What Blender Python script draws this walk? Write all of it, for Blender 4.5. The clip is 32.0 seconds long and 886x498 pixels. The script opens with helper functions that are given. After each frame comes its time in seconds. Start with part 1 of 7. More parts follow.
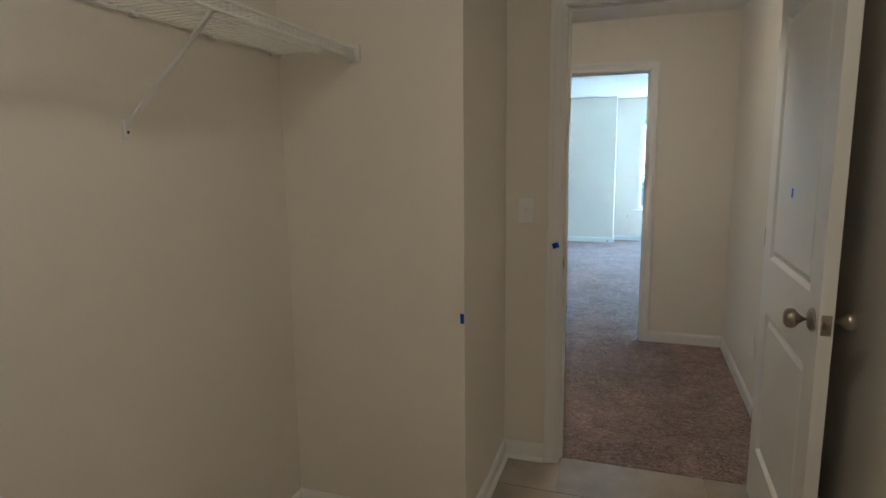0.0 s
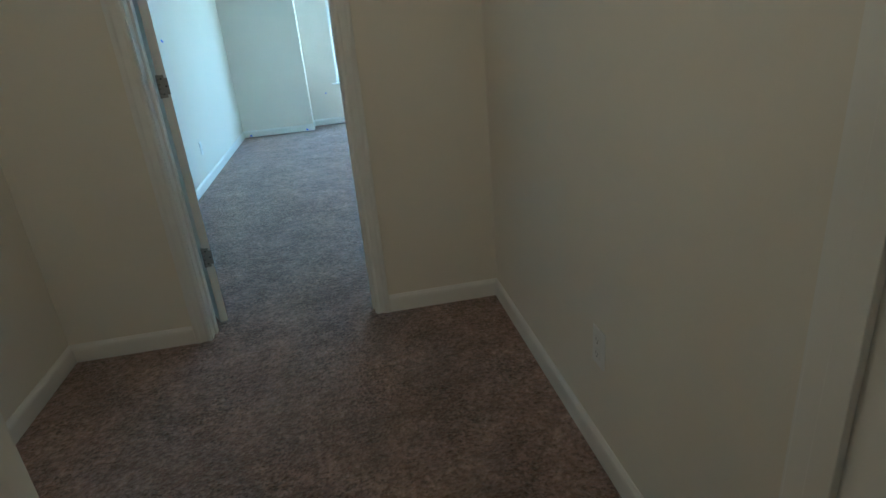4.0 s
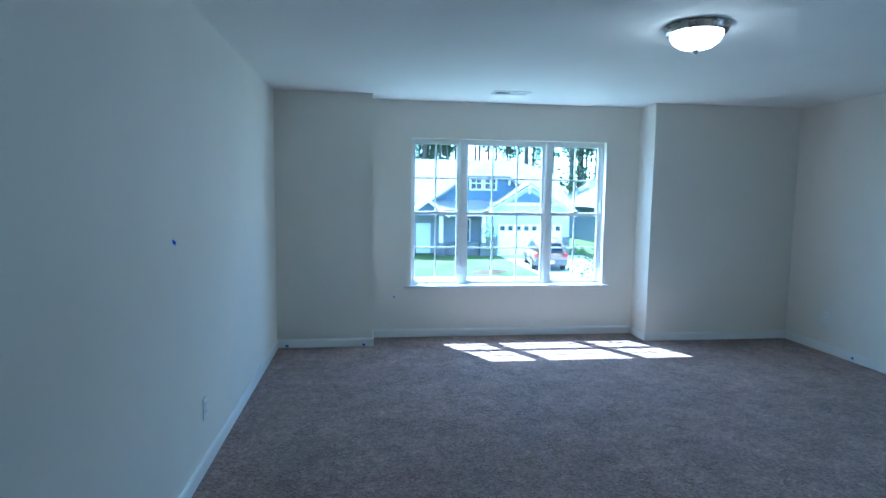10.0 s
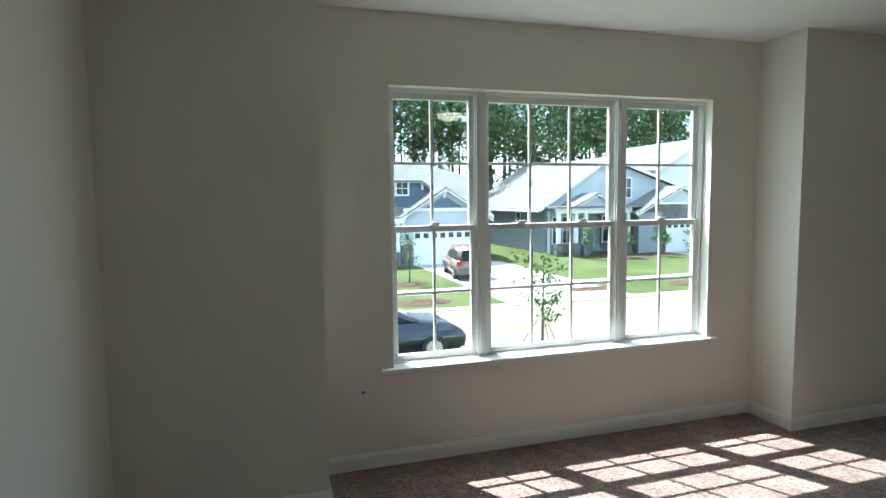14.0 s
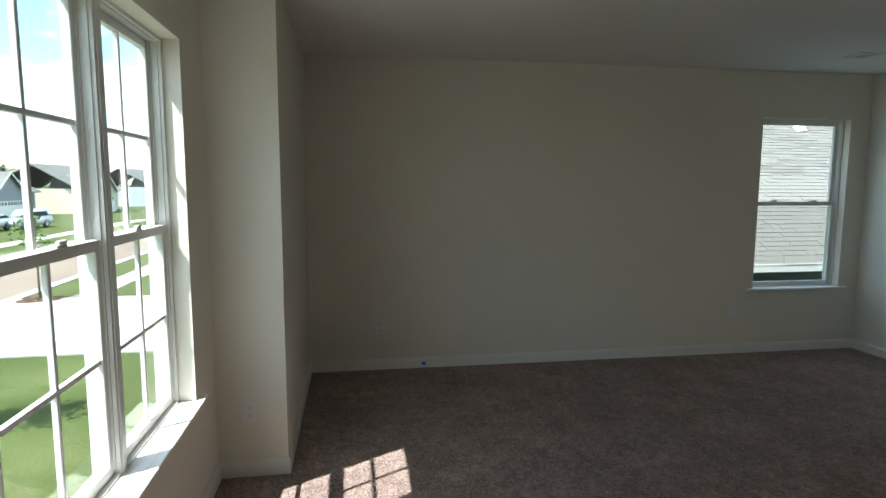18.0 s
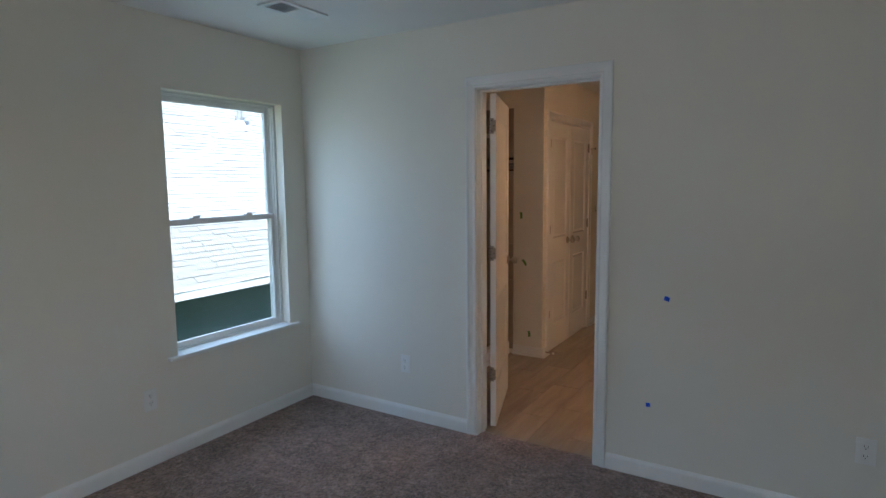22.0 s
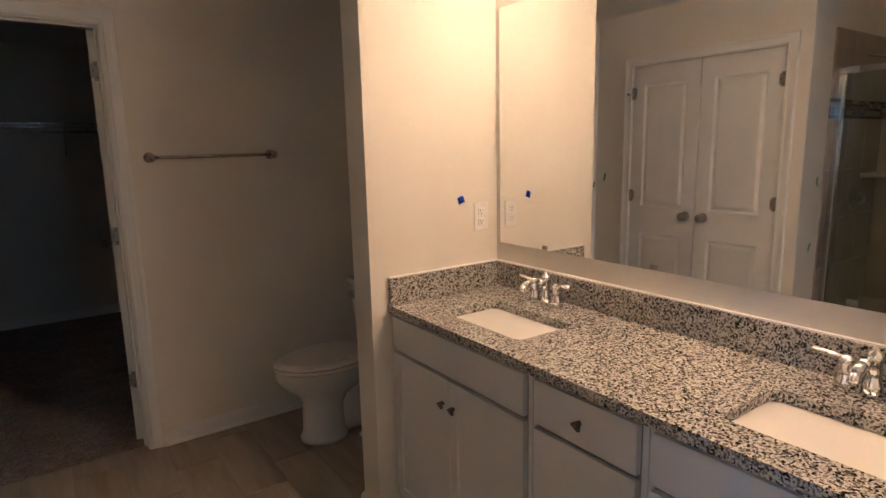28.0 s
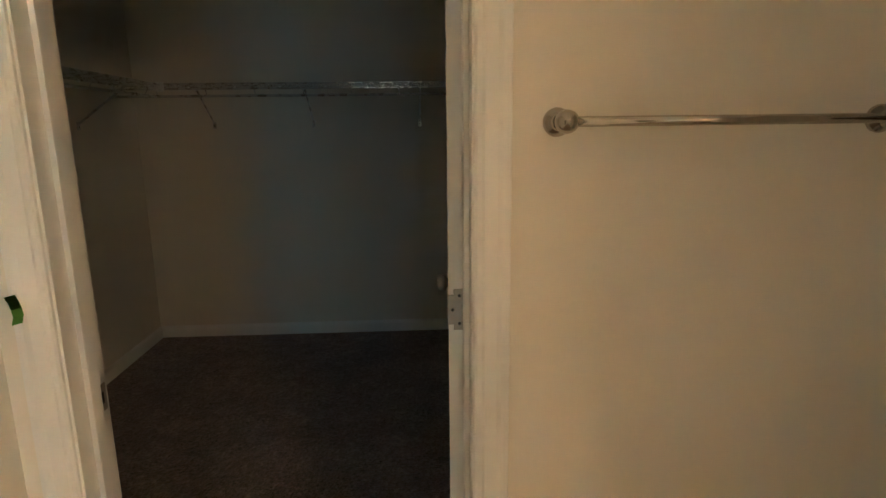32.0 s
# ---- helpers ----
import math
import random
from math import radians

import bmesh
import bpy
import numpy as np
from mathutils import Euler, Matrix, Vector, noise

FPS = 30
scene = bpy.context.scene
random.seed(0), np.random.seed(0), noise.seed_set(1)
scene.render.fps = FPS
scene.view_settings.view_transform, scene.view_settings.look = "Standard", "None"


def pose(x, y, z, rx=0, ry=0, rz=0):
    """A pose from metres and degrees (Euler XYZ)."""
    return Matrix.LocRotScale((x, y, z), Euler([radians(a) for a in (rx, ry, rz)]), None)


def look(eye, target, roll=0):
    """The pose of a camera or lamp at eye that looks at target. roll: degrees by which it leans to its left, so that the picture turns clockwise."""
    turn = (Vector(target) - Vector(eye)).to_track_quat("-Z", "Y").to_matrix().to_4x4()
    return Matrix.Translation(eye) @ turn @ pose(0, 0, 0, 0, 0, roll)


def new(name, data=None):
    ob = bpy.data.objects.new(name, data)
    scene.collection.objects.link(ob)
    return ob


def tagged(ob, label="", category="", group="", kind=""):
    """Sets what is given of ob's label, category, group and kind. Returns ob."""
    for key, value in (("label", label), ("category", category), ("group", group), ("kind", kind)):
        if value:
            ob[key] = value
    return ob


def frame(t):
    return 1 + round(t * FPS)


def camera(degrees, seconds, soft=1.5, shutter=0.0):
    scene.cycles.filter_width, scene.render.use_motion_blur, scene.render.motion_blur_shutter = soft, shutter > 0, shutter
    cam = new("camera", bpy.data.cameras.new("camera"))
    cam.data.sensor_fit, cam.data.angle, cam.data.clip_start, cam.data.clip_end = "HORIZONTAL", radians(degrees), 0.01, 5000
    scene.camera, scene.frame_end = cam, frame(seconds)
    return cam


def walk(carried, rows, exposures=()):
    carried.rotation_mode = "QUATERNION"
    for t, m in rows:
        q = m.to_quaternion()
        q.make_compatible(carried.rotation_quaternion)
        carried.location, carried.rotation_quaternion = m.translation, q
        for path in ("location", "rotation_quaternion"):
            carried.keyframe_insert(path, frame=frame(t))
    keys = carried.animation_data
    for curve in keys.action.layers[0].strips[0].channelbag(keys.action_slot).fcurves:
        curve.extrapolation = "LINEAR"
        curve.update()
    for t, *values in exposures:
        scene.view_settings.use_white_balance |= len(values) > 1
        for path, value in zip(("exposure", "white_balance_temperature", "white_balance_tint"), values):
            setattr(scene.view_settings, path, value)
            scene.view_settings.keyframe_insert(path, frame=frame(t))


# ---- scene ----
# Camera and walk
cam = camera(75.2, 32.0)
PATH = [
    (0, (1.255, -5.279, 1.402), (0.625, -3.405, 1.098), -0.6),
    (0.5, (1.248, -5.095, 1.43), (0.804, -3.178, 1.07), -0.7),
    (1, (1.29, -4.795, 1.416), (0.982, -2.855, 1.04), -1.1),
    (1.5, (1.335, -4.473, 1.414), (1.108, -2.527, 1.011), -0.8),
    (2, (1.336, -4.07, 1.414), (1.155, -2.122, 0.996), -0.6),
    (2.5, (1.38, -3.688, 1.429), (1.242, -1.739, 0.998), -0.3),
    (3, (1.324, -3.367, 1.432), (1.283, -1.43, 0.934), -1.3),
    (3.5, (1.311, -3.16, 1.355), (1.448, -1.271, 0.713), -3.9),
    (4, (1.295, -3.107, 1.256), (1.572, -1.272, 0.508), -5.2),
    (4.5, (1.251, -3.143, 1.246), (1.657, -1.387, 0.379), -6.5),
    (6.5, (1.26, -2.735, 1.443), (1.689, -0.932, 0.691), -2.6),
    (7, (1.185, -2.426, 1.46), (1.522, -0.559, 0.829), -1.3),
    (7.5, (1.145, -2.114, 1.508), (1.398, -0.201, 0.982), 0.0),
    (8, (1.019, -1.718, 1.496), (1.215, 0.223, 1.057), 0.6),
    (8.5, (0.995, -1.365, 1.508), (1.166, 0.594, 1.146), 0.8),
    (9, (0.918, -1.032, 1.522), (1.087, 0.938, 1.222), 0.9),
    (9.5, (0.913, -0.87, 1.498), (1.101, 1.107, 1.265), 0.7),
    (10, (0.875, -0.723, 1.504), (1.128, 1.251, 1.306), 0.8),
    (10.5, (0.834, -0.606, 1.488), (1.155, 1.36, 1.31), 1.0),
    (11, (0.852, -0.371, 1.501), (1.244, 1.581, 1.308), 1.0),
    (11.5, (0.815, -0.042, 1.513), (1.248, 1.901, 1.32), 1.0),
    (12, (0.787, 0.364, 1.495), (1.211, 2.309, 1.311), 0.6),
    (12.5, (0.773, 0.787, 1.497), (1.219, 2.729, 1.328), 0.3),
    (13, (0.71, 1.242, 1.477), (1.184, 3.178, 1.31), 0.1),
    (13.5, (0.683, 1.7, 1.44), (1.21, 3.622, 1.269), -0.2),
    (15.5, (0.603, 3.454, 1.499), (1.689, 5.125, 1.326), -1.6),
    (16, (0.786, 3.865, 1.486), (2.194, 5.274, 1.307), -1.2),
    (16.5, (0.941, 4.12, 1.457), (2.6, 5.221, 1.274), -0.8),
    (17, (0.962, 4.315, 1.445), (2.832, 4.994, 1.24), -0.5),
    (17.5, (0.86, 4.413, 1.444), (2.84, 4.599, 1.233), -0.2),
    (18, (0.829, 4.459, 1.473), (2.792, 4.15, 1.244), 0.2),
    (18.5, (0.829, 4.422, 1.448), (2.719, 3.808, 1.22), -0.1),
    (19, (0.82, 4.344, 1.419), (2.618, 3.497, 1.192), 0.1),
    (19.5, (1.04, 4.295, 1.487), (2.687, 3.193, 1.221), 0.1),
    (20, (1.195, 4.024, 1.502), (2.741, 2.785, 1.232), -0.2),
    (20.5, (1.462, 3.76, 1.523), (2.897, 2.392, 1.259), -0.3),
    (21, (1.766, 3.529, 1.542), (3.056, 2.021, 1.291), -0.4),
    (21.5, (2.097, 3.258, 1.526), (3.264, 1.652, 1.285), -0.5),
    (22, (2.367, 2.922, 1.515), (3.409, 1.23, 1.284), -0.6),
    (22.5, (2.617, 2.584, 1.515), (3.55, 0.829, 1.296), -0.6),
    (23, (2.867, 2.232, 1.489), (3.683, 0.418, 1.273), -0.9),
    (23.5, (3.068, 1.849, 1.477), (3.76, -0.015, 1.262), -0.8),
    (24, (3.284, 1.443, 1.463), (3.868, -0.456, 1.231), -2.1),
    (24.5, (3.416, 1.082, 1.462), (3.864, -0.848, 1.19), -2.3),
    (25, (3.553, 0.733, 1.462), (3.812, -1.226, 1.153), -2.5),
    (25.5, (3.579, 0.392, 1.395), (3.518, -1.578, 1.06), -2.3),
    (26, (3.599, 0.103, 1.418), (3.179, -1.814, 1.028), -2.0),
    (26.5, (3.57, -0.065, 1.436), (2.856, -1.885, 1.013), -1.7),
    (28.5, (3.648, -0.069, 1.498), (2.494, -1.667, 1.156), -1.3),
    (29, (3.588, -0.141, 1.462), (2.553, -1.815, 1.105), -1.2),
    (29.5, (3.56, -0.271, 1.428), (2.683, -2.029, 1.056), -0.7),
    (30, (3.551, -0.605, 1.389), (2.85, -2.435, 0.989), -0.4),
    (30.5, (3.494, -0.941, 1.404), (2.965, -2.819, 0.965), -0.7),
    (31, (3.425, -1.3, 1.403), (3.08, -3.218, 0.95), -0.8),
    (31.5, (3.406, -1.719, 1.423), (3.229, -3.658, 0.965), -1.3),
    (32, (3.428, -2.143, 1.458), (3.332, -4.099, 1.049), -0.7),
]
EXPOSURES = [(0, 4.75, 4150, -6), (2, 4.62, 4150, -6), (3, 4.5, 4350, -8), (4.2, 4.1, 3950, -16), (4.6, 4.1, 3900, -15), (7, 4.5, 4300, -6), (8.0, 4.05, 3600, 0), (8.6, 3.6, 3200, -2), (9.3, 3.25, 3200, -2), (10.2, 2.8, 4250, -2), (12, 2.35, 4750, 3), (13.5, 2.1, 5500, 2), (15.5, 1.3, 5900, 2), (17, 0.75, 5900, 0), (18, 1.5, 6100, 4), (19, 2.65, 6500, 6), (21, 2.5, 5700, 9), (23, 2.3, 5400, 12), (24.5, 2.5, 5750, 20), (25, 2.65, 6100, 25), (26, 2.9, 6150, 23), (27.5, 3.0, 4850, 8), (28.5, 3.15, 4250, 0), (30, 3.65, 4200, -1), (31, 4.3, 4600, -14), (32, 4.25, 4850, -12)]
walk(cam, [(t, look(eye, target, roll)) for t, eye, target, roll in PATH], EXPOSURES)

# World, sun and large lights
world = bpy.data.worlds.new("sky_world")
scene.world = world
world.use_nodes = True
wn = world.node_tree
sky = wn.nodes.new("ShaderNodeTexSky")
sky.sky_type = "NISHITA"
sky.sun_disc = False
SUN_EL, SUN_AZ = 58.0, 30.0
sky.sun_elevation, sky.sun_rotation = radians(SUN_EL), radians(-SUN_AZ)
wn.nodes["Background"].inputs["Strength"].default_value = 0.15
co = wn.nodes.new("ShaderNodeTexCoord")
stretch = wn.nodes.new("ShaderNodeMapping")
stretch.inputs["Scale"].default_value = (1.6, 1.6, 4.2)
puffs = wn.nodes.new("ShaderNodeTexNoise")
puffs.inputs["Scale"].default_value, puffs.inputs["Detail"].default_value, puffs.inputs["Roughness"].default_value = 1.9, 7.0, 0.55
shape = wn.nodes.new("ShaderNodeMapRange")
shape.inputs["From Min"].default_value, shape.inputs["From Max"].default_value = 0.47, 0.62
shape.inputs["To Max"].default_value = 0.95
cloud = wn.nodes.new("ShaderNodeMix")
cloud.data_type = "RGBA"
cloud.inputs["B"].default_value = (7.5, 7.7, 8.0, 1)
wn.links.new(co.outputs["Generated"], stretch.inputs["Vector"])
wn.links.new(stretch.outputs[0], puffs.inputs["Vector"])
wn.links.new(puffs.outputs["Fac"], shape.inputs["Value"])
wn.links.new(shape.outputs[0], cloud.inputs["Factor"])
wn.links.new(sky.outputs["Color"], cloud.inputs["A"])
wn.links.new(cloud.outputs["Result"], wn.nodes["Background"].inputs["Color"])


def sun_lamp(elevation, azimuth, strength):
    """The sun stands at that azimuth to the west of +y."""
    data = bpy.data.lights.new("sun", "SUN")
    data.energy, data.angle, data.color = strength, radians(0.53), (1.0, 0.95, 0.88)
    ob = new("sun", data)
    e, a = radians(elevation), radians(azimuth)
    ob.matrix_world = look((-math.sin(a) * math.cos(e) * 60, math.cos(a) * math.cos(e) * 60, math.sin(e) * 60), (0, 0, 0))
    return ob


sun_lamp(SUN_EL, SUN_AZ, 4.6)


def sky_window(name, m, w, h, watts, color=(0.88, 0.95, 1.0)):
    """Skylight that comes in through a window's opening."""
    data = bpy.data.lights.new(name, "AREA")
    data.shape, data.size, data.size_y, data.energy, data.color = "RECTANGLE", w, h, watts, color
    ob = new(name, data)
    ob.matrix_world = m
    return ob


sky_window("front_window_light", look((2.32, 5.17, 1.28), (2.4, 0.0, 1.2)), 2.0, 1.45, 1.2)
sky_window("side_window_light", look((5.32, 0.61, 1.29), (0.0, 0.8, 1.2)), 0.8, 1.4, 0.6, (0.50, 0.75, 1.0))


# ---- small builders ----
def finish(name, bm, mat, parent=None, smooth=False):
    me = bpy.data.meshes.new(name)
    bmesh.ops.recalc_face_normals(bm, faces=bm.faces)
    bm.to_mesh(me)
    bm.free()
    for m in mat if isinstance(mat, (list, tuple)) else [mat]:
        me.materials.append(m)
    if smooth:
        for p in me.polygons:
            p.use_smooth = True
    ob = new(name, me)
    ob.parent = parent
    return ob


def part(name, bm, mat, parent, label="", smooth=False):
    """One mesh object under a thing or under a part."""
    ob = finish(name, bm, mat, parent, smooth)
    return tagged(ob, label) if label else ob


def empty(name, m=None):
    ob = new(name)
    ob.empty_display_size = 0.1
    if m is not None:
        ob.matrix_basis = m
    return ob


def box(bm, x0, x1, y0, y1, z0, z1, bevel=0.0):
    """Adds a box, with rounded edges where bevel is given."""
    m = Matrix.LocRotScale(((x0 + x1) / 2, (y0 + y1) / 2, (z0 + z1) / 2), None, (abs(x1 - x0), abs(y1 - y0), abs(z1 - z0)))
    made = bmesh.ops.create_cube(bm, size=1, matrix=m)["verts"]
    if bevel:
        edges = {e for v in made for e in v.link_edges}
        bmesh.ops.bevel(bm, geom=list(edges), offset=bevel, segments=2, profile=0.5, affect="EDGES")
    return bm


def boxes(*rows, bevel=0.0):
    bm = bmesh.new()
    for r in rows:
        box(bm, *r, bevel=bevel)
    return bm


def tube(bm, a, b, r, sides=10, r2=None):
    """A straight round bar from a to b."""
    a, b = Vector(a), Vector(b)
    d = b - a
    m = Matrix.Translation((a + b) / 2) @ d.to_track_quat("Z", "Y").to_matrix().to_4x4()
    bmesh.ops.create_cone(bm, cap_ends=True, segments=sides, radius1=r, radius2=r if r2 is None else r2, depth=d.length, matrix=m)
    return bm


def lathe(bm, profile, m=Matrix(), sides=24):
    """Turns a profile of (radius, height) pairs round the local z axis."""
    rings = []
    for r, z in profile:
        if r < 1e-5:
            rings.append([bm.verts.new(m @ Vector((0, 0, z)))])
        else:
            rings.append([bm.verts.new(m @ Vector((r * math.cos(6.28318530718 * k / sides), r * math.sin(6.28318530718 * k / sides), z))) for k in range(sides)])
    for lo, hi in zip(rings, rings[1:]):
        for k in range(sides):
            j = (k + 1) % sides
            if len(lo) == 1 and len(hi) > 1:
                bm.faces.new((lo[0], hi[j], hi[k]))
            elif len(hi) == 1 and len(lo) > 1:
                bm.faces.new((lo[k], lo[j], hi[0]))
            elif len(lo) > 1:
                bm.faces.new((lo[k], lo[j], hi[j], hi[k]))
    return bm


def sweep(bm, profile, path, closed=False):
    """Pushes a closed profile of (across, up) pairs along level corners of a path, mitred; across is to the left of the way."""
    pts = [Vector(p) for p in path]
    rings = []
    for i, p in enumerate(pts):
        a = (p - pts[i - 1]).normalized() if i or closed else (pts[1] - p).normalized()
        b = (pts[(i + 1) % len(pts)] - p).normalized() if i + 1 < len(pts) or closed else a
        na, nb = Vector((-a.y, a.x, 0)), Vector((-b.y, b.x, 0))
        n = (na + nb).normalized()
        n /= max(0.3, n.dot(na))
        rings.append([bm.verts.new(p + n * u + Vector((0, 0, v))) for u, v in profile])
    k = len(profile)
    for lo, hi in zip(rings, rings[1:] + (rings[:1] if closed else [])):
        for j in range(k):
            bm.faces.new((lo[j], lo[(j + 1) % k], hi[(j + 1) % k], hi[j]))
    if not closed:
        bm.faces.new(rings[0])
        bm.faces.new(rings[-1][::-1])
    return bm


def wall_mesh(axis, at, thick, u0, u1, z0, z1, holes=()):
    """A wall with thickness whose openings go through it. axis: 'x' for a wall that runs along x from u0 to u1 with its low face at y = at."""
    us = sorted({u0, u1, *(h[0] for h in holes), *(h[1] for h in holes)})
    zs = sorted({z0, z1, *(h[2] for h in holes), *(h[3] for h in holes)})
    bm = bmesh.new()
    grid = {}

    def vert(u, z, d):
        key = (u, z, d)
        if key not in grid:
            grid[key] = bm.verts.new((u, at + d, z) if axis == "x" else (at + d, u, z))
        return grid[key]

    def full(i, j):
        if not (0 <= i < len(us) - 1 and 0 <= j < len(zs) - 1):
            return False
        u, z = (us[i] + us[i + 1]) / 2, (zs[j] + zs[j + 1]) / 2
        return not any(h[0] < u < h[1] and h[2] < z < h[3] for h in holes)

    for i in range(len(us) - 1):
        for j in range(len(zs) - 1):
            if not full(i, j):
                continue
            a, b, c, d = (us[i], zs[j]), (us[i + 1], zs[j]), (us[i + 1], zs[j + 1]), (us[i], zs[j + 1])
            for dep in (0, thick):
                bm.faces.new([vert(*p, dep) for p in (a, b, c, d)])
            for (p, q), other in (((a, b), (i, j - 1)), ((b, c), (i + 1, j)), ((c, d), (i, j + 1)), ((d, a), (i - 1, j))):
                if not full(*other):
                    bm.faces.new([vert(*p, 0), vert(*q, 0), vert(*q, thick), vert(*p, thick)])
    return bm


def structure(name, bm, mat, label, category, smooth=False):
    return tagged(finish(name, bm, mat, None, smooth), label, category, kind="structure")


# ---- materials ----
def nodes_of(name):
    m = bpy.data.materials.new(name)
    m.use_nodes = True
    t = m.node_tree
    return m, t, t.nodes["Principled BSDF"]


def add(t, kind, **inputs):
    n = t.nodes.new("ShaderNode" + kind)
    for k, v in inputs.items():
        n.inputs[k.replace("_", " ")].default_value = v
    return n


def spot(t, scale, detail=4.0, rough=0.55, generated=False):
    """Noise at a real-world size: scale is in waves a metre."""
    co = t.nodes.new("ShaderNodeTexCoord")
    n = add(t, "TexNoise", Scale=scale, Detail=detail, Roughness=rough)
    t.links.new(co.outputs["Object"], n.inputs["Vector"])
    return n


def ramp(t, source, stops):
    r = t.nodes.new("ShaderNodeValToRGB")
    while len(r.color_ramp.elements) < len(stops):
        r.color_ramp.elements.new(0.5)
    for e, (p, c) in zip(r.color_ramp.elements, stops):
        e.position, e.color = p, (*c, 1)
    t.links.new(source, r.inputs[0])
    return r


def bump(t, b, source, strength, distance, under=None):
    n = add(t, "Bump", Strength=strength, Distance=distance)
    t.links.new(source, n.inputs["Height"])
    if under is not None:
        t.links.new(under.outputs[0], n.inputs["Normal"])
    t.links.new(n.outputs[0], b.inputs["Normal"])
    return n


def scaled(c, k):
    return tuple(min(1.0, v * k) for v in c)


def plain(name, color, rough=0.5, metal=0.0, vary=0.05, scale=3.0, grain=200.0, relief=0.0003, spec=0.5):
    """Paint, metal or plastic: colour that varies softly, fine grain and relief."""
    m, t, b = nodes_of(name)
    big, fine = spot(t, scale), spot(t, grain, 2.0)
    r = ramp(t, big.outputs["Fac"], [(0.3, scaled(color, 1 - vary)), (0.7, scaled(color, 1 + vary))])
    t.links.new(r.outputs[0], b.inputs["Base Color"])
    rr = add(t, "MapRange", From_Min=0.2, From_Max=0.8, To_Min=max(0.02, rough - 0.06), To_Max=min(1, rough + 0.06))
    t.links.new(big.outputs["Fac"], rr.inputs["Value"])
    t.links.new(rr.outputs[0], b.inputs["Roughness"])
    b.inputs["Metallic"].default_value = metal
    b.inputs["Specular IOR Level"].default_value = spec
    if relief:
        bump(t, b, fine.outputs["Fac"], 0.5, relief)
    return m


WALL_PAINT = plain("wall_paint", (0.78, 0.74, 0.655), 0.7, vary=0.025, scale=1.2, grain=160, relief=0.0006, spec=0.3)
CEILING_PAINT = plain("ceiling_paint", (0.84, 0.825, 0.785), 0.85, vary=0.02, scale=1.0, grain=90, relief=0.001, spec=0.2)
TRIM_PAINT = plain("trim_paint", (0.80, 0.79, 0.76), 0.38, vary=0.02, scale=4, grain=120, relief=0.0002)
DOOR_PAINT = plain("door_paint", (0.80, 0.79, 0.76), 0.42, vary=0.02, scale=3, grain=70, relief=0.0003)
VINYL = plain("white_vinyl", (0.82, 0.82, 0.80), 0.35, vary=0.015, scale=5, grain=100, relief=0.0001)


def carpet_material():
    m, t, b = nodes_of("carpet_pile")
    co = t.nodes.new("ShaderNodeTexCoord")
    tuft = add(t, "TexVoronoi", Scale=85.0)
    fibre = spot(t, 380, 3, 0.7)
    clump = spot(t, 42, 4, 0.65)
    mid = spot(t, 14, 4, 0.62)
    sweep_marks = spot(t, 3.0, 4, 0.6)
    t.links.new(co.outputs["Object"], tuft.inputs["Vector"])
    hue = ramp(t, tuft.outputs["Color"], [(0.0, (0.215, 0.140, 0.117)), (0.5, (0.300, 0.205, 0.174)), (1.0, (0.400, 0.285, 0.246))])
    layers = hue.outputs[0]
    for source, lo, hi in ((clump, 0.72, 1.28), (mid, 0.80, 1.20), (sweep_marks, 0.84, 1.18)):
        shade = ramp(t, source.outputs["Fac"], [(0.36, (lo, lo, lo)), (0.5, (1.0, 1.0, 1.0)), (0.64, (hi, hi, hi * 0.985))])
        mix = t.nodes.new("ShaderNodeMix")
        mix.data_type, mix.blend_type = "RGBA", "MULTIPLY"
        mix.inputs["Factor"].default_value = 1.0
        t.links.new(layers, mix.inputs["A"])
        t.links.new(shade.outputs[0], mix.inputs["B"])
        layers = mix.outputs["Result"]
    fleck, patch = spot(t, 75, 2, 0.6), spot(t, 5, 3, 0.6)
    blend = t.nodes.new("ShaderNodeMath")
    blend.operation = "MULTIPLY_ADD"
    blend.inputs[1].default_value = 1.6
    t.links.new(fleck.outputs["Fac"], blend.inputs[0])
    t.links.new(patch.outputs["Fac"], blend.inputs[2])
    dark = ramp(t, blend.outputs[0], [(0.0, (1.0, 1.0, 1.0)), (0.5, (0.5, 0.5, 0.5))])
    reach = add(t, "MapRange", From_Min=1.42, From_Max=1.56, To_Min=0.0, To_Max=0.5)
    t.links.new(blend.outputs[0], reach.inputs["Value"])
    t.links.new(reach.outputs[0], dark.inputs[0])
    mix = t.nodes.new("ShaderNodeMix")
    mix.data_type, mix.blend_type = "RGBA", "MULTIPLY"
    mix.inputs["Factor"].default_value = 1.0
    t.links.new(layers, mix.inputs["A"])
    t.links.new(dark.outputs[0], mix.inputs["B"])
    t.links.new(mix.outputs["Result"], b.inputs["Base Color"])
    b.inputs["Roughness"].default_value = 1.0
    b.inputs["Specular IOR Level"].default_value = 0.1
    b.inputs["Sheen Weight"].default_value = 0.25
    b.inputs["Sheen Roughness"].default_value = 0.6
    low = add(t, "Bump", Strength=0.8, Distance=0.014)
    t.links.new(clump.outputs["Fac"], low.inputs["Height"])
    mid_b = bump(t, b, tuft.outputs["Distance"], 0.9, 0.009, low)
    bump(t, b, fibre.outputs["Fac"], 0.8, 0.004, mid_b)
    return m


CARPET = carpet_material()

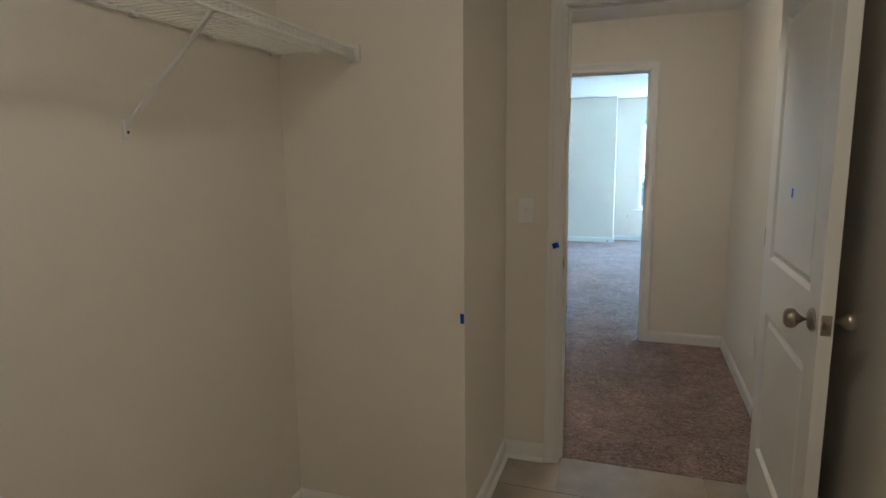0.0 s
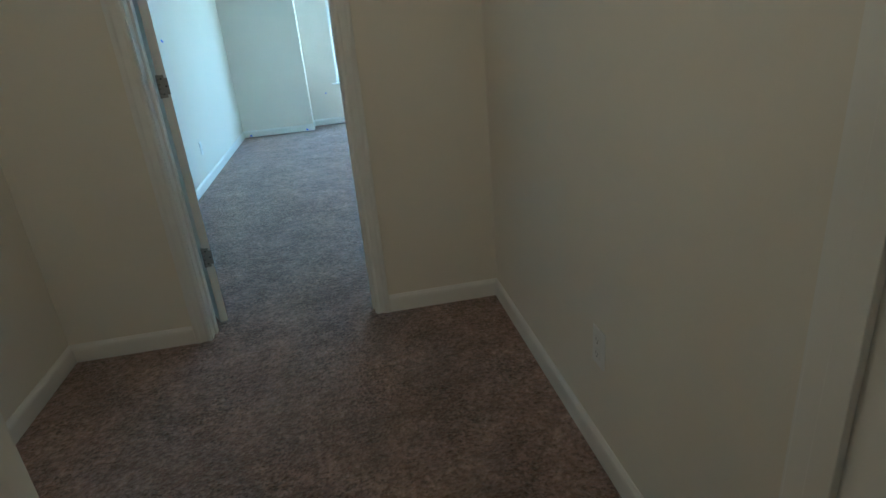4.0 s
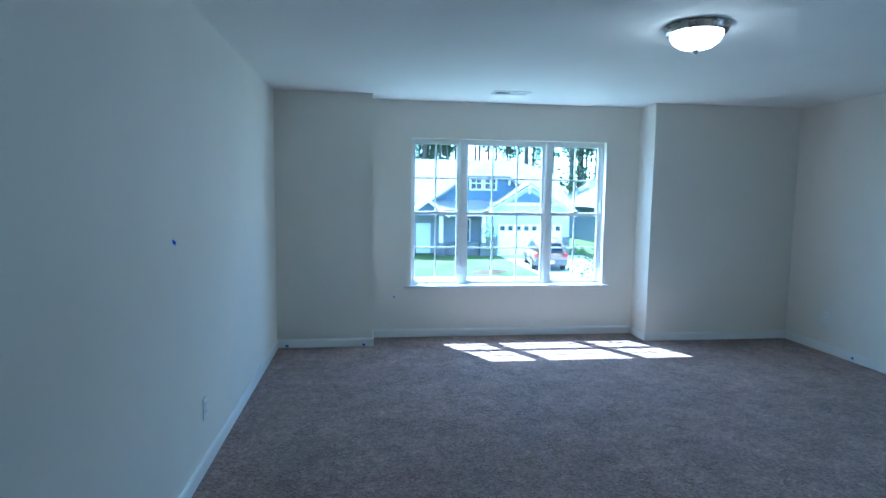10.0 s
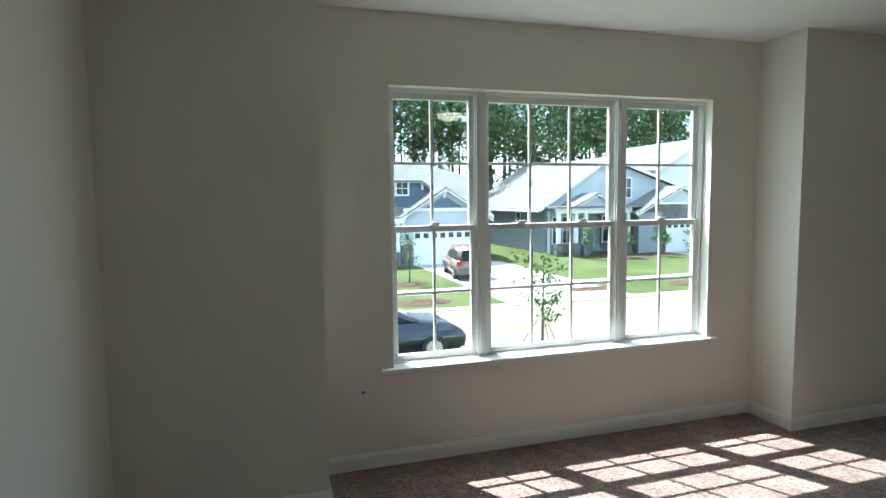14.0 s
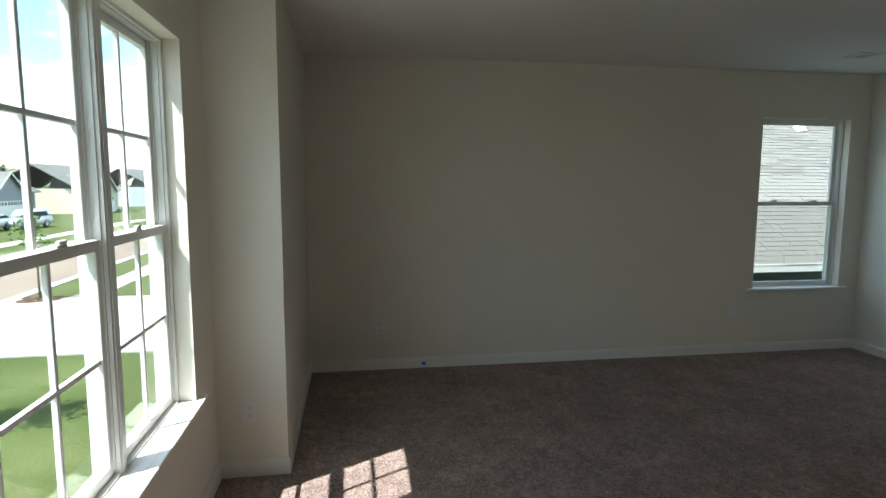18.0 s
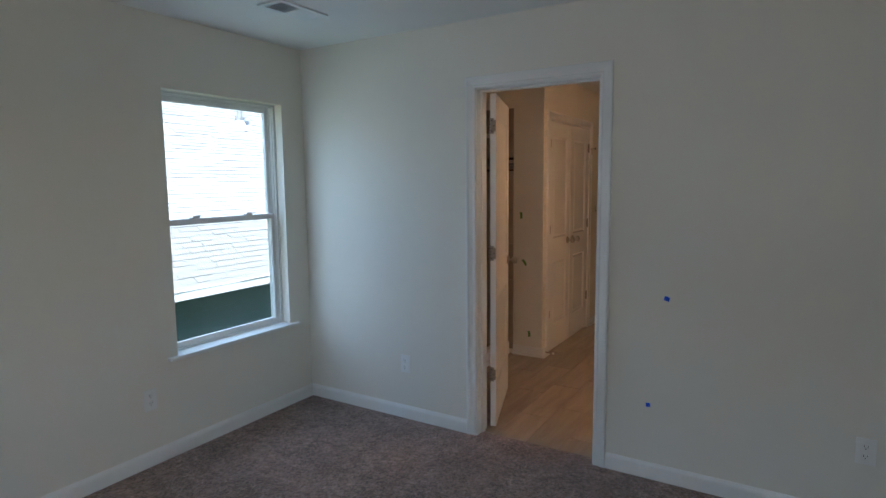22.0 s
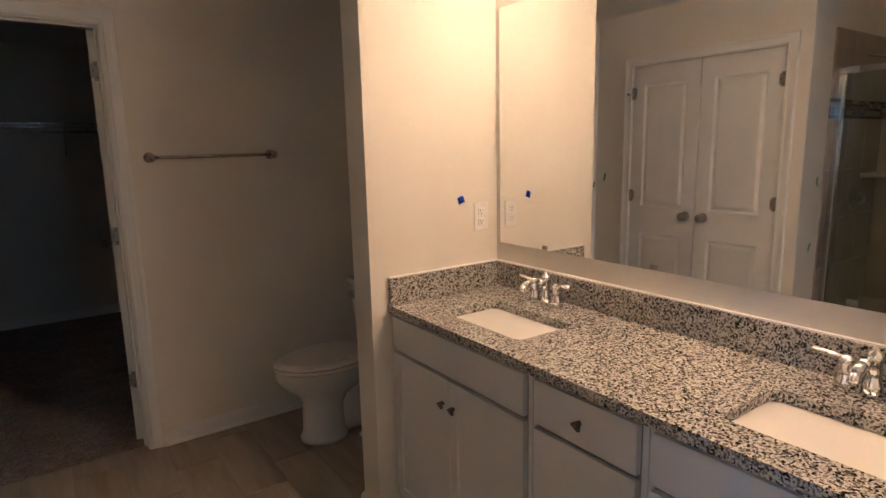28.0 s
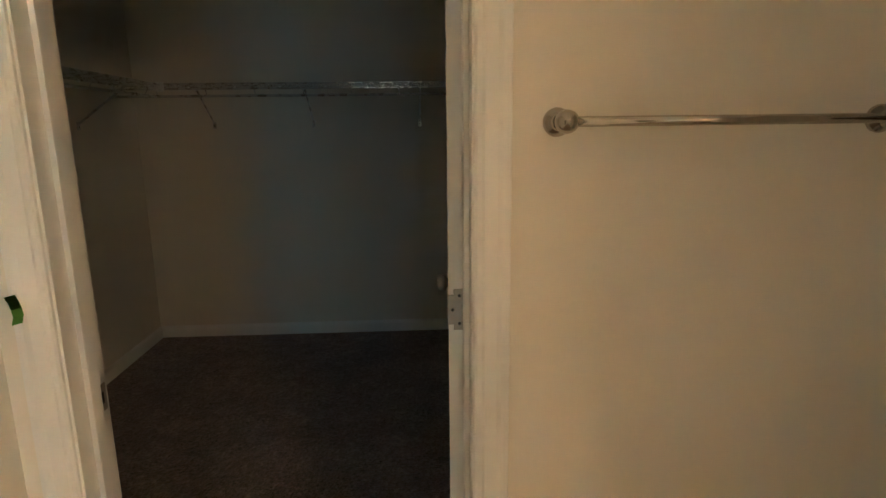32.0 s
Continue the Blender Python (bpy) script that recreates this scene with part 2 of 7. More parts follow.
# ---- the plan ----
H = 2.41
DOOR_H = 2.03
EAST, NORTH, PIER = 5.285, 5.135, 4.80
BAY = (0.903, 3.703)
WIN = (1.293, 3.348, 0.535, 2.04)
SIDE = (0.19, 1.03, 0.565, 2.03)
DOOR_Y = -0.57
BED_DOOR = (0.583, 1.316)
BED_H = 2.035
BATH_DOOR = (3.238, 3.934)
WIC_DOOR = (3.325, 4.072)
WIC_H = 2.065
LAUNDRY_DOOR = (0.957, 1.782)
HALL_W, HALL_E = 0.0, 1.905
LAUNDRY_Y, LAUNDRY_S = -2.615, -6.4
RETURN_X, RETURN_Y = 0.700, -3.40
BATH_S, BATH_W = -3.165, 2.054
STUB_X, STUB_Y = 2.668, -1.92
LINEN_X, WING_Y = 4.18, -1.635
LINEN = (-2.84, -1.772)
SHOWER_X = 4.48
CLOSET_S, CLOSET_E, CLOSET_W = -6.21, 5.28, 2.15
J = 0.02


def hole(span, h=DOOR_H):
    """The rough opening behind a door's jambs."""
    return (span[0] - J, span[1] + J, 0, h + J)


def wall(name, axis, at, thick, u0, u1, holes=(), z0=0.0, z1=H, label="off-white painted drywall wall"):
    return structure(name, wall_mesh(axis, at, thick, u0, u1, z0, z1, holes), WALL_PAINT, label, "wall")


wall("wall_west", "y", -0.14, 0.14, DOOR_Y - 0.12, NORTH + 0.16, label="off-white painted drywall wall of the bedroom")
wall("wall_south", "x", -0.12, 0.12, HALL_E, EAST, [hole(BATH_DOOR)], label="off-white drywall wall with the bathroom doorway")
wall("wall_entry", "x", DOOR_Y - 0.12, 0.12, HALL_W, HALL_E, [hole(BED_DOOR, BED_H)], label="off-white drywall wall with the bedroom doorway")
wall("wall_east", "y", EAST, 0.16, -1.77, NORTH + 0.16, [SIDE], -0.3, H + 0.2, "off-white drywall wall with one window")
wall("wall_north", "x", NORTH, 0.16, BAY[0], BAY[1], [WIN], -0.3, H + 0.2, "off-white window wall of the bay")
structure("wall_pier_west", boxes((0, BAY[0], PIER, NORTH + 0.16, -0.3, H + 0.2)), WALL_PAINT, "off-white drywall pier beside the bay", "wall")
structure("wall_pier_east", boxes((BAY[1], EAST, PIER, NORTH + 0.16, -0.3, H + 0.2)), WALL_PAINT, "off-white drywall pier beside the bay", "wall")
wall("wall_hall_east", "y", HALL_E, 0.058, LAUNDRY_S, -0.12, label="off-white hall wall beside the laundry")
wall("wall_hall_west", "y", HALL_W - 0.14, 0.14, LAUNDRY_S, DOOR_Y - 0.12, label="off-white hall wall")
wall("wall_laundry_north", "x", LAUNDRY_Y - 0.12, 0.12, RETURN_X, HALL_E, [hole(LAUNDRY_DOOR)], label="off-white wall with the laundry doorway")
structure("wall_laundry_return", boxes((HALL_W, RETURN_X, RETURN_Y, LAUNDRY_Y, 0, H)), WALL_PAINT, "off-white end wall beside the laundry recess", "wall")
wall("wall_laundry_south", "x", LAUNDRY_S - 0.12, 0.12, HALL_W - 0.12, HALL_E + 0.09, label="off-white laundry wall")
wall("wall_bath_west", "y", BATH_W - 0.09, 0.09, BATH_S, -0.12, label="off-white bathroom wall behind the vanity")
structure("wall_bath_stub", boxes((BATH_W, STUB_X, STUB_Y - 0.135, STUB_Y, 0, H)), WALL_PAINT, "off-white stub wall between vanity and toilet", "wall")
wall("wall_bath_south", "x", BATH_S - 0.12, 0.12, BATH_W - 0.09, EAST, [hole(WIC_DOOR, WIC_H)], label="off-white bathroom wall with the closet doorway")
wall("wall_linen", "y", LINEN_X, 0.11, BATH_S, WING_Y, [hole(LINEN)], label="off-white wall with the linen closet doorway")
structure("wall_wing", boxes((LINEN_X + 0.11, EAST, WING_Y - 0.12, WING_Y, 0, H)), WALL_PAINT, "off-white wing wall beside the shower", "wall")
structure("wall_linen_back", boxes((EAST - 0.12, EAST, BATH_S, WING_Y - 0.12, 0, H)), WALL_PAINT, "off-white back of the linen closet", "wall")
wall("wall_closet_west", "y", CLOSET_W - 0.12, 0.12, CLOSET_S, BATH_S - 0.12, label="off-white closet wall")
wall("wall_closet_east", "y", CLOSET_E, 0.12, CLOSET_S, BATH_S - 0.12, label="off-white closet wall")
wall("wall_closet_south", "x", CLOSET_S - 0.12, 0.12, CLOSET_W - 0.12, CLOSET_E + 0.12, label="off-white closet wall")

structure("floor", boxes((0, EAST, -0.06, NORTH, -0.25, 0), (0, HALL_E, DOOR_Y - 0.06, -0.06, -0.25, 0)), CARPET, "brown-grey cut-pile bedroom carpet", "carpet")
structure("floor_hall", boxes((HALL_W, HALL_E, LAUNDRY_Y - 0.06, DOOR_Y - 0.06, -0.25, 0)), CARPET, "brown-grey cut-pile hall carpet", "carpet")
structure("floor_closet", boxes((CLOSET_W, CLOSET_E, CLOSET_S, BATH_S - 0.06, -0.25, 0)), CARPET, "brown-grey cut-pile closet carpet", "carpet")
structure("ceiling", boxes((-0.14, EAST, -0.06, NORTH, H, H + 0.2)), CEILING_PAINT, "flat white bedroom ceiling", "ceiling")
structure("ceiling_hall", boxes((HALL_W - 0.12, HALL_E + 0.09, LAUNDRY_S - 0.12, -0.06, H, H + 0.2)), CEILING_PAINT, "flat white hall ceiling", "ceiling")
structure("ceiling_bath", boxes((HALL_E + 0.09, EAST, CLOSET_S - 0.12, -0.06, H, H + 0.2)), CEILING_PAINT, "flat white bathroom ceiling", "ceiling")


# ---- doors, frames and trim ----
NICKEL = plain("brushed_nickel", (0.42, 0.38, 0.32), 0.32, 1.0, 0.08, 30, 300, 0.0001)
HINGE_METAL = plain("hinge_steel", (0.36, 0.34, 0.31), 0.38, 1.0, 0.08, 40, 300, 0.0001)
POLISHED_NICKEL = plain("polished_nickel", (0.50, 0.46, 0.40), 0.12, 1.0, 0.03, 15, 200, 0.0)
CHROME = plain("chrome", (0.78, 0.78, 0.78), 0.06, 1.0, 0.02, 10, 200, 0.0)
BLUE_TAPE = plain("blue_tape", (0.033, 0.154, 0.900), 0.6, 0, 0.15, 40, 300, 0.0003)
GREEN_TAPE = plain("green_tape", (0.11, 0.27, 0.03), 0.6, 0, 0.15, 40, 300, 0.0003)
PLATE = plain("plate_plastic", (0.80, 0.79, 0.76), 0.35, 0, 0.01, 10, 200, 0.0)
SLOT = plain("dark_slot", (0.03, 0.03, 0.03), 0.6, 0, 0.1, 30, 200, 0.0)


def glass_material():
    m, t, b = nodes_of("window_glass")
    t.nodes.remove(b)
    out = t.nodes["Material Output"]
    clear = add(t, "BsdfTransparent", Color=(0.93, 0.97, 0.95, 1))
    gloss = add(t, "BsdfGlossy", Roughness=0.02, Color=(1, 1, 1, 1))
    face = add(t, "LayerWeight", Blend=0.5)
    power = t.nodes.new("ShaderNodeMath")
    power.operation = "POWER"
    power.inputs[1].default_value = 5.0
    t.links.new(face.outputs["Facing"], power.inputs[0])
    fres = add(t, "MapRange", From_Min=0.0, From_Max=1.0, To_Min=0.03, To_Max=0.75)
    t.links.new(power.outputs[0], fres.inputs["Value"])
    mix = t.nodes.new("ShaderNodeMixShader")
    t.links.new(fres.outputs[0], mix.inputs[0])
    t.links.new(clear.outputs[0], mix.inputs[1])
    t.links.new(gloss.outputs[0], mix.inputs[2])
    t.links.new(mix.outputs[0], out.inputs["Surface"])
    return m


GLASS = glass_material()


def on_x(x, y, z=0.0):
    """Local x runs along a wall that runs along x; local y points to +y."""
    return pose(x, y, z)


def on_y(x, y, z=0.0):
    """Local x runs along a wall that runs along y; local y points to -x."""
    return pose(x, y, z, 0, 0, 90)


def u_trim(bm, profile, w, h, y, side, e=0.005):
    """A mitred door casing round an opening; side -1 stands proud towards -y."""
    rings = [[], [], [], []]
    for u, v in profile:
        o = u + e
        for ring, (px, pz) in zip(rings, ((-o, 0), (-o, h + o), (w + o, h + o), (w + o, 0))):
            ring.append(bm.verts.new((px, y + side * v, pz)))
    k = len(profile)
    for lo, hi in zip(rings, rings[1:]):
        for j in range(k):
            bm.faces.new((lo[j], lo[(j + 1) % k], hi[(j + 1) % k], hi[j]))
    bm.faces.new(rings[0])
    bm.faces.new(rings[3])
    return bm


CASING = [(0, 0.0), (0, 0.008), (0.004, 0.011), (0.012, 0.011), (0.018, 0.0085), (0.040, 0.013), (0.048, 0.0175), (0.055, 0.0185), (0.062, 0.0175), (0.064, 0.014), (0.064, 0.0)]


def door_frame(name, m, w, h, depth, label, stop_at, sides=(-1, 1)):
    """Jambs, stops and casings of a doorway; local x spans the opening."""
    root = tagged(empty(name, m), label, "door frame", kind="structure")
    for part_name, row in (("jamb", (-0.019, 0, 0.0, depth, 0, h)), ("jamb", (w, w + 0.019, 0.0, depth, 0, h)), ("head_jamb", (-0.019, w + 0.019, 0.0, depth, h, h + 0.019))):
        part(part_name, boxes(row, bevel=0.001), TRIM_PAINT, root)
    s0, s1 = stop_at
    for row in ((0, 0.011, s0, s1, 0, h - 0.011), (w - 0.011, w, s0, s1, 0, h - 0.011), (0, w, s0, s1, h - 0.011, h)):
        part("door_stop", boxes(row, bevel=0.0015), TRIM_PAINT, root)
    for s in sides:
        part("casing", u_trim(bmesh.new(), CASING, w, h, 0.0 if s < 0 else depth, s), TRIM_PAINT, root)
    return root


def knob_profile():
    return [(0.0, 0.0), (0.033, 0.0), (0.033, 0.004), (0.028, 0.009), (0.013, 0.012), (0.0115, 0.030), (0.017, 0.036), (0.0255, 0.043), (0.0285, 0.052), (0.0265, 0.062), (0.019, 0.069), (0.0, 0.071)]


def knob(parent, x, y, z, way, mat=NICKEL):
    """A round knob on its rosette that points to local +y or -y."""
    m = Matrix.Translation((x, y, z)) @ (pose(0, 0, 0, -90) if way > 0 else pose(0, 0, 0, 90))
    prof = knob_profile()
    ro = part("rosette", lathe(bmesh.new(), prof[:5] + [(0.0, 0.012)], m), mat, parent, smooth=True)
    part("door_knob", lathe(bmesh.new(), [(0.0, 0.011)] + prof[5:], m), mat, ro, "satin nickel round knob", smooth=True)


def panel_slab(w, h, thick, panels):
    """A moulded door leaf with sunk and raised panels on both faces."""
    xs = sorted({0, w, *(p[0] for p in panels), *(p[1] for p in panels)})
    zs = sorted({0, h, *(p[2] for p in panels), *(p[3] for p in panels)})
    bm = bmesh.new()
    grid = {}

    def vert(x, y, z):
        if (x, y, z) not in grid:
            grid[x, y, z] = bm.verts.new((x, y, z))
        return grid[x, y, z]

    sunk = []
    for y in (0, thick):
        for x0, x1 in zip(xs, xs[1:]):
            for z0, z1 in zip(zs, zs[1:]):
                f = bm.faces.new([vert(x0, y, z0), vert(x1, y, z0), vert(x1, y, z1), vert(x0, y, z1)][:: 1 if y == 0 else -1])
                if any(p[0] < (x0 + x1) / 2 < p[1] and p[2] < (z0 + z1) / 2 < p[3] for p in panels):
                    sunk.append(f)
    for a, b in zip(xs, xs[1:]):
        for z in (0, h):
            bm.faces.new([vert(a, 0, z), vert(b, 0, z), vert(b, thick, z), vert(a, thick, z)])
    for a, b in zip(zs, zs[1:]):
        for x in (0, w):
            bm.faces.new([vert(x, 0, a), vert(x, 0, b), vert(x, thick, b), vert(x, thick, a)])
    bmesh.ops.recalc_face_normals(bm, faces=bm.faces)
    for f in sunk:
        bmesh.ops.inset_individual(bm, faces=[f], thickness=0.018, depth=-0.012)
        bmesh.ops.inset_individual(bm, faces=[f], thickness=0.006, depth=0.0)
        bmesh.ops.inset_individual(bm, faces=[f], thickness=0.03, depth=0.008)
    return bm


def hinge(parent, x, y, z, turn, leaf_x=1):
    """A butt hinge with rounded leaves; the barrel stands at x, y."""
    h = part("hinge", tube(bmesh.new(), (x, y, z - 0.045), (x, y, z + 0.045), 0.0065, 12), HINGE_METAL, parent, "steel hinge barrel", smooth=False)
    for zz in (-0.027, -0.009, 0.009, 0.027):
        part("knuckle_joint", tube(bmesh.new(), (x, y, z + zz - 0.0008), (x, y, z + zz + 0.0008), 0.0068, 12), SLOT, h)
    for a in turn:
        bm = bmesh.new()
        box(bm, 0.002, 0.036, -0.0012, 0.0012, -0.044, 0.044)
        edges = [e for e in bm.edges if abs(e.verts[0].co.y - e.verts[1].co.y) > 0.001 and e.verts[0].co.x > 0.03]
        bmesh.ops.bevel(bm, geom=edges, offset=0.012, segments=4, affect="EDGES")
        bm.transform(Matrix.Translation((x, y, z)) @ pose(0, 0, 0, 0, 0, a))
        leaf = part("hinge_leaf", bm, HINGE_METAL, h)
        for sx, sz in ((0.012, -0.03), (0.026, 0.0), (0.012, 0.03)):
            b2 = bmesh.new()
            tube(b2, (sx, -0.0022, sz), (sx, 0.0022, sz), 0.0035, 10)
            b2.transform(Matrix.Translation((x, y, z)) @ pose(0, 0, 0, 0, 0, a))
            part("screw", b2, SLOT, h)
    return h


def door(name, pivot, angle, w, h, label, mirror=1, knob_z=0.955, panels=None, hinge_turns=None, knob_sides=(-1, 1), latch=True, thick=0.035):
    """A door leaf on its pivot. Local x runs from the hinge to the free edge; mirror -1 turns the leaf to the other side of the pivot."""
    root = tagged(empty(name, pose(pivot[0], pivot[1], 0.012, 0, 0, angle)), label, "door", kind="structure")
    panels = panels or [(0.115, w - 0.115, 0.24, 0.80), (0.115, w - 0.115, 1.01, h - 0.125)]
    bm = panel_slab(w - 0.004, h, thick, panels)
    if mirror < 0:
        bm.transform(Matrix.Translation((0, -thick, 0)))
    y0 = 0 if mirror > 0 else -thick
    part("leaf", bm, DOOR_PAINT, root)
    for s in knob_sides:
        knob(root, w - 0.066, y0 + (thick if s > 0 else 0), knob_z, s)
    if latch:
        lp = part("latch_plate", boxes((w - 0.0045, w - 0.0028, y0 + 0.005, y0 + thick - 0.005, knob_z - 0.028, knob_z + 0.028)), NICKEL, root, "satin nickel latch plate")
        part("latch_bolt", boxes((w - 0.004, w + 0.006, y0 + 0.011, y0 + thick - 0.011, knob_z - 0.009, knob_z + 0.009), bevel=0.002), NICKEL, lp)
    for z in (0.332, 1.078, h - 0.185):
        hinge(root, -0.004, 0.0 if mirror > 0 else 0.0, z, hinge_turns or (0,))
    return root


BASE = [(0, 0), (0.013, 0), (0.013, 0.060), (0.011, 0.070), (0.006, 0.078), (0.004, 0.083), (0, 0.083)]
BASE_SHOE = [(0, 0), (0.026, 0), (0.026, 0.006), (0.022, 0.014), (0.013, 0.019), (0.013, 0.060), (0.011, 0.070), (0.006, 0.078), (0.004, 0.083), (0, 0.083)]


def baseboard(path, profile=BASE, z=0.0):
    """A run of painted baseboard; the room lies to the left of the way."""
    bm = sweep(bmesh.new(), profile, [(x, y, z) for x, y in path])
    return structure("baseboard", bm, TRIM_PAINT, "white painted wooden baseboard along the wall", "baseboard")


def tape(name_label, m, w, h, mat, curl=0.006):
    """A torn scrap of painter's tape; local x and z lie in the wall, -y is towards the room."""
    bm = bmesh.new()
    n = 4
    rows = []
    for i in range(n + 1):
        u = i / n
        lift = -0.0012 - curl * max(0, u - 0.5) ** 2 * 4
        jag = 0.12 * w * (1 if i % 2 else -1)
        rows.append([bm.verts.new((u * w - w / 2, lift, s * h / 2 + (jag * 0.4 if i in (0, n) else 0))) for s in (-1, 1)])
    for a, b in zip(rows, rows[1:]):
        bm.faces.new((a[0], b[0], b[1], a[1]))
    bmesh.ops.solidify(bm, geom=bm.faces[:], thickness=0.0006)
    bm.transform(m)
    return tagged(finish("tape_scrap", bm, mat), name_label, "tape", group="tape scraps")


def outlet(m, label="white duplex power outlet on the wall", decora=False):
    """Local x and z lie in the wall, -y points into the room."""
    root = tagged(empty("power_outlet", m), label, "outlet", group="wall outlets")
    part("cover_plate", boxes((-0.036, 0.036, -0.006, 0, -0.058, 0.058), bevel=0.003), PLATE, root)
    for z in (-0.021, 0.021):
        face = part("socket_face", boxes((-0.017, 0.017, -0.0085, -0.003, z - 0.0145, z + 0.0145), bevel=0.003), PLATE, root)
        for x, hh in ((-0.0065, 0.0045), (0.0065, 0.0035)):
            part("slot", boxes((x - 0.001, x + 0.001, -0.0088, -0.006, z + 0.001 - hh + 0.003, z + 0.001 + hh + 0.003)), SLOT, face)
        part("ground_hole", tube(bmesh.new(), (0, -0.0088, z - 0.007), (0, -0.006, z - 0.007), 0.0025, 8), SLOT, face)
    part("cover_screw", tube(bmesh.new(), (0, -0.0068, 0), (0, -0.004, 0), 0.003, 8), PLATE, root)
    return root


def light_switch(m, label="white toggle light switch on the wall"):
    root = tagged(empty("light_switch", m), label, "switch")
    part("cover_plate", boxes((-0.036, 0.036, -0.006, 0, -0.058, 0.058), bevel=0.003), PLATE, root)
    bm = boxes((-0.005, 0.005, -0.018, -0.003, -0.003, 0.010), bevel=0.002)
    part("toggle", bm, PLATE, root)
    for z in (-0.03, 0.03):
        part("cover_screw", tube(bmesh.new(), (0, -0.0068, z), (0, -0.004, z), 0.003, 8), PLATE, root)
    return root


# ---- door frames and doors ----
door_frame("door_frame_bedroom", on_x(BED_DOOR[0], DOOR_Y - 0.12), BED_DOOR[1] - BED_DOOR[0], BED_H, 0.12, "white painted bedroom door frame with casings", (0.045, 0.08))
door_frame("door_frame_bath", on_x(BATH_DOOR[0], -0.12), BATH_DOOR[1] - BATH_DOOR[0], DOOR_H, 0.12, "white painted bathroom door frame with casings", (0.04, 0.075))
door_frame("door_frame_closet", on_x(WIC_DOOR[0], BATH_S - 0.12), WIC_DOOR[1] - WIC_DOOR[0], WIC_H, 0.12, "white painted closet door frame with casings", (0.04, 0.075))
door_frame("door_frame_laundry", on_x(LAUNDRY_DOOR[0], LAUNDRY_Y - 0.12), LAUNDRY_DOOR[1] - LAUNDRY_DOOR[0], DOOR_H, 0.12, "white painted laundry door frame with casings", (0.045, 0.08))
door_frame("door_frame_linen", on_y(LINEN_X + 0.11, LINEN[0]), LINEN[1] - LINEN[0], DOOR_H, 0.11, "white painted linen closet door frame with casing", (0.03, 0.06), (1,))

LEAF_H = 2.01
door("door_1", (BED_DOOR[0] + 0.012, DOOR_Y + 0.014), 115, 0.728, LEAF_H, "white two-panel bedroom door standing open", -1, 0.925, hinge_turns=(0, -115))
door("door_2", (BATH_DOOR[1] - 0.016, -0.136), -71, 0.69, LEAF_H, "white two-panel bathroom door standing open", -1, hinge_turns=(0, -109))
door("door_3", (LAUNDRY_DOOR[1] - 0.002, LAUNDRY_Y - 0.124), -91, 0.815, LEAF_H, "white two-panel laundry door standing open", -1, 0.944, hinge_turns=(0, -89))
door("door_4", (WIC_DOOR[0] + 0.002, BATH_S - 0.124), -96, 0.73, WIC_H - 0.02, "white two-panel closet door standing wide open", 1, hinge_turns=(0, 96))

# The linen closet's pair of leaves, closed
half = (LINEN[1] - LINEN[0]) / 2
linen_panels = [(0.095, half - 0.10, 0.22, 0.80), (0.095, half - 0.10, 1.0, LEAF_H - 0.13)]
door("door_5", (LINEN_X + 0.002, LINEN[1] - 0.003), -90, half - 0.004, LEAF_H, "white two-panel linen closet door, closed", 1, panels=linen_panels, knob_sides=(-1,), latch=False, knob_z=0.955)
door("door_6", (LINEN_X + 0.002, LINEN[0] + 0.003), 90, half - 0.004, LEAF_H, "white two-panel linen closet door, closed", -1, panels=linen_panels, knob_sides=(1,), latch=False, knob_z=0.955)
stop = tagged(empty("hinge_stop", pose(LINEN_X - 0.012, LINEN[0] - 0.004, LEAF_H - 0.18)), "small nickel hinge-pin door stop", "door stop")
part("stop_arm", tube(bmesh.new(), (-0.05, 0.01, 0.0), (0.0, 0, 0.0), 0.004), NICKEL, stop)
part("stop_pad", tube(bmesh.new(), (-0.058, 0.012, 0.0), (-0.05, 0.01, 0.0), 0.008), SLOT, stop)
part("stop_stem", tube(bmesh.new(), (-0.018, 0.0, 0.0), (-0.018, 0.0, -0.06), 0.004), NICKEL, stop)


def strike(x, y, z, m_turn, label):
    m = pose(x, y, z, 0, 0, m_turn)
    root = tagged(empty("strike_plate", m), label, "strike plate")
    part("plate", boxes((-0.0015, 0.0, -0.017, 0.017, -0.029, 0.029), bevel=0.0005), NICKEL, root)
    part("bolt_hole", boxes((-0.0022, -0.001, -0.007, 0.007, -0.012, 0.012)), SLOT, root)
    return root


strike(LAUNDRY_DOOR[0] + 0.0015, LAUNDRY_Y - 0.100, 0.943, 180, "nickel strike plate on the laundry jamb")
strike(BED_DOOR[1], DOOR_Y - 0.025, 0.93, 0, "nickel strike plate on the bedroom jamb")
strike(BATH_DOOR[0] + 0.0015, -0.095, 0.93, 180, "nickel strike plate on the bathroom jamb")
strike(WIC_DOOR[1], BATH_S - 0.095, 0.93, 0, "nickel strike plate on the closet jamb")

# ---- baseboards ----
C = 0.071
baseboard([(BED_DOOR[0] - C, DOOR_Y), (0, DOOR_Y), (0, PIER), (BAY[0], PIER), (BAY[0], NORTH), (BAY[1], NORTH), (BAY[1], PIER), (EAST, PIER), (EAST, 0), (BATH_DOOR[1] + C, 0)][::-1])
baseboard([(BED_DOOR[1] + C, DOOR_Y), (HALL_E, DOOR_Y), (HALL_E, 0), (BATH_DOOR[0] - C, 0)])
baseboard([(BED_DOOR[1] + C, DOOR_Y - 0.12), (HALL_E, DOOR_Y - 0.12), (HALL_E, LAUNDRY_Y), (LAUNDRY_DOOR[1] + C, LAUNDRY_Y)][::-1])
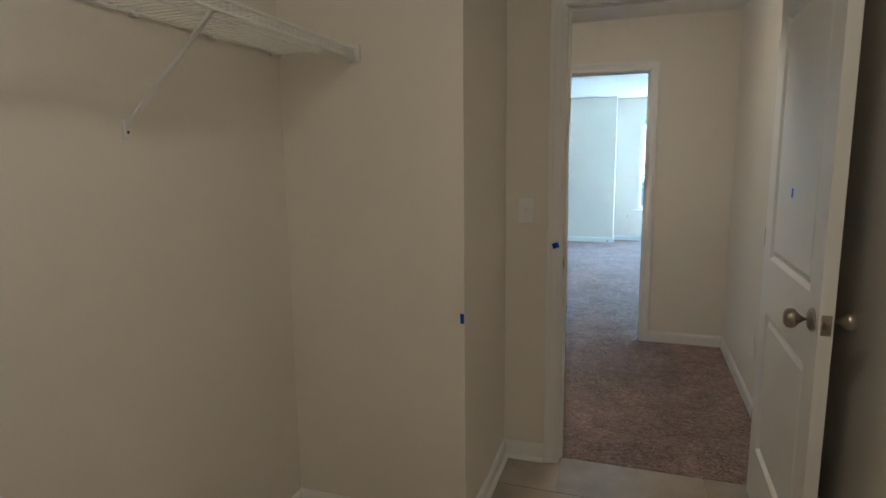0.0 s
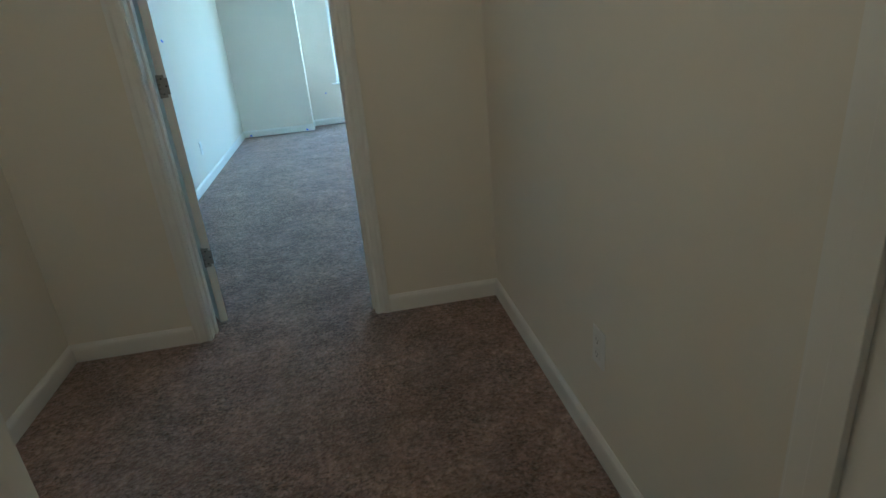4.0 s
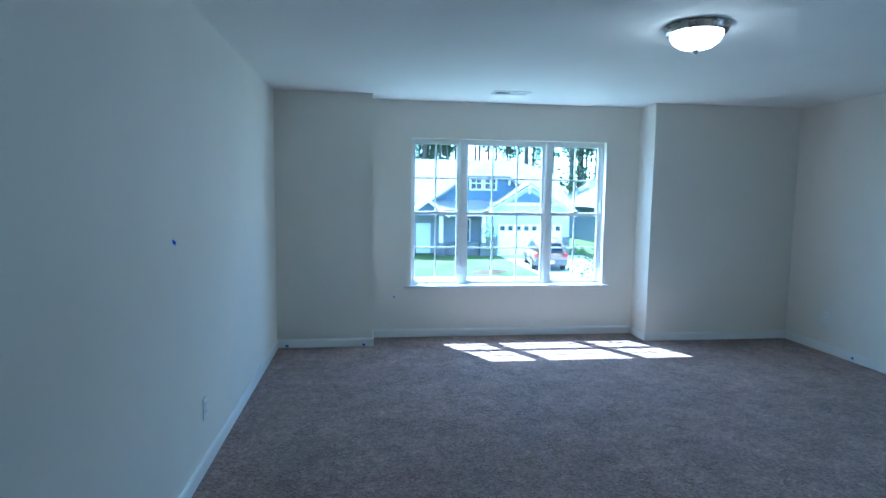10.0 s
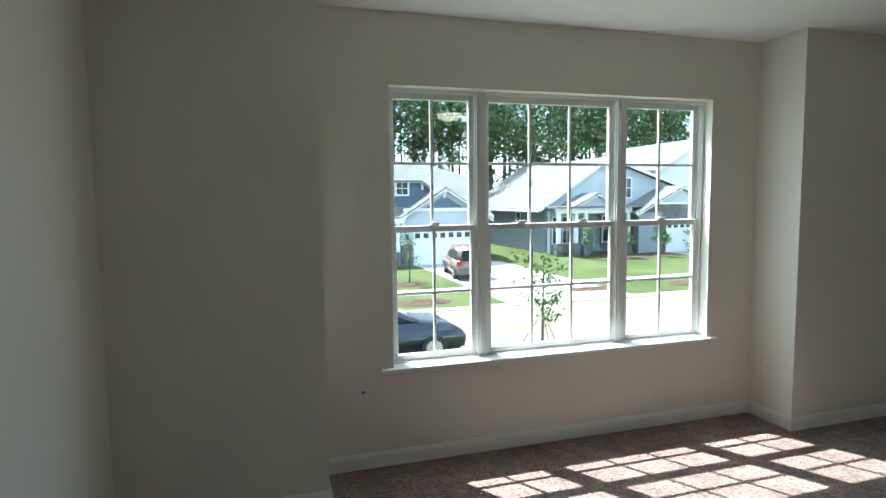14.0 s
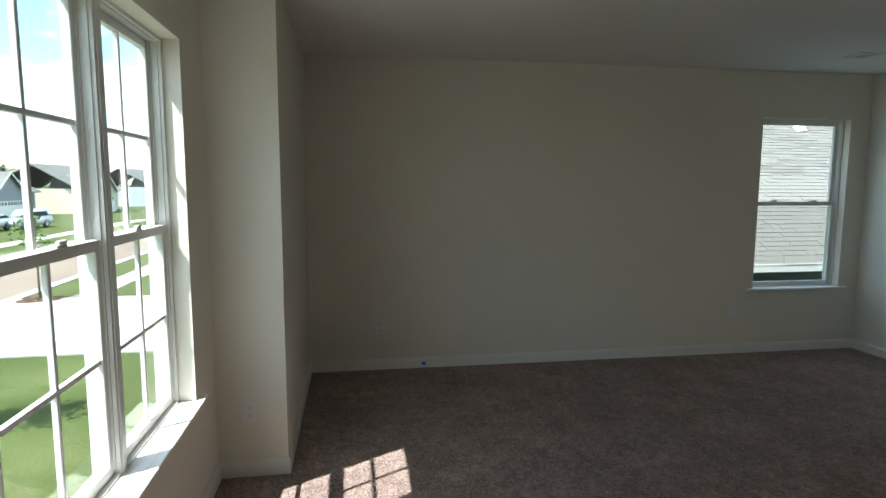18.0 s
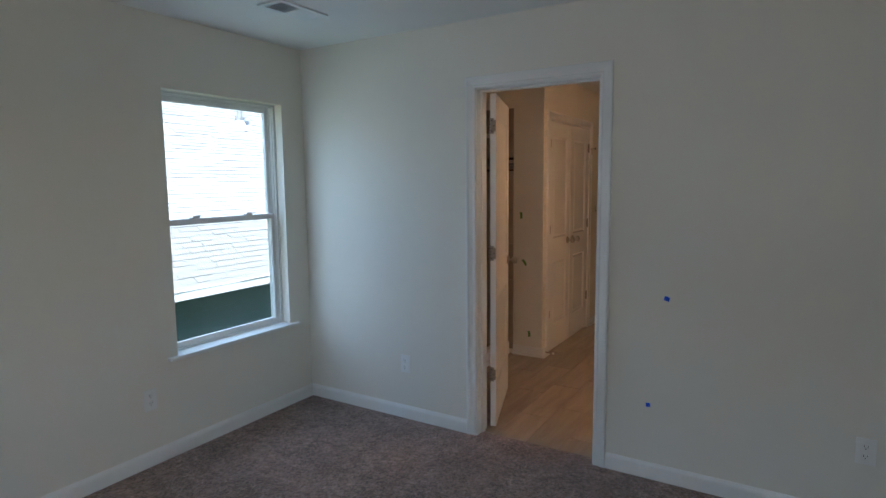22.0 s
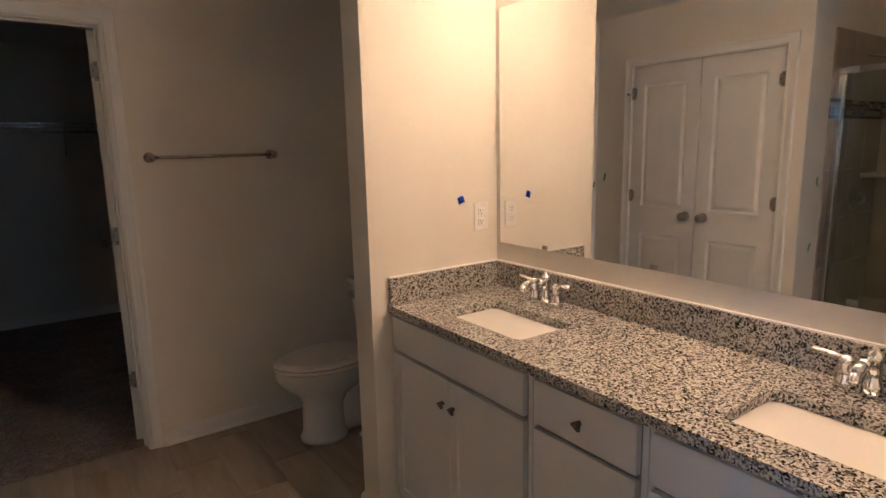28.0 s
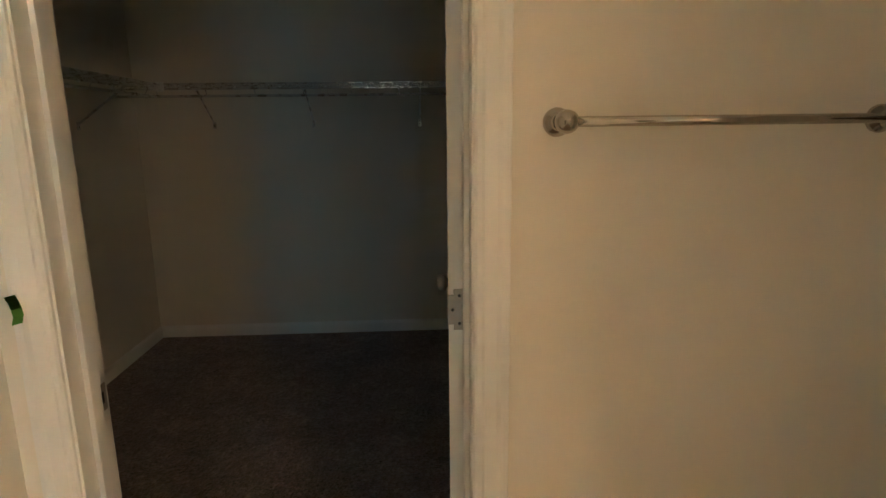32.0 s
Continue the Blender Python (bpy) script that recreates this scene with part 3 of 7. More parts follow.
baseboard([(LAUNDRY_DOOR[0] - C, LAUNDRY_Y), (HALL_W, LAUNDRY_Y), (HALL_W, DOOR_Y - 0.12), (BED_DOOR[0] - C, DOOR_Y - 0.12)][::-1])
baseboard([(LAUNDRY_DOOR[0] - C, LAUNDRY_Y - 0.12), (RETURN_X, LAUNDRY_Y - 0.12), (RETURN_X, RETURN_Y), (HALL_W, RETURN_Y), (HALL_W, LAUNDRY_S), (HALL_E, LAUNDRY_S), (HALL_E, LAUNDRY_Y - 0.12), (LAUNDRY_DOOR[1] + C, LAUNDRY_Y - 0.12)], BASE_SHOE)
baseboard([(WIC_DOOR[0] - C, BATH_S), (BATH_W, BATH_S), (BATH_W, STUB_Y - 0.135), (STUB_X, STUB_Y - 0.135), (STUB_X, STUB_Y), (2.615, STUB_Y)][::-1], BASE_SHOE)
baseboard([(LINEN_X, LINEN[0] - C), (LINEN_X, BATH_S), (WIC_DOOR[1] + C, BATH_S)][::-1], BASE_SHOE)
baseboard([(4.45, WING_Y), (LINEN_X, WING_Y), (LINEN_X, LINEN[1] + 0.012)][::-1], BASE_SHOE)
baseboard([(WIC_DOOR[1] + C, BATH_S - 0.12), (CLOSET_E, BATH_S - 0.12), (CLOSET_E, CLOSET_S), (CLOSET_W, CLOSET_S), (CLOSET_W, BATH_S - 0.12), (WIC_DOOR[0] - C, BATH_S - 0.12)][::-1])

# ---- windows ----
LOCK = plain("sash_lock_vinyl", (0.72, 0.71, 0.68), 0.35, 0, 0.02, 10, 100, 0.0)


def screen_material():
    """Fine dark mesh that lets most of the daylight through."""
    m, t, b = nodes_of("insect_screen_mesh")
    b.inputs["Base Color"].default_value = (0.03, 0.03, 0.032, 1)
    b.inputs["Roughness"].default_value = 0.8
    clear = add(t, "BsdfTransparent")
    mix = t.nodes.new("ShaderNodeMixShader")
    mix.inputs[0].default_value = 0.16
    t.links.new(clear.outputs[0], mix.inputs[1])
    t.links.new(b.outputs[0], mix.inputs[2])
    t.links.new(mix.outputs[0], t.nodes["Material Output"].inputs["Surface"])
    return m


SCREEN = screen_material()


def hung_window(name, m, w, h, cols, rail, label, screened=False):
    """A double-hung window: local x across, y outwards, z up from the sill. Upper sash outside, lower sash inside."""
    root = tagged(empty(name, m), label, "window", kind="structure")
    f = 0.014
    part("window_frame", boxes((0, f, 0, 0.085, 0, h), (w - f, w, 0, 0.085, 0, h), (f, w - f, 0, 0.085, h - f, h), (f, w - f, 0, 0.085, 0, f * 0.8)), VINYL, root)
    part("jamb_track", boxes((f, f + 0.006, 0.012, 0.02, 0.03, h - f), (w - f - 0.006, w - f, 0.012, 0.02, 0.03, h - f), (f, f + 0.006, 0.04, 0.047, 0.03, h - f), (w - f - 0.006, w - f, 0.04, 0.047, 0.03, h - f), (f, w - f, 0.012, 0.02, h - f - 0.006, h - f)), VINYL, root)
    for sash_name, y0, z0, z1 in (("upper_sash", 0.047, rail - 0.018, h - f - 0.002), ("lower_sash", 0.018, f * 0.8, rail + 0.018)):
        x0, x1, y1 = f + 0.003, w - f - 0.003, y0 + 0.028
        s, b, top = 0.029, (0.036 if sash_name == "upper_sash" else 0.034), 0.034
        sash = part(sash_name, boxes((x0, x0 + s, y0, y1, z0, z1), (x1 - s, x1, y0, y1, z0, z1), (x0 + s, x1 - s, y0, y1, z0, z0 + b), (x0 + s, x1 - s, y0, y1, z1 - top, z1), bevel=0.003), VINYL, root)
        gx0, gx1, gz0, gz1 = x0 + s, x1 - s, z0 + b, z1 - top
        for k in range(1, cols):
            gx = gx0 + (gx1 - gx0) * k / cols
            part("muntin", boxes((gx - 0.008, gx + 0.008, y0 + 0.006, y0 + 0.022, gz0, gz1), bevel=0.002), VINYL, sash)
        if cols > 1:
            gz = (gz0 + gz1) / 2
            part("muntin", boxes((gx0, gx1, y0 + 0.0055, y0 + 0.0225, gz - 0.008, gz + 0.008), bevel=0.002), VINYL, sash)
        pane = part("pane", boxes((gx0 - 0.004, gx1 + 0.004, y0 + 0.013, y0 + 0.015, gz0 - 0.004, gz1 + 0.004)), GLASS, sash, "clear window glass")
        pane.visible_shadow = False
    if screened:
        net = part("insect_screen", boxes((f + 0.004, w - f - 0.004, 0.0785, 0.0795, f, rail + 0.01)), SCREEN, root, "dark mesh insect screen")
        net.visible_shadow = False
        part("screen_frame", boxes((f, f + 0.014, 0.076, 0.083, f, rail + 0.012), (w - f - 0.014, w - f, 0.076, 0.083, f, rail + 0.012), (f, w - f, 0.0765, 0.0835, rail - 0.004, rail + 0.014)), VINYL, root)
    for u in ((0.5,) if w < 0.6 else (0.27, 0.73)):
        lock = part("sash_lock", boxes((u * w - 0.03, u * w + 0.03, 0.02, 0.045, rail + 0.018, rail + 0.026), bevel=0.003), LOCK, root)
        part("lock_lever", boxes((u * w - 0.012, u * w + 0.035, 0.022, 0.034, rail + 0.026, rail + 0.036), bevel=0.004), LOCK, lock)
    return root


WY = NORTH + 0.068
WH = WIN[3] - WIN[2]
RAIL = 1.28 - WIN[2]
X0, X1 = WIN[0], WIN[1]
MULL = ((1.818, 1.848), (2.730, 2.760))
hung_window("window_1", pose(X0, WY, WIN[2]), MULL[0][0] - X0, WH, 2, RAIL, "white vinyl double-hung window with four-pane sashes")
hung_window("window_2", pose(MULL[0][1], WY, WIN[2]), MULL[1][0] - MULL[0][1], WH, 3, RAIL, "white vinyl double-hung window with six-pane sashes")
hung_window("window_3", pose(MULL[1][1], WY, WIN[2]), X1 - MULL[1][1], WH, 2, RAIL, "white vinyl double-hung window with four-pane sashes")
for m0, m1 in MULL:
    structure("window_mullion", boxes((m0, m1, WY - 0.004, WY + 0.088, WIN[2], WIN[3]), bevel=0.002), VINYL, "white mullion between the window units", "window")
hung_window("window_4", pose(EAST + 0.068, SIDE[1], SIDE[2], 0, 0, -90), SIDE[1] - SIDE[0], SIDE[3] - SIDE[2], 1, 0.735, "white vinyl double-hung window beside the corner", True)


def sill(m, w, depth):
    """A stool with horns and an apron; local x across, -y into the room."""
    bm = boxes((-0.065, w + 0.065, -0.035, 0.0, -0.022, 0.0), bevel=0.005)
    box(bm, 0.001, w - 0.001, -0.001, depth, -0.022, 0.0)
    root = tagged(finish("window_sill", bm, TRIM_PAINT), "white painted window sill with horns", "window sill", kind="structure")
    root.matrix_basis = m
    return root


sill(pose(X0, NORTH, WIN[2] + 0.004), X1 - X0, 0.068)
sill(pose(EAST, SIDE[1], SIDE[2] + 0.004, 0, 0, -90), SIDE[1] - SIDE[0], 0.068)

# ---- bedroom: lamp, vents, outlets, tapes ----
BRONZE = plain("lamp_nickel", (0.40, 0.37, 0.33), 0.28, 1.0, 0.06, 20, 200, 0.0001)


def emitter(name, color, strength):
    m, t, b = nodes_of(name)
    b.inputs["Base Color"].default_value = (0.85, 0.82, 0.75, 1)
    b.inputs["Roughness"].default_value = 0.35
    b.inputs["Emission Color"].default_value = (*color, 1)
    b.inputs["Emission Strength"].default_value = strength
    return m


LAMP_GLASS = emitter("lit_frosted_glass", (1.0, 0.86, 0.66), 3.0)
DIM_GLASS = emitter("warm_lit_glass", (1.0, 0.62, 0.34), 1.75)
FAINT_GLASS = emitter("faint_warm_glass", (1.0, 0.60, 0.32), 1.3)


def ceiling_lamp(x, y, label, glass=LAMP_GLASS):
    lamp = tagged(empty("ceiling_lamp", pose(x, y, H)), label, "lamp", group="ceiling lamps")
    part("rim", lathe(bmesh.new(), [(0, 0), (0.165, 0), (0.168, -0.012), (0.158, -0.022), (0.160, -0.032), (0.150, -0.042), (0.130, -0.040), (0, -0.036)], sides=40), BRONZE, lamp, "nickel rim", True)
    part("bowl", lathe(bmesh.new(), [(0.136, -0.040), (0.134, -0.056), (0.118, -0.085), (0.088, -0.108), (0.045, -0.122), (0, -0.126)], sides=40), glass, lamp, "lit frosted glass bowl", True)
    part("finial", lathe(bmesh.new(), [(0, -0.122), (0.016, -0.124), (0.017, -0.130), (0.008, -0.136), (0.009, -0.144), (0, -0.150)], sides=16), BRONZE, lamp, "", True)


ceiling_lamp(2.62, 2.28, "flush bedroom ceiling lamp with a nickel rim and lit white bowl")
ceiling_lamp(1.1, -4.9, "flush laundry ceiling lamp with a nickel rim and warm lit bowl", DIM_GLASS)
ceiling_lamp(1.05, -2.3, "flush hall ceiling lamp with a nickel rim and faintly lit bowl", FAINT_GLASS)


def vent(x, y, w, d, label, turn=0):
    root = tagged(empty("ceiling_vent", pose(x, y, H, 0, 0, turn)), label, "vent", group="ceiling vents")
    part("backing", boxes((-w / 2 + 0.02, w / 2 - 0.02, -d / 2 + 0.02, d / 2 - 0.02, -0.003, -0.001)), SLOT, root)
    part("frame", boxes((-w / 2, w / 2, -d / 2, -d / 2 + 0.025, -0.009, 0), (-w / 2, w / 2, d / 2 - 0.025, d / 2, -0.009, 0), (-w / 2, -w / 2 + 0.025, -d / 2 + 0.025, d / 2 - 0.025, -0.009, 0), (w / 2 - 0.025, w / 2, -d / 2 + 0.025, d / 2 - 0.025, -0.009, 0), (-0.008, 0.008, -d / 2 + 0.025, d / 2 - 0.025, -0.009, 0)), VINYL, root)
    n = 18
    for k in range(n):
        sx = -w / 2 + 0.032 + (w - 0.064) * k / (n - 1)
        if abs(sx) < 0.012:
            continue
        bm = boxes((-0.0065, 0.0065, -d / 2 + 0.025, d / 2 - 0.025, -0.0008, 0.0008))
        bm.transform(Matrix.Translation((sx, 0, -0.007)) @ pose(0, 0, 0, 0, 42 if sx > 0 else -42, 0))
        part("slat", bm, VINYL, root)
    return root


vent(2.15, 4.50, 0.33, 0.17, "white louvred air vent in the ceiling before the window")
vent(4.64, 0.68, 0.33, 0.17, "white louvred air vent in the ceiling near the corner", 90)

outlet(pose(0.0, 2.391, 0.337, 0, 0, 90))
outlet(pose(EAST, 1.21, 0.366, 0, 0, -90))
outlet(pose(EAST, 4.26, 0.34, 0, 0, -90))
outlet(pose(2.065, 0.0, 0.358, 0, 0, 180))
outlet(pose(4.456, 0.0, 0.36, 0, 0, 180))
outlet(pose(BAY[1], 4.98, 0.335, 0, 0, -90))
outlet(pose(HALL_E, -1.814, 0.368, 0, 0, -90))
outlet(pose(2.144, STUB_Y, 1.2, 0, 0, 180), "white power outlet above the vanity backsplash")
light_switch(pose(0.793, LAUNDRY_Y - 0.12, 1.18, 0, 0, 0), "white toggle switch beside the laundry door")

tape("blue painter's tape scrap on the bedroom wall", pose(0.0, 1.981, 1.263, 0, 30, 90), 0.03, 0.018, BLUE_TAPE)
tape("small blue tape scrap under the window", pose(1.124, NORTH, 0.421, 0, 10, 0), 0.016, 0.016, BLUE_TAPE, 0.002)
tape("blue tape scrap on the wall", pose(2.885, 0.0, 0.938, 0, 15, 180), 0.026, 0.022, BLUE_TAPE, 0.003)
tape("blue tape scrap on the wall", pose(2.958, 0.0, 0.386, 0, -10, 180), 0.022, 0.020, BLUE_TAPE, 0.002)
tape("dark blue tape scrap on the baseboard", pose(EAST - 0.013, 3.914, 0.035, 0, 0, -90), 0.03, 0.024, BLUE_TAPE, 0.004)
tape("dark blue tape scrap at the pier", pose(0.094, PIER - 0.013, 0.02, 0, 0, 0), 0.03, 0.02, BLUE_TAPE, 0.006)
tape("blue tape scrap at the pier", pose(0.82, PIER - 0.015, 0.02, 0, 10, 0), 0.025, 0.02, BLUE_TAPE, 0.006)
tape("blue tape scrap on the laundry casing", pose(0.928, LAUNDRY_Y - 0.139, 1.029, 0, -20, 0), 0.03, 0.024, BLUE_TAPE, 0.004)
tape("blue tape scrap on the corner of the wall", pose(RETURN_X - 0.008, RETURN_Y, 0.852, 0, 0, 0), 0.014, 0.035, BLUE_TAPE, 0.001)
tape("blue tape scrap on the laundry door", pose(1.735, -3.157, 1.286, 0, 10, -91), 0.036, 0.03, BLUE_TAPE, 0.003)
tape("blue tape scrap above the vanity", pose(2.245, STUB_Y, 1.275, 0, -20, 180), 0.03, 0.028, BLUE_TAPE, 0.003)
for gx, gz, tilt, tl in ((4.38, 1.225, 85, 0.055), (4.348, 0.82, 55, 0.06), (4.30, 0.195, 80, 0.05)):
    tape("green tape strip on the wing wall", pose(gx, WING_Y, gz, 0, tilt, 180), tl, 0.022, GREEN_TAPE, 0.004)
tape("green tape strip on the closet casing", pose(4.128, BATH_S + 0.019, 1.158, 0, 75, 180), 0.05, 0.02, GREEN_TAPE, 0.01)
tape("green tape strip on the bathroom wall", pose(LINEN_X, -3.08, 1.22, 0, 85, -90), 0.06, 0.018, GREEN_TAPE, 0.01)

# Attic hatch in the hall ceiling
hatch = tagged(empty("attic_hatch", pose(0.95, -1.45, H)), "white framed attic hatch in the hall ceiling", "hatch", kind="structure")
part("hatch_panel", boxes((-0.28, 0.28, -0.38, 0.38, -0.004, -0.001)), CEILING_PAINT, hatch)
part("hatch_trim", boxes((-0.34, 0.34, -0.44, -0.38, -0.018, 0), (-0.34, 0.34, 0.38, 0.44, -0.018, 0), (-0.34, -0.28, -0.38, 0.38, -0.018, 0), (0.28, 0.34, -0.38, 0.38, -0.018, 0), bevel=0.003), TRIM_PAINT, hatch)

# ---- wire shelves ----
WIRE = plain("white_coated_wire", (0.78, 0.78, 0.76), 0.4, 0, 0.03, 20, 100, 0.0)
# Darker metal copy of WIRE; its grey carries the closet's shade.
SHADED_WIRE = plain("shaded_wire", (0.55, 0.53, 0.50), 0.28, 1.0, 0.04, 20, 100, 0.0)


def wire_shelf(name, m, length, depth, label, brackets, foot=0.29, rod=False, metal=None):
    """A ventilated shelf. Local x along the wall, y = 0 at the wall, +y into the room; z = 0 at the top."""
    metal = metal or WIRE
    root = tagged(empty(name, m), label, "wire shelf")
    part("back_wire", tube(bmesh.new(), (0, 0.012, -0.004), (length, 0.012, -0.004), 0.0035, 6), metal, root)
    part("front_wire", tube(bmesh.new(), (0, depth, -0.003), (length, depth, -0.003), 0.0055, 6), metal, root)
    part("front_wire", tube(bmesh.new(), (0, depth + 0.004, -0.034), (length, depth + 0.004, -0.034), 0.0055, 6), metal, root)
    part("middle_wire", tube(bmesh.new(), (0, depth * 0.55, -0.006), (length, depth * 0.55, -0.006), 0.003, 6), metal, root)
    n = int(length / 0.0254)
    verts, faces = [], []
    r = 0.0018
    for k in range(n):
        x = (k + 0.5) * length / n
        pts = [(0.010, 0.001), (depth + 0.002, 0.001), (depth + 0.006, -0.034)]
        base = len(verts)
        for y, z in pts:
            verts += [(x - r, y, z - r), (x + r, y, z - r), (x + r, y, z + r), (x - r, y, z + r)]
        for s in (0, 4):
            for q in range(4):
                faces.append((base + s + q, base + s + (q + 1) % 4, base + s + 4 + (q + 1) % 4, base + s + 4 + q))
    me = bpy.data.meshes.new("cross_wires")
    me.from_pydata(verts, [], faces)
    me.materials.append(metal)
    cross = new("cross_wires", me)
    cross.parent = root
    tagged(cross, kind="stuff")
    if rod:
        part("hang_rod", tube(bmesh.new(), (0, depth - 0.03, -0.075), (length, depth - 0.03, -0.075), 0.0085, 8), metal, root)
        for k in range(int(length / 0.3)):
            part("rod_hook", tube(bmesh.new(), (0.15 + 0.3 * k, depth - 0.005, -0.034), (0.15 + 0.3 * k, depth - 0.03, -0.075), 0.003, 6), metal, root)
    for x in brackets:
        b = part("brace", tube(bmesh.new(), (x, depth - 0.005, -0.03), (x, 0.008, -foot), 0.0065, 8), metal, root, "diagonal wire brace")
        part("brace_foot", boxes((x - 0.011, x + 0.011, 0, 0.008, -foot - 0.035, -foot + 0.012), bevel=0.002), metal, b)
        part("foot_screw", tube(bmesh.new(), (x, 0.007, -foot - 0.018), (x, 0.0095, -foot - 0.018), 0.004, 8), SLOT, b)
    for x in (0.0, length):
        part("end_bracket", boxes((x - 0.004, x + 0.004, depth - 0.025, depth + 0.025, -0.045, 0.012), bevel=0.002), PLATE, root, "plastic end bracket")
    for k in range(int(length / 0.3) + 1):
        part("wall_clip", boxes((0.04 + 0.3 * k, 0.06 + 0.3 * k, 0, 0.016, -0.014, 0.006), bevel=0.002), PLATE, root)
    return root


wire_shelf("laundry_shelf", pose(HALL_W, RETURN_Y - 0.004, 1.79, 0, 0, -90), 2.8, 0.305, "white wire shelf on the laundry wall", (0.70, 1.4, 2.1), 0.29)
wire_shelf("closet_shelf", pose(CLOSET_W + 0.01, CLOSET_S, 1.752), CLOSET_E - CLOSET_W - 0.02, 0.30, "shade-grey wire closet shelf with a hanging rod", (0.50, 1.218, 1.94, 2.607), 0.24, True, SHADED_WIRE)
wire_shelf("closet_shelf", pose(CLOSET_E, CLOSET_S + 0.31, 1.749, 0, 0, 90), 2.3, 0.30, "shade-grey wire shelf and rod on the closet side wall", (0.4, 1.1, 1.8), 0.24, True, SHADED_WIRE)


# ---- bathroom ----
def granite_material():
    m, t, b = nodes_of("speckled_granite")
    co = t.nodes.new("ShaderNodeTexCoord")
    wob = spot(t, 60, 3, 0.6)
    warp = t.nodes.new("ShaderNodeVectorMath")
    warp.operation = "MULTIPLY_ADD"
    warp.inputs[1].default_value = (0.012, 0.012, 0.012)
    t.links.new(wob.outputs["Color"], warp.inputs[0])
    t.links.new(co.outputs["Object"], warp.inputs[2])
    cells = add(t, "TexVoronoi", Scale=235.0)
    t.links.new(warp.outputs[0], cells.inputs["Vector"])
    sep = t.nodes.new("ShaderNodeSeparateColor")
    t.links.new(cells.outputs["Color"], sep.inputs[0])
    r = ramp(t, sep.outputs[0], [(0.0, (0.012, 0.011, 0.010)), (0.15, (0.05, 0.047, 0.044)), (0.24, (0.21, 0.197, 0.18)), (0.40, (0.37, 0.345, 0.31)), (0.56, (0.60, 0.57, 0.52)), (1.0, (0.74, 0.715, 0.67))])
    r.color_ramp.interpolation = "CONSTANT"
    fine = spot(t, 500, 2)
    mix = t.nodes.new("ShaderNodeMix")
    mix.data_type, mix.blend_type = "RGBA", "MULTIPLY"
    mix.inputs["Factor"].default_value = 0.5
    fr = ramp(t, fine.outputs["Fac"], [(0.3, (0.6, 0.6, 0.6)), (0.7, (1.2, 1.2, 1.2))])
    t.links.new(r.outputs[0], mix.inputs["A"])
    t.links.new(fr.outputs[0], mix.inputs["B"])
    t.links.new(mix.outputs["Result"], b.inputs["Base Color"])
    b.inputs["Roughness"].default_value = 0.16
    return m


def tile_material(name, a, b_col, c, stretch, rough=0.35):
    """Wood-look or stone-look porcelain; every piece takes its own shade."""
    m, t, b = nodes_of(name)
    co = t.nodes.new("ShaderNodeTexCoord")
    info = t.nodes.new("ShaderNodeObjectInfo")
    mp = t.nodes.new("ShaderNodeMapping")
    mp.inputs["Scale"].default_value = stretch
    shift = t.nodes.new("ShaderNodeVectorMath")
    shift.operation = "SCALE"
    shift.inputs[0].default_value = (7.0, 13.0, 3.0)
    t.links.new(info.outputs["Random"], shift.inputs["Scale"])
    t.links.new(shift.outputs[0], mp.inputs["Location"])
    t.links.new(co.outputs["Object"], mp.inputs["Vector"])
    n = add(t, "TexNoise", Scale=1.0, Detail=6.0, Roughness=0.62)
    n2 = add(t, "TexNoise", Scale=5.0, Detail=4.0, Roughness=0.6)
    t.links.new(mp.outputs[0], n.inputs["Vector"])
    t.links.new(mp.outputs[0], n2.inputs["Vector"])
    r = ramp(t, n.outputs["Fac"], [(0.28, a), (0.5, b_col), (0.72, c)])
    shade = add(t, "MapRange", To_Min=0.90, To_Max=1.09)
    t.links.new(info.outputs["Random"], shade.inputs["Value"])
    hsv = t.nodes.new("ShaderNodeHueSaturation")
    t.links.new(shade.outputs[0], hsv.inputs["Value"])
    t.links.new(r.outputs[0], hsv.inputs["Color"])
    t.links.new(hsv.outputs[0], b.inputs["Base Color"])
    rr = add(t, "MapRange", To_Min=rough - 0.08, To_Max=rough + 0.12)
    t.links.new(n2.outputs["Fac"], rr.inputs["Value"])
    t.links.new(rr.outputs[0], b.inputs["Roughness"])
    bump(t, b, n2.outputs["Fac"], 0.25, 0.0008)
    return m


GRANITE = granite_material()
CABINET = plain("cabinet_paint", (0.72, 0.70, 0.66), 0.4, 0, 0.02, 4, 90, 0.0002)
GAP_SHADE = plain("cabinet_shadow_gap", (0.30, 0.28, 0.26), 0.6, 0, 0.05, 8, 90, 0.0)
PORCELAIN = plain("porcelain", (0.80, 0.78, 0.73), 0.10, 0, 0.01, 5, 60, 0.0)
SEAT_PLASTIC = plain("seat_plastic", (0.78, 0.75, 0.69), 0.25, 0, 0.01, 5, 60, 0.0)
KNOB_BRONZE = plain("pewter_knob", (0.20, 0.18, 0.16), 0.4, 1.0, 0.1, 40, 200, 0.0)
GROUT = plain("grout", (0.46, 0.42, 0.36), 0.9, 0, 0.1, 20, 200, 0.0004)
BATH_GROUT = plain("tan_grout", (0.37, 0.31, 0.25), 0.9, 0, 0.1, 20, 200, 0.0003)
PLANK_TILE = tile_material("wood_look_tile", (0.27, 0.215, 0.165), (0.36, 0.295, 0.23), (0.45, 0.38, 0.305), (13.0, 1.8, 13.0))
STONE_TILE = tile_material("beige_stone_tile", (0.30, 0.26, 0.21), (0.37, 0.325, 0.265), (0.44, 0.39, 0.32), (5.0, 5.0, 5.0))
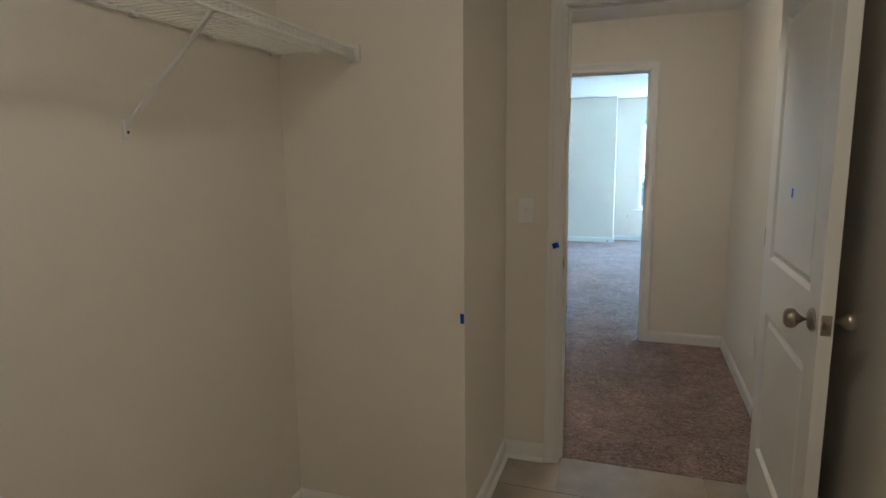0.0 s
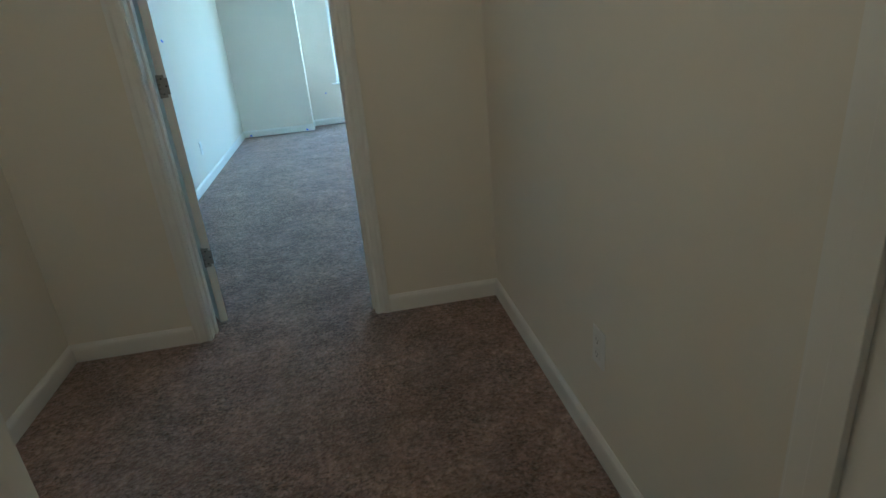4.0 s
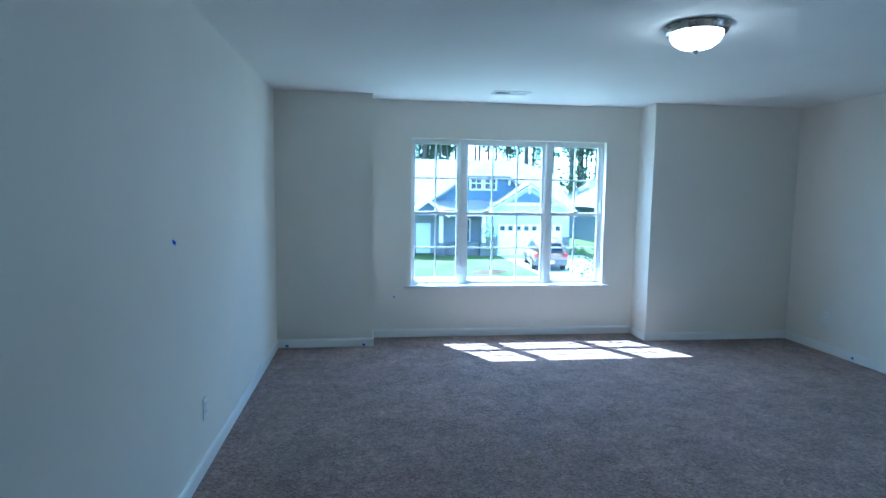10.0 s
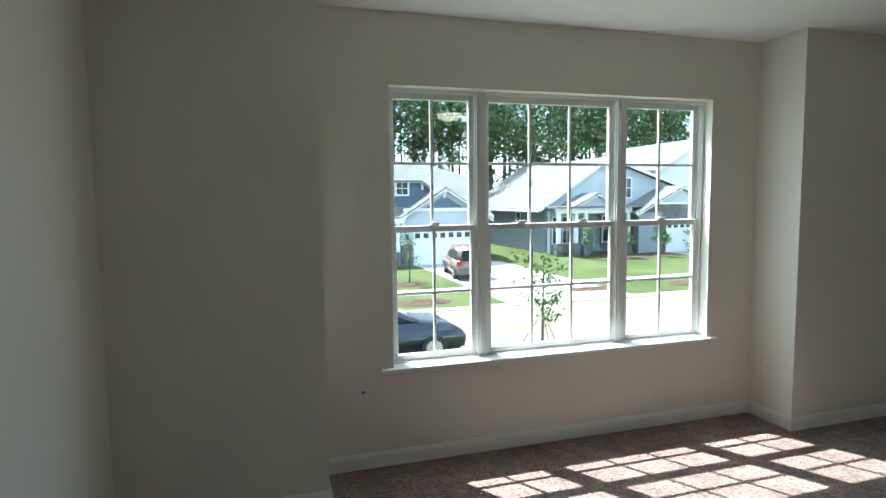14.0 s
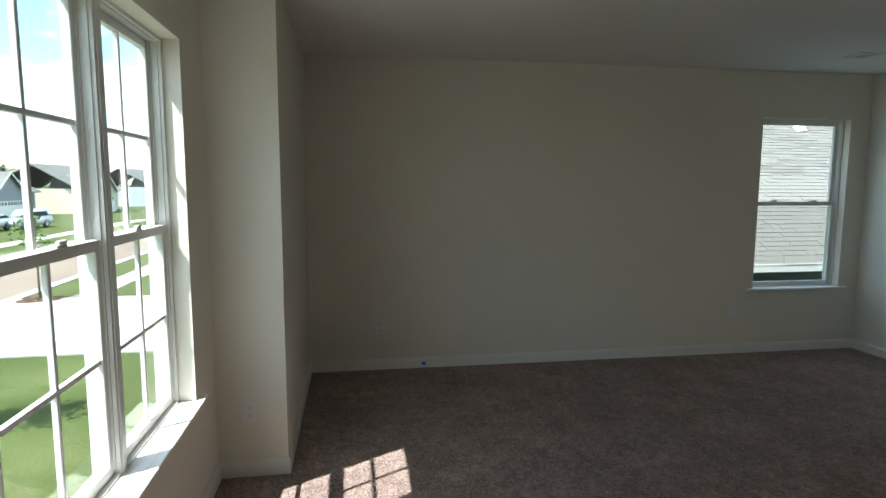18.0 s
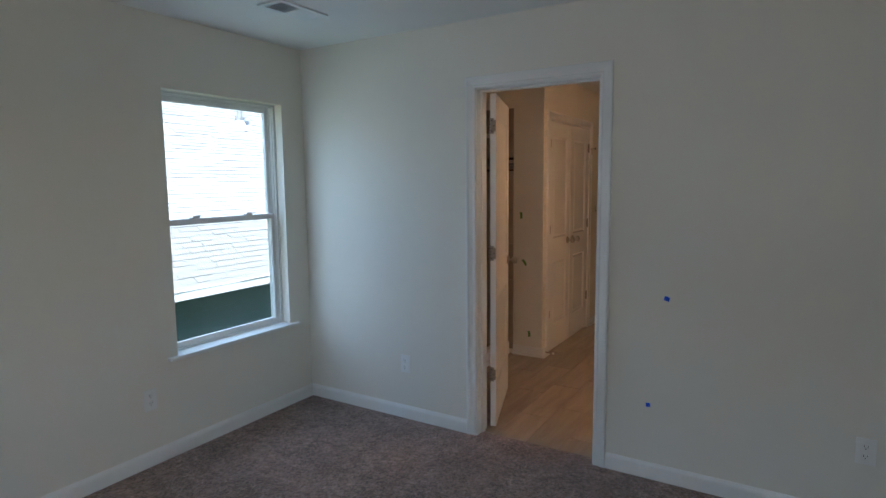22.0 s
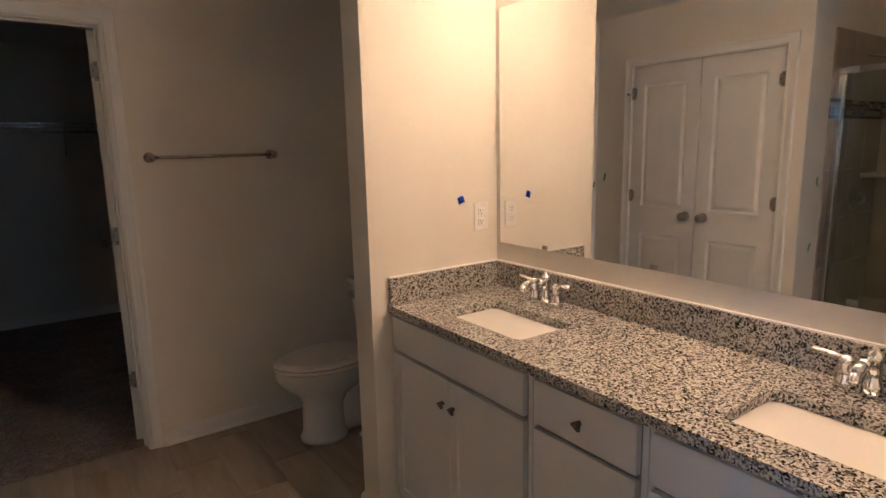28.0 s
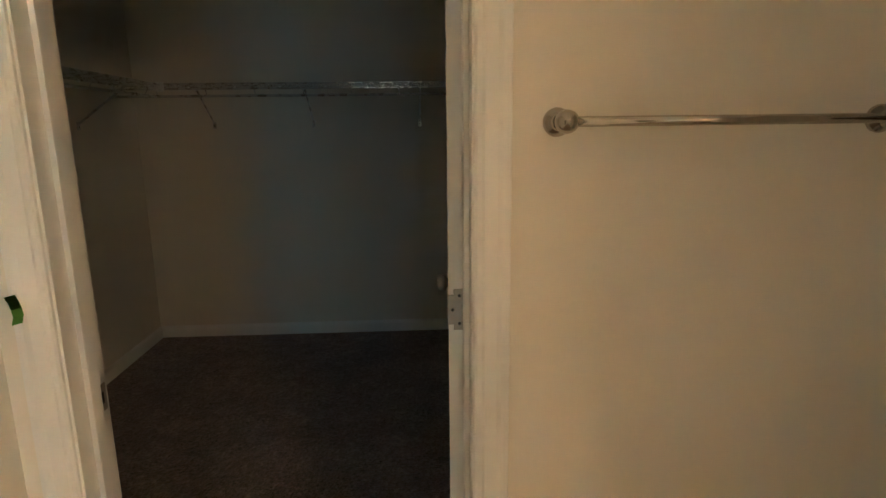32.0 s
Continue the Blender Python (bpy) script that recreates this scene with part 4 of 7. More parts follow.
SHOWER_TILE = tile_material("taupe_shower_tile", (0.25, 0.20, 0.155), (0.32, 0.265, 0.21), (0.39, 0.33, 0.265), (4.0, 4.0, 4.0), 0.3)
MOSAIC = [plain("mosaic_dark", (0.03, 0.025, 0.022), 0.1, 0, 0.2, 30, 60, 0), plain("mosaic_tan", (0.38, 0.31, 0.22), 0.2, 0, 0.2, 30, 60, 0), plain("mosaic_grey", (0.16, 0.15, 0.14), 0.12, 0, 0.2, 30, 60, 0), plain("mosaic_brown", (0.12, 0.08, 0.055), 0.15, 0, 0.2, 30, 60, 0)]


def mirror_material():
    m, t, b = nodes_of("mirror_silver")
    b.inputs["Base Color"].default_value = (0.88, 0.89, 0.88, 1)
    b.inputs["Metallic"].default_value = 1.0
    b.inputs["Roughness"].default_value = 0.015
    return m


MIRROR = mirror_material()
FRONT = BATH_W + 0.522
VAN_N, VAN_S = -0.128, STUB_Y


def cab_knob(parent, y, z):
    bm = bmesh.new()
    tube(bm, (FRONT + 0.018, y, z), (FRONT + 0.034, y, z), 0.005, 10)
    m = Matrix.Translation((FRONT + 0.034, y, z)) @ pose(0, 0, 0, 0, 90)
    bmesh.ops.create_cone(bm, cap_ends=True, segments=3, radius1=0.019, radius2=0.015, depth=0.011, matrix=m @ pose(0, 0, 0, 0, 0, 180))
    part("knob", bm, KNOB_BRONZE, parent, "pewter triangular knob")


def slab_front(name, y0, y1, z0, z1, parent, label="", shaker=False):
    bm = bmesh.new()
    box(bm, FRONT, FRONT + 0.018, y0, y1, z0, z1, bevel=0.002)
    ob = part(name, bm, CABINET, parent, label)
    return ob


def vanity_unit(name, y0, y1, label, drawers):
    """A cabinet with its face frame, between y0 and y1."""
    root = tagged(empty(name, pose(0, 0, 0)), label, "cabinet", group="vanity cabinets")
    part("body", boxes((BATH_W + 0.002, FRONT - 0.018, y0 + 0.001, y1 - 0.001, 0.10, 0.872)), CABINET, root)
    part("face_frame", boxes((FRONT - 0.018, FRONT - 0.001, y0 + 0.001, y0 + 0.018, 0.10, 0.872), (FRONT - 0.018, FRONT - 0.001, y1 - 0.018, y1 - 0.001, 0.10, 0.872), (FRONT - 0.018, FRONT - 0.001, y0 + 0.018, y1 - 0.018, 0.862, 0.872), (FRONT - 0.018, FRONT - 0.001, y0 + 0.018, y1 - 0.018, 0.10, 0.125), bevel=0.001), CABINET, root)
    # Added sheet, darker than the paint: shade between the fronts as colour.
    part("gap_shade_sheet", boxes((FRONT - 0.0175, FRONT - 0.009, y0 + 0.018, y1 - 0.018, 0.125, 0.862)), GAP_SHADE, root)
    part("toe_kick", boxes((BATH_W + 0.002, FRONT - 0.075, y0 + 0.001, y1 - 0.001, 0.0, 0.10)), CABINET, root)
    a, b = y0 + 0.02, y1 - 0.02
    if drawers:
        for z0, z1 in ((0.735, 0.862), (0.44, 0.72), (0.125, 0.425)):
            d = slab_front("drawer_front", a, b, z0, z1, root)
            cab_knob(d, (a + b) / 2, (z0 + z1) / 2)
    else:
        slab_front("false_front", a, b, 0.735, 0.862, root)
        mid = (a + b) / 2
        for p, q, ky in ((a, mid - 0.002, mid - 0.03), (mid + 0.002, b, mid + 0.03)):
            d = part("cabinet_door", panel_front(p, q, 0.125, 0.72), CABINET, root)
            cab_knob(d, ky, 0.632)
    return root


def panel_front(y0, y1, z0, z1):
    bm = bmesh.new()
    box(bm, FRONT, FRONT + 0.018, y0, y1, z0, z1)
    bm.faces.ensure_lookup_table()
    f = max(bm.faces, key=lambda g: g.calc_center_median().x)
    bmesh.ops.inset_individual(bm, faces=[f], thickness=0.055, depth=0)
    bmesh.ops.inset_individual(bm, faces=[f], thickness=0.006, depth=-0.006)
    return bm


vanity_unit("vanity_cabinet", VAN_S, -1.16, "white painted sink cabinet with two doors", False)
vanity_unit("drawer_cabinet", -1.16, -0.786, "white painted vanity cabinet with three drawers", True)
vanity_unit("vanity_cabinet", -0.786, VAN_N, "white painted sink cabinet with two doors", False)

SINKS = [(2.249, 2.494, -1.706, -1.305), (2.249, 2.494, -0.678, -0.268)]


def rounded(x0, x1, y0, y1, r, k=4):
    pts = []
    for cx, cy, a0 in ((x1 - r, y1 - r, 0), (x0 + r, y1 - r, 90), (x0 + r, y0 + r, 180), (x1 - r, y0 + r, 270)):
        for i in range(k + 1):
            a = radians(a0 + 90 * i / k)
            pts.append((cx + r * math.cos(a), cy + r * math.sin(a)))
    return pts


def countertop():
    """A slab with two sink cut-outs whose edges have thickness."""
    x0, x1, y0, y1, z0, z1 = BATH_W + 0.001, 2.601, VAN_S, VAN_N, 0.873, 0.903
    ys = [y0, (SINKS[0][3] + SINKS[1][2]) / 2, y1]
    bm = bmesh.new()
    for (sx0, sx1, sy0, sy1), ya, yb in zip(SINKS, ys, ys[1:]):
        ring = rounded(sx0, sx1, sy0, sy1, 0.03)
        frame_pts = []
        for (px, py), (cx, cy) in zip(ring, [c for c in ((x1, yb), (x0, yb), (x0, ya), (x1, ya)) for _ in range(5)]):
            frame_pts.append((cx, cy))
        n = len(ring)
        for z, flip in ((z1, 1), (z0, -1)):
            inner = [bm.verts.new((*p, z)) for p in ring]
            outer = {}
            for c in frame_pts:
                if c not in outer:
                    outer[c] = bm.verts.new((*c, z))
            for i in range(n):
                j = (i + 1) % n
                a, b = outer[frame_pts[i]], outer[frame_pts[j]]
                loop = [inner[i], inner[j], b] if a is b else [inner[i], inner[j], b, a]
                bm.faces.new(loop[::flip])
        bm.verts.ensure_lookup_table()
        top = [v for v in bm.verts if abs(v.co.z - z1) < 1e-6][-(n + 4):]
        for i in range(n):
            p, q = ring[i], ring[(i + 1) % n]
            bm.faces.new([bm.verts.new((*p, z1)), bm.verts.new((*q, z1)), bm.verts.new((*q, z0)), bm.verts.new((*p, z0))])
    for a, b in (((x1, y0), (x1, y1)), ((x1, y1), (x0, y1)), ((x0, y1), (x0, y0)), ((x0, y0), (x1, y0))):
        bm.faces.new([bm.verts.new((*a, z0)), bm.verts.new((*b, z0)), bm.verts.new((*b, z1)), bm.verts.new((*a, z1))])
    bmesh.ops.remove_doubles(bm, verts=bm.verts, dist=1e-5)
    return bm


top = tagged(empty("vanity_countertop", pose(0, 0, 0)), "speckled black, grey and cream granite vanity top", "countertop")
part("slab", countertop(), GRANITE, top)
part("backsplash", boxes((BATH_W + 0.001, BATH_W + 0.021, VAN_S + 0.021, VAN_N, 0.904, 1.005), bevel=0.002), GRANITE, top)
part("sidesplash", boxes((BATH_W + 0.001, 2.597, VAN_S + 0.001, VAN_S + 0.021, 0.904, 1.005), bevel=0.002), GRANITE, top)
part("caulk", boxes((BATH_W + 0.001, BATH_W + 0.014, VAN_S + 0.02, VAN_N, 1.005, 1.009), (BATH_W + 0.001, 2.594, VAN_S + 0.001, VAN_S + 0.012, 1.005, 1.009)), TRIM_PAINT, top)


def sink(sx0, sx1, sy0, sy1):
    root = tagged(empty("undermount_sink", pose((sx0 + sx1) / 2, (sy0 + sy1) / 2, 0)), "white rectangular undermount porcelain sink", "sink", group="vanity sinks")
    w, d = (sx1 - sx0) / 2 + 0.008, (sy1 - sy0) / 2 + 0.008
    bm = bmesh.new()
    rings = []
    for grow, z, r in ((0.0, 0.8725, 0.035), (-0.006, 0.84, 0.04), (-0.02, 0.77, 0.05), (-0.05, 0.745, 0.05), (-0.09, 0.738, 0.03)):
        rings.append([bm.verts.new((*p, z)) for p in rounded(-w - grow, w + grow, -d - grow, d + grow, r)])
    for a, b in zip(rings, rings[1:]):
        for i in range(len(a)):
            j = (i + 1) % len(a)
            bm.faces.new((a[i], a[j], b[j], b[i]))
    bm.faces.new(rings[-1])
    bmesh.ops.solidify(bm, geom=bm.faces[:], thickness=-0.008)
    part("basin", bm, PORCELAIN, root, "", True)
    part("drain", lathe(bmesh.new(), [(0.0, 0.741), (0.018, 0.741), (0.022, 0.739), (0.022, 0.736)], sides=20), CHROME, root, "chrome drain", True)
    return root


def faucet(x, y, z):
    """A centre-set tap with two lever handles; the spout points to +x."""
    root = tagged(empty("faucet", pose(x, y, z)), "chrome two-handle vanity faucet on the granite top", "faucet", group="vanity faucets")
    bm = bmesh.new()
    pl = rounded(-0.026, 0.026, -0.078, 0.078, 0.024, 5)
    for z0, z1, k in ((0, 0.008, 1.0), (0.008, 0.013, 0.9)):
        a = [bm.verts.new((px * k, py * k, z0)) for px, py in pl]
        b = [bm.verts.new((px * k, py * k, z1)) for px, py in pl]
        for i in range(len(a)):
            j = (i + 1) % len(a)
            bm.faces.new((a[i], a[j], b[j], b[i]))
        bm.faces.new(b)
    part("base_plate", bm, CHROME, root)
    for s in (-1, 1):
        h = part("handle_body", lathe(bmesh.new(), [(0, 0.012), (0.023, 0.012), (0.024, 0.018), (0.019, 0.03), (0.015, 0.055), (0.019, 0.068), (0.018, 0.076), (0.010, 0.084), (0, 0.088)], pose(0, s * 0.055, 0), 20), CHROME, root, "", True)
        bm = bmesh.new()
        tube(bm, (0.004, s * 0.055, 0.078), (0.010, s * 0.125, 0.086), 0.0062, 10, 0.0085)
        part("lever", bm, CHROME, h, "", True)
    part("spout_body", lathe(bmesh.new(), [(0, 0.012), (0.021, 0.012), (0.021, 0.03), (0.016, 0.045), (0.015, 0.09), (0.019, 0.097), (0.014, 0.108), (0.006, 0.112), (0.008, 0.120), (0, 0.124)], sides=20), CHROME, root, "", True)
    bm = bmesh.new()
    pts = [(0.005, 0, 0.075), (0.04, 0, 0.094), (0.075, 0, 0.096), (0.105, 0, 0.086), (0.122, 0, 0.066)]
    for a, b in zip(pts, pts[1:]):
        tube(bm, a, b, 0.0115, 12)
    part("spout", bm, CHROME, root, "", True)
    return root


for s in SINKS:
    sink(*s)
    faucet(2.134, (s[2] + s[3]) / 2 - 0.045, 0.9035)

mirror = tagged(empty("wall_mirror", pose(0, 0, 0)), "large frameless wall mirror above the vanity", "mirror")
part("glass", boxes((BATH_W + 0.001, BATH_W + 0.006, -1.892, -0.145, 1.085, 2.02)), MIRROR, mirror)
for y in (-1.63, -1.15, -0.6):
    part("mirror_clip", boxes((BATH_W + 0.001, BATH_W + 0.010, y - 0.012, y + 0.012, 1.088, 1.103), bevel=0.002), NICKEL, mirror)
    part("mirror_clip", boxes((BATH_W + 0.001, BATH_W + 0.010, y - 0.012, y + 0.012, 2.012, 2.027), bevel=0.002), NICKEL, mirror)

BULB = emitter("warm_bulb_glass", (1.0, 0.50, 0.22), 7.8)
SHADE_GLASS = emitter("lit_shade_glass", (1.0, 0.54, 0.25), 4.1)


def vanity_light(y):
    root = tagged(empty("vanity_light", pose(BATH_W, y, 2.23)), "nickel vanity light bar with lit glass shades", "lamp", group="vanity lights")
    part("back_plate", boxes((0.0, 0.022, -0.26, 0.26, -0.03, 0.03), bevel=0.006), NICKEL, root)
    for k in (-1, 0, 1):
        arm = part("arm", tube(bmesh.new(), (0.02, k * 0.19, 0), (0.09, k * 0.19, 0.0), 0.008, 10), NICKEL, root)
        part("shade", lathe(bmesh.new(), [(0.02, 0.02), (0.028, 0.0), (0.045, -0.05), (0.056, -0.085), (0.052, -0.085), (0.041, -0.05), (0.024, 0.0), (0.0, 0.012)], pose(0.09, k * 0.19, 0), 20), SHADE_GLASS, arm, "lit frosted glass shade", True)
        part("bulb", lathe(bmesh.new(), [(0, 0.005), (0.012, 0.0), (0.014, -0.02), (0.026, -0.045), (0.028, -0.06), (0.02, -0.078), (0, -0.084)], pose(0.09, k * 0.19, 0), 16), BULB, arm, "lit warm bulb", True)
    return root


vanity_light(-1.40)
vanity_light(-0.46)


def toilet(x, y):
    """A two-piece toilet with its back to the wall at x; the bowl points to +x."""
    root = tagged(empty("toilet", pose(x, y, 0)), "white two-piece toilet with a closed lid", "toilet")

    def oval(cx, a, b, z, n=28, back=None):
        pts = []
        for k in range(n):
            u = 6.28318530718 * k / n
            px = cx + a * math.cos(u)
            if back is not None:
                px = max(px, back)
            pts.append((px, b * math.sin(u) * (1.0 - 0.06 * math.cos(u)), z))
        return pts

    def skin(rows, cap=True):
        bm = bmesh.new()
        rings = [[bm.verts.new(p) for p in r] for r in rows]
        for a, b in zip(rings, rings[1:]):
            for i in range(len(a)):
                j = (i + 1) % len(a)
                bm.faces.new((a[i], a[j], b[j], b[i]))
        if cap:
            bm.faces.new(rings[0][::-1])
            bm.faces.new(rings[-1])
        return bm

    bowl = [oval(0.487, 0.130, 0.112, 0.0), oval(0.487, 0.127, 0.108, 0.025), oval(0.487, 0.113, 0.095, 0.05), oval(0.487, 0.110, 0.092, 0.17), oval(0.480, 0.122, 0.100, 0.225), oval(0.468, 0.165, 0.125, 0.262), oval(0.458, 0.225, 0.158, 0.30), oval(0.455, 0.256, 0.175, 0.335), oval(0.455, 0.27, 0.182, 0.365), oval(0.455, 0.268, 0.183, 0.395), oval(0.455, 0.262, 0.178, 0.402)]
    part("bowl", skin(bowl), PORCELAIN, root, "", True)
    part("pedestal_back", boxes((0.13, 0.42, -0.055, 0.055, 0.0, 0.24), (0.10, 0.34, -0.075, 0.075, 0.20, 0.37), bevel=0.03), PORCELAIN, root, "", True)
    part("bowl_deck", boxes((0.04, 0.30, -0.165, 0.165, 0.355, 0.40), bevel=0.018), PORCELAIN, root, "", True)
    part("seat", skin([oval(0.46, 0.265, 0.186, 0.404, back=0.245), oval(0.46, 0.27, 0.190, 0.412, back=0.24), oval(0.46, 0.268, 0.188, 0.421, back=0.242)]), SEAT_PLASTIC, root, "", False)
    part("lid", skin([oval(0.46, 0.262, 0.184, 0.4245, back=0.245), oval(0.46, 0.268, 0.189, 0.431, back=0.24), oval(0.46, 0.266, 0.187, 0.441, back=0.242), oval(0.455, 0.24, 0.165, 0.447, back=0.26)]), SEAT_PLASTIC, root, "white closed lid", False)
    for s in (-1, 1):
        part("seat_hinge", boxes((0.225, 0.26, s * 0.075 - 0.02, s * 0.075 + 0.02, 0.40, 0.437), bevel=0.006), SEAT_PLASTIC, root)
        part("bolt_cap", lathe(bmesh.new(), [(0.016, 0.0), (0.015, 0.012), (0.008, 0.019), (0, 0.02)], pose(0.33, s * 0.125, 0.0), 14), PORCELAIN, root, "", True)
    bm = bmesh.new()
    rows = []
    for z, g in ((0.40, -0.035), (0.43, -0.018), (0.60, -0.006), (0.735, 0.0)):
        rows.append([bm.verts.new((*p, z)) for p in rounded(0.012, 0.195 + g, -0.225 - g, 0.225 + g, 0.03)])
    for a, b in zip(rows, rows[1:]):
        for i in range(len(a)):
            j = (i + 1) % len(a)
            bm.faces.new((a[i], a[j], b[j], b[i]))
    bm.faces.new(rows[0][::-1])
    bm.faces.new(rows[-1])
    part("tank", bm, PORCELAIN, root, "", True)
    part("tank_lid", boxes((0.006, 0.207, -0.237, 0.237, 0.737, 0.772), bevel=0.010), PORCELAIN, root, "", True)
    lev = part("flush_lever", tube(bmesh.new(), (0.19, -0.175, 0.69), (0.222, -0.175, 0.69), 0.016, 14), CHROME, root)
    part("lever_arm", boxes((0.214, 0.230, -0.185, -0.095, 0.674, 0.696), bevel=0.006), CHROME, lev)
    return root


toilet(BATH_W, -2.76)

bar = tagged(empty("towel_bar", pose(0, 0, 0)), "polished nickel towel bar on the bathroom wall", "towel bar")
part("bar", tube(bmesh.new(), (2.590, BATH_S + 0.07, 1.467), (3.176, BATH_S + 0.07, 1.467), 0.0085, 16), POLISHED_NICKEL, bar, "", True)
for x in (2.590, 3.176):
    post = part("post", lathe(bmesh.new(), [(0, 0), (0.0245, 0.0), (0.0255, 0.006), (0.0235, 0.011), (0.016, 0.015), (0.012, 0.022), (0.011, 0.046), (0.014, 0.052), (0.0185, 0.060), (0.020, 0.070), (0.0185, 0.080), (0.013, 0.088), (0, 0.092)], pose(x, BATH_S, 1.467, -90), 24), POLISHED_NICKEL, bar, "", True)

stopper = tagged(empty("door_stop", pose(LINEN_X - 0.028, WING_Y - 0.01, 0.05)), "spring door stop on the baseboard", "door stop")
part("spring", tube(bmesh.new(), (0, 0, 0), (-0.065, 0.01, 0), 0.006, 10), NICKEL, stopper)
part("rubber_tip", tube(bmesh.new(), (-0.065, 0.01, 0), (-0.08, 0.012, 0), 0.009, 10), PLATE, stopper)

# ---- shower ----
pan = tagged(empty("shower_pan", pose(0, 0, 0)), "white shower pan with a raised curb", "shower")
part("pan", boxes((SHOWER_X, EAST - 0.002, WING_Y + 0.012, -0.134, -0.012, 0.04), bevel=0.004), VINYL, pan)
part("curb", boxes((SHOWER_X, SHOWER_X + 0.11, WING_Y + 0.012, -0.134, 0.04, 0.11), bevel=0.012), VINYL, pan)

enc = tagged(empty("shower_enclosure", pose(0, 0, 0)), "chrome-framed glass shower enclosure", "shower door")
EX = SHOWER_X + 0.055
for y in (WING_Y + 0.03, -0.152, -0.86):
    part("post", boxes((EX - 0.017, EX + 0.017, y - 0.018, y + 0.018, 0.111, 1.86), bevel=0.003), CHROME, enc)
part("head_rail", boxes((EX - 0.02, EX + 0.02, WING_Y + 0.013, -0.135, 1.86, 1.90), bevel=0.004), CHROME, enc)
part("bottom_rail", boxes((EX - 0.02, EX + 0.02, WING_Y + 0.049, -0.171, 0.111, 0.145), bevel=0.004), CHROME, enc)
for y0, y1 in ((WING_Y + 0.049, -0.879), (-0.841, -0.171)):
    p = part("glass_panel", boxes((EX - 0.003, EX + 0.003, y0, y1, 0.146, 1.859)), GLASS, enc, "clear shower glass")
    p.visible_shadow = False
hd = part("door_handle", tube(bmesh.new(), (EX - 0.05, -0.80, 0.92), (EX - 0.05, -0.80, 1.12), 0.008, 12), CHROME, enc)
for z in (0.94, 1.10):
    part("handle_post", tube(bmesh.new(), (EX - 0.05, -0.80, z), (EX, -0.80, z), 0.006, 10), CHROME, hd)

valve = tagged(empty("shower_valve", pose(4.92, WING_Y + 0.012, 1.08)), "chrome shower valve with a lever on the tile", "shower valve")
part("escutcheon", lathe(bmesh.new(), [(0, 0), (0.085, 0), (0.083, 0.006), (0.04, 0.014), (0, 0.015)], pose(0, 0, 0, -90), 28), CHROME, valve, "", True)
part("lever", tube(bmesh.new(), (0, 0.012, 0), (0, 0.06, 0), 0.02, 16), CHROME, valve)
part("lever_arm", tube(bmesh.new(), (0, 0.05, 0), (-0.08, 0.062, -0.03), 0.007, 10), CHROME, valve)
head = tagged(empty("shower_fixture", pose(4.92, WING_Y + 0.012, 2.0)), "chrome shower head on a bent arm", "shower head")
part("arm", tube(bmesh.new(), (0, 0, 0), (0, 0.14, -0.03), 0.009, 12), CHROME, head)
part("spray_face", lathe(bmesh.new(), [(0.012, 0), (0.016, -0.03), (0.045, -0.06), (0.045, -0.07), (0, -0.072)], pose(0, 0.14, -0.03, 35), 24), CHROME, head, "", True)
shelf = tagged(empty("shower_shelf", pose(0, 0, 0)), "tiled corner shelf in the shower", "shelf")
bm = bmesh.new()
tri = [(EAST - 0.013, WING_Y + 0.013), (EAST - 0.30, WING_Y + 0.013), (EAST - 0.013, WING_Y + 0.30)]
lo, hi = [bm.verts.new((*p, 1.22)) for p in tri], [bm.verts.new((*p, 1.25)) for p in tri]
bm.faces.new(lo), bm.faces.new(hi)
for i in range(3):
    bm.faces.new((lo[i], lo[(i + 1) % 3], hi[(i + 1) % 3], hi[i]))
part("shelf_stone", bm, STONE_TILE, shelf)

# ---- tiled surfaces, piece by piece ----
laid = {}


def piece(name, key, bm_rows, mat, parent, m, bevel=0.0012):
    """A tile on a mesh that alike pieces share."""
    if key not in laid:
        bm = boxes(bm_rows, bevel=bevel)
        me = bpy.data.meshes.new(name)
        bm.to_mesh(me)
        bm.free()
        me.materials.append(mat)
        laid[key] = me
    ob = new(name, laid[key])
    ob.parent = parent
    ob.matrix_basis = m
    return ob


bath_floor = tagged(finish("floor_bath", boxes((BATH_W, EAST, BATH_S - 0.06, -0.06, -0.25, -0.0045)), BATH_GROUT), "wood-look plank tile bathroom floor", "floor", kind="structure")
PW, PL, G = 0.2, 0.605, 0.0035
col = 0
x = BATH_W
while x < SHOWER_X:
    w = min(PW, SHOWER_X - x)
    y = -2.87 - 2 * PL + ((0.2 * (col - 8)) % PL)
    while y < -0.06:
        a, b = max(y, BATH_S - 0.058), min(y + PL, -0.062)
        if b - a > 0.03 and w > 0.02:
            key = ("plank", round(w, 3), round(b - a, 3))
            piece("tile", key, (G / 2, w - G / 2, G / 2, b - a - G / 2, -0.008, 0.0), PLANK_TILE, bath_floor, pose(x, a, random.uniform(-0.0006, 0.0)))
        y += PL
    x += PW
    col += 1

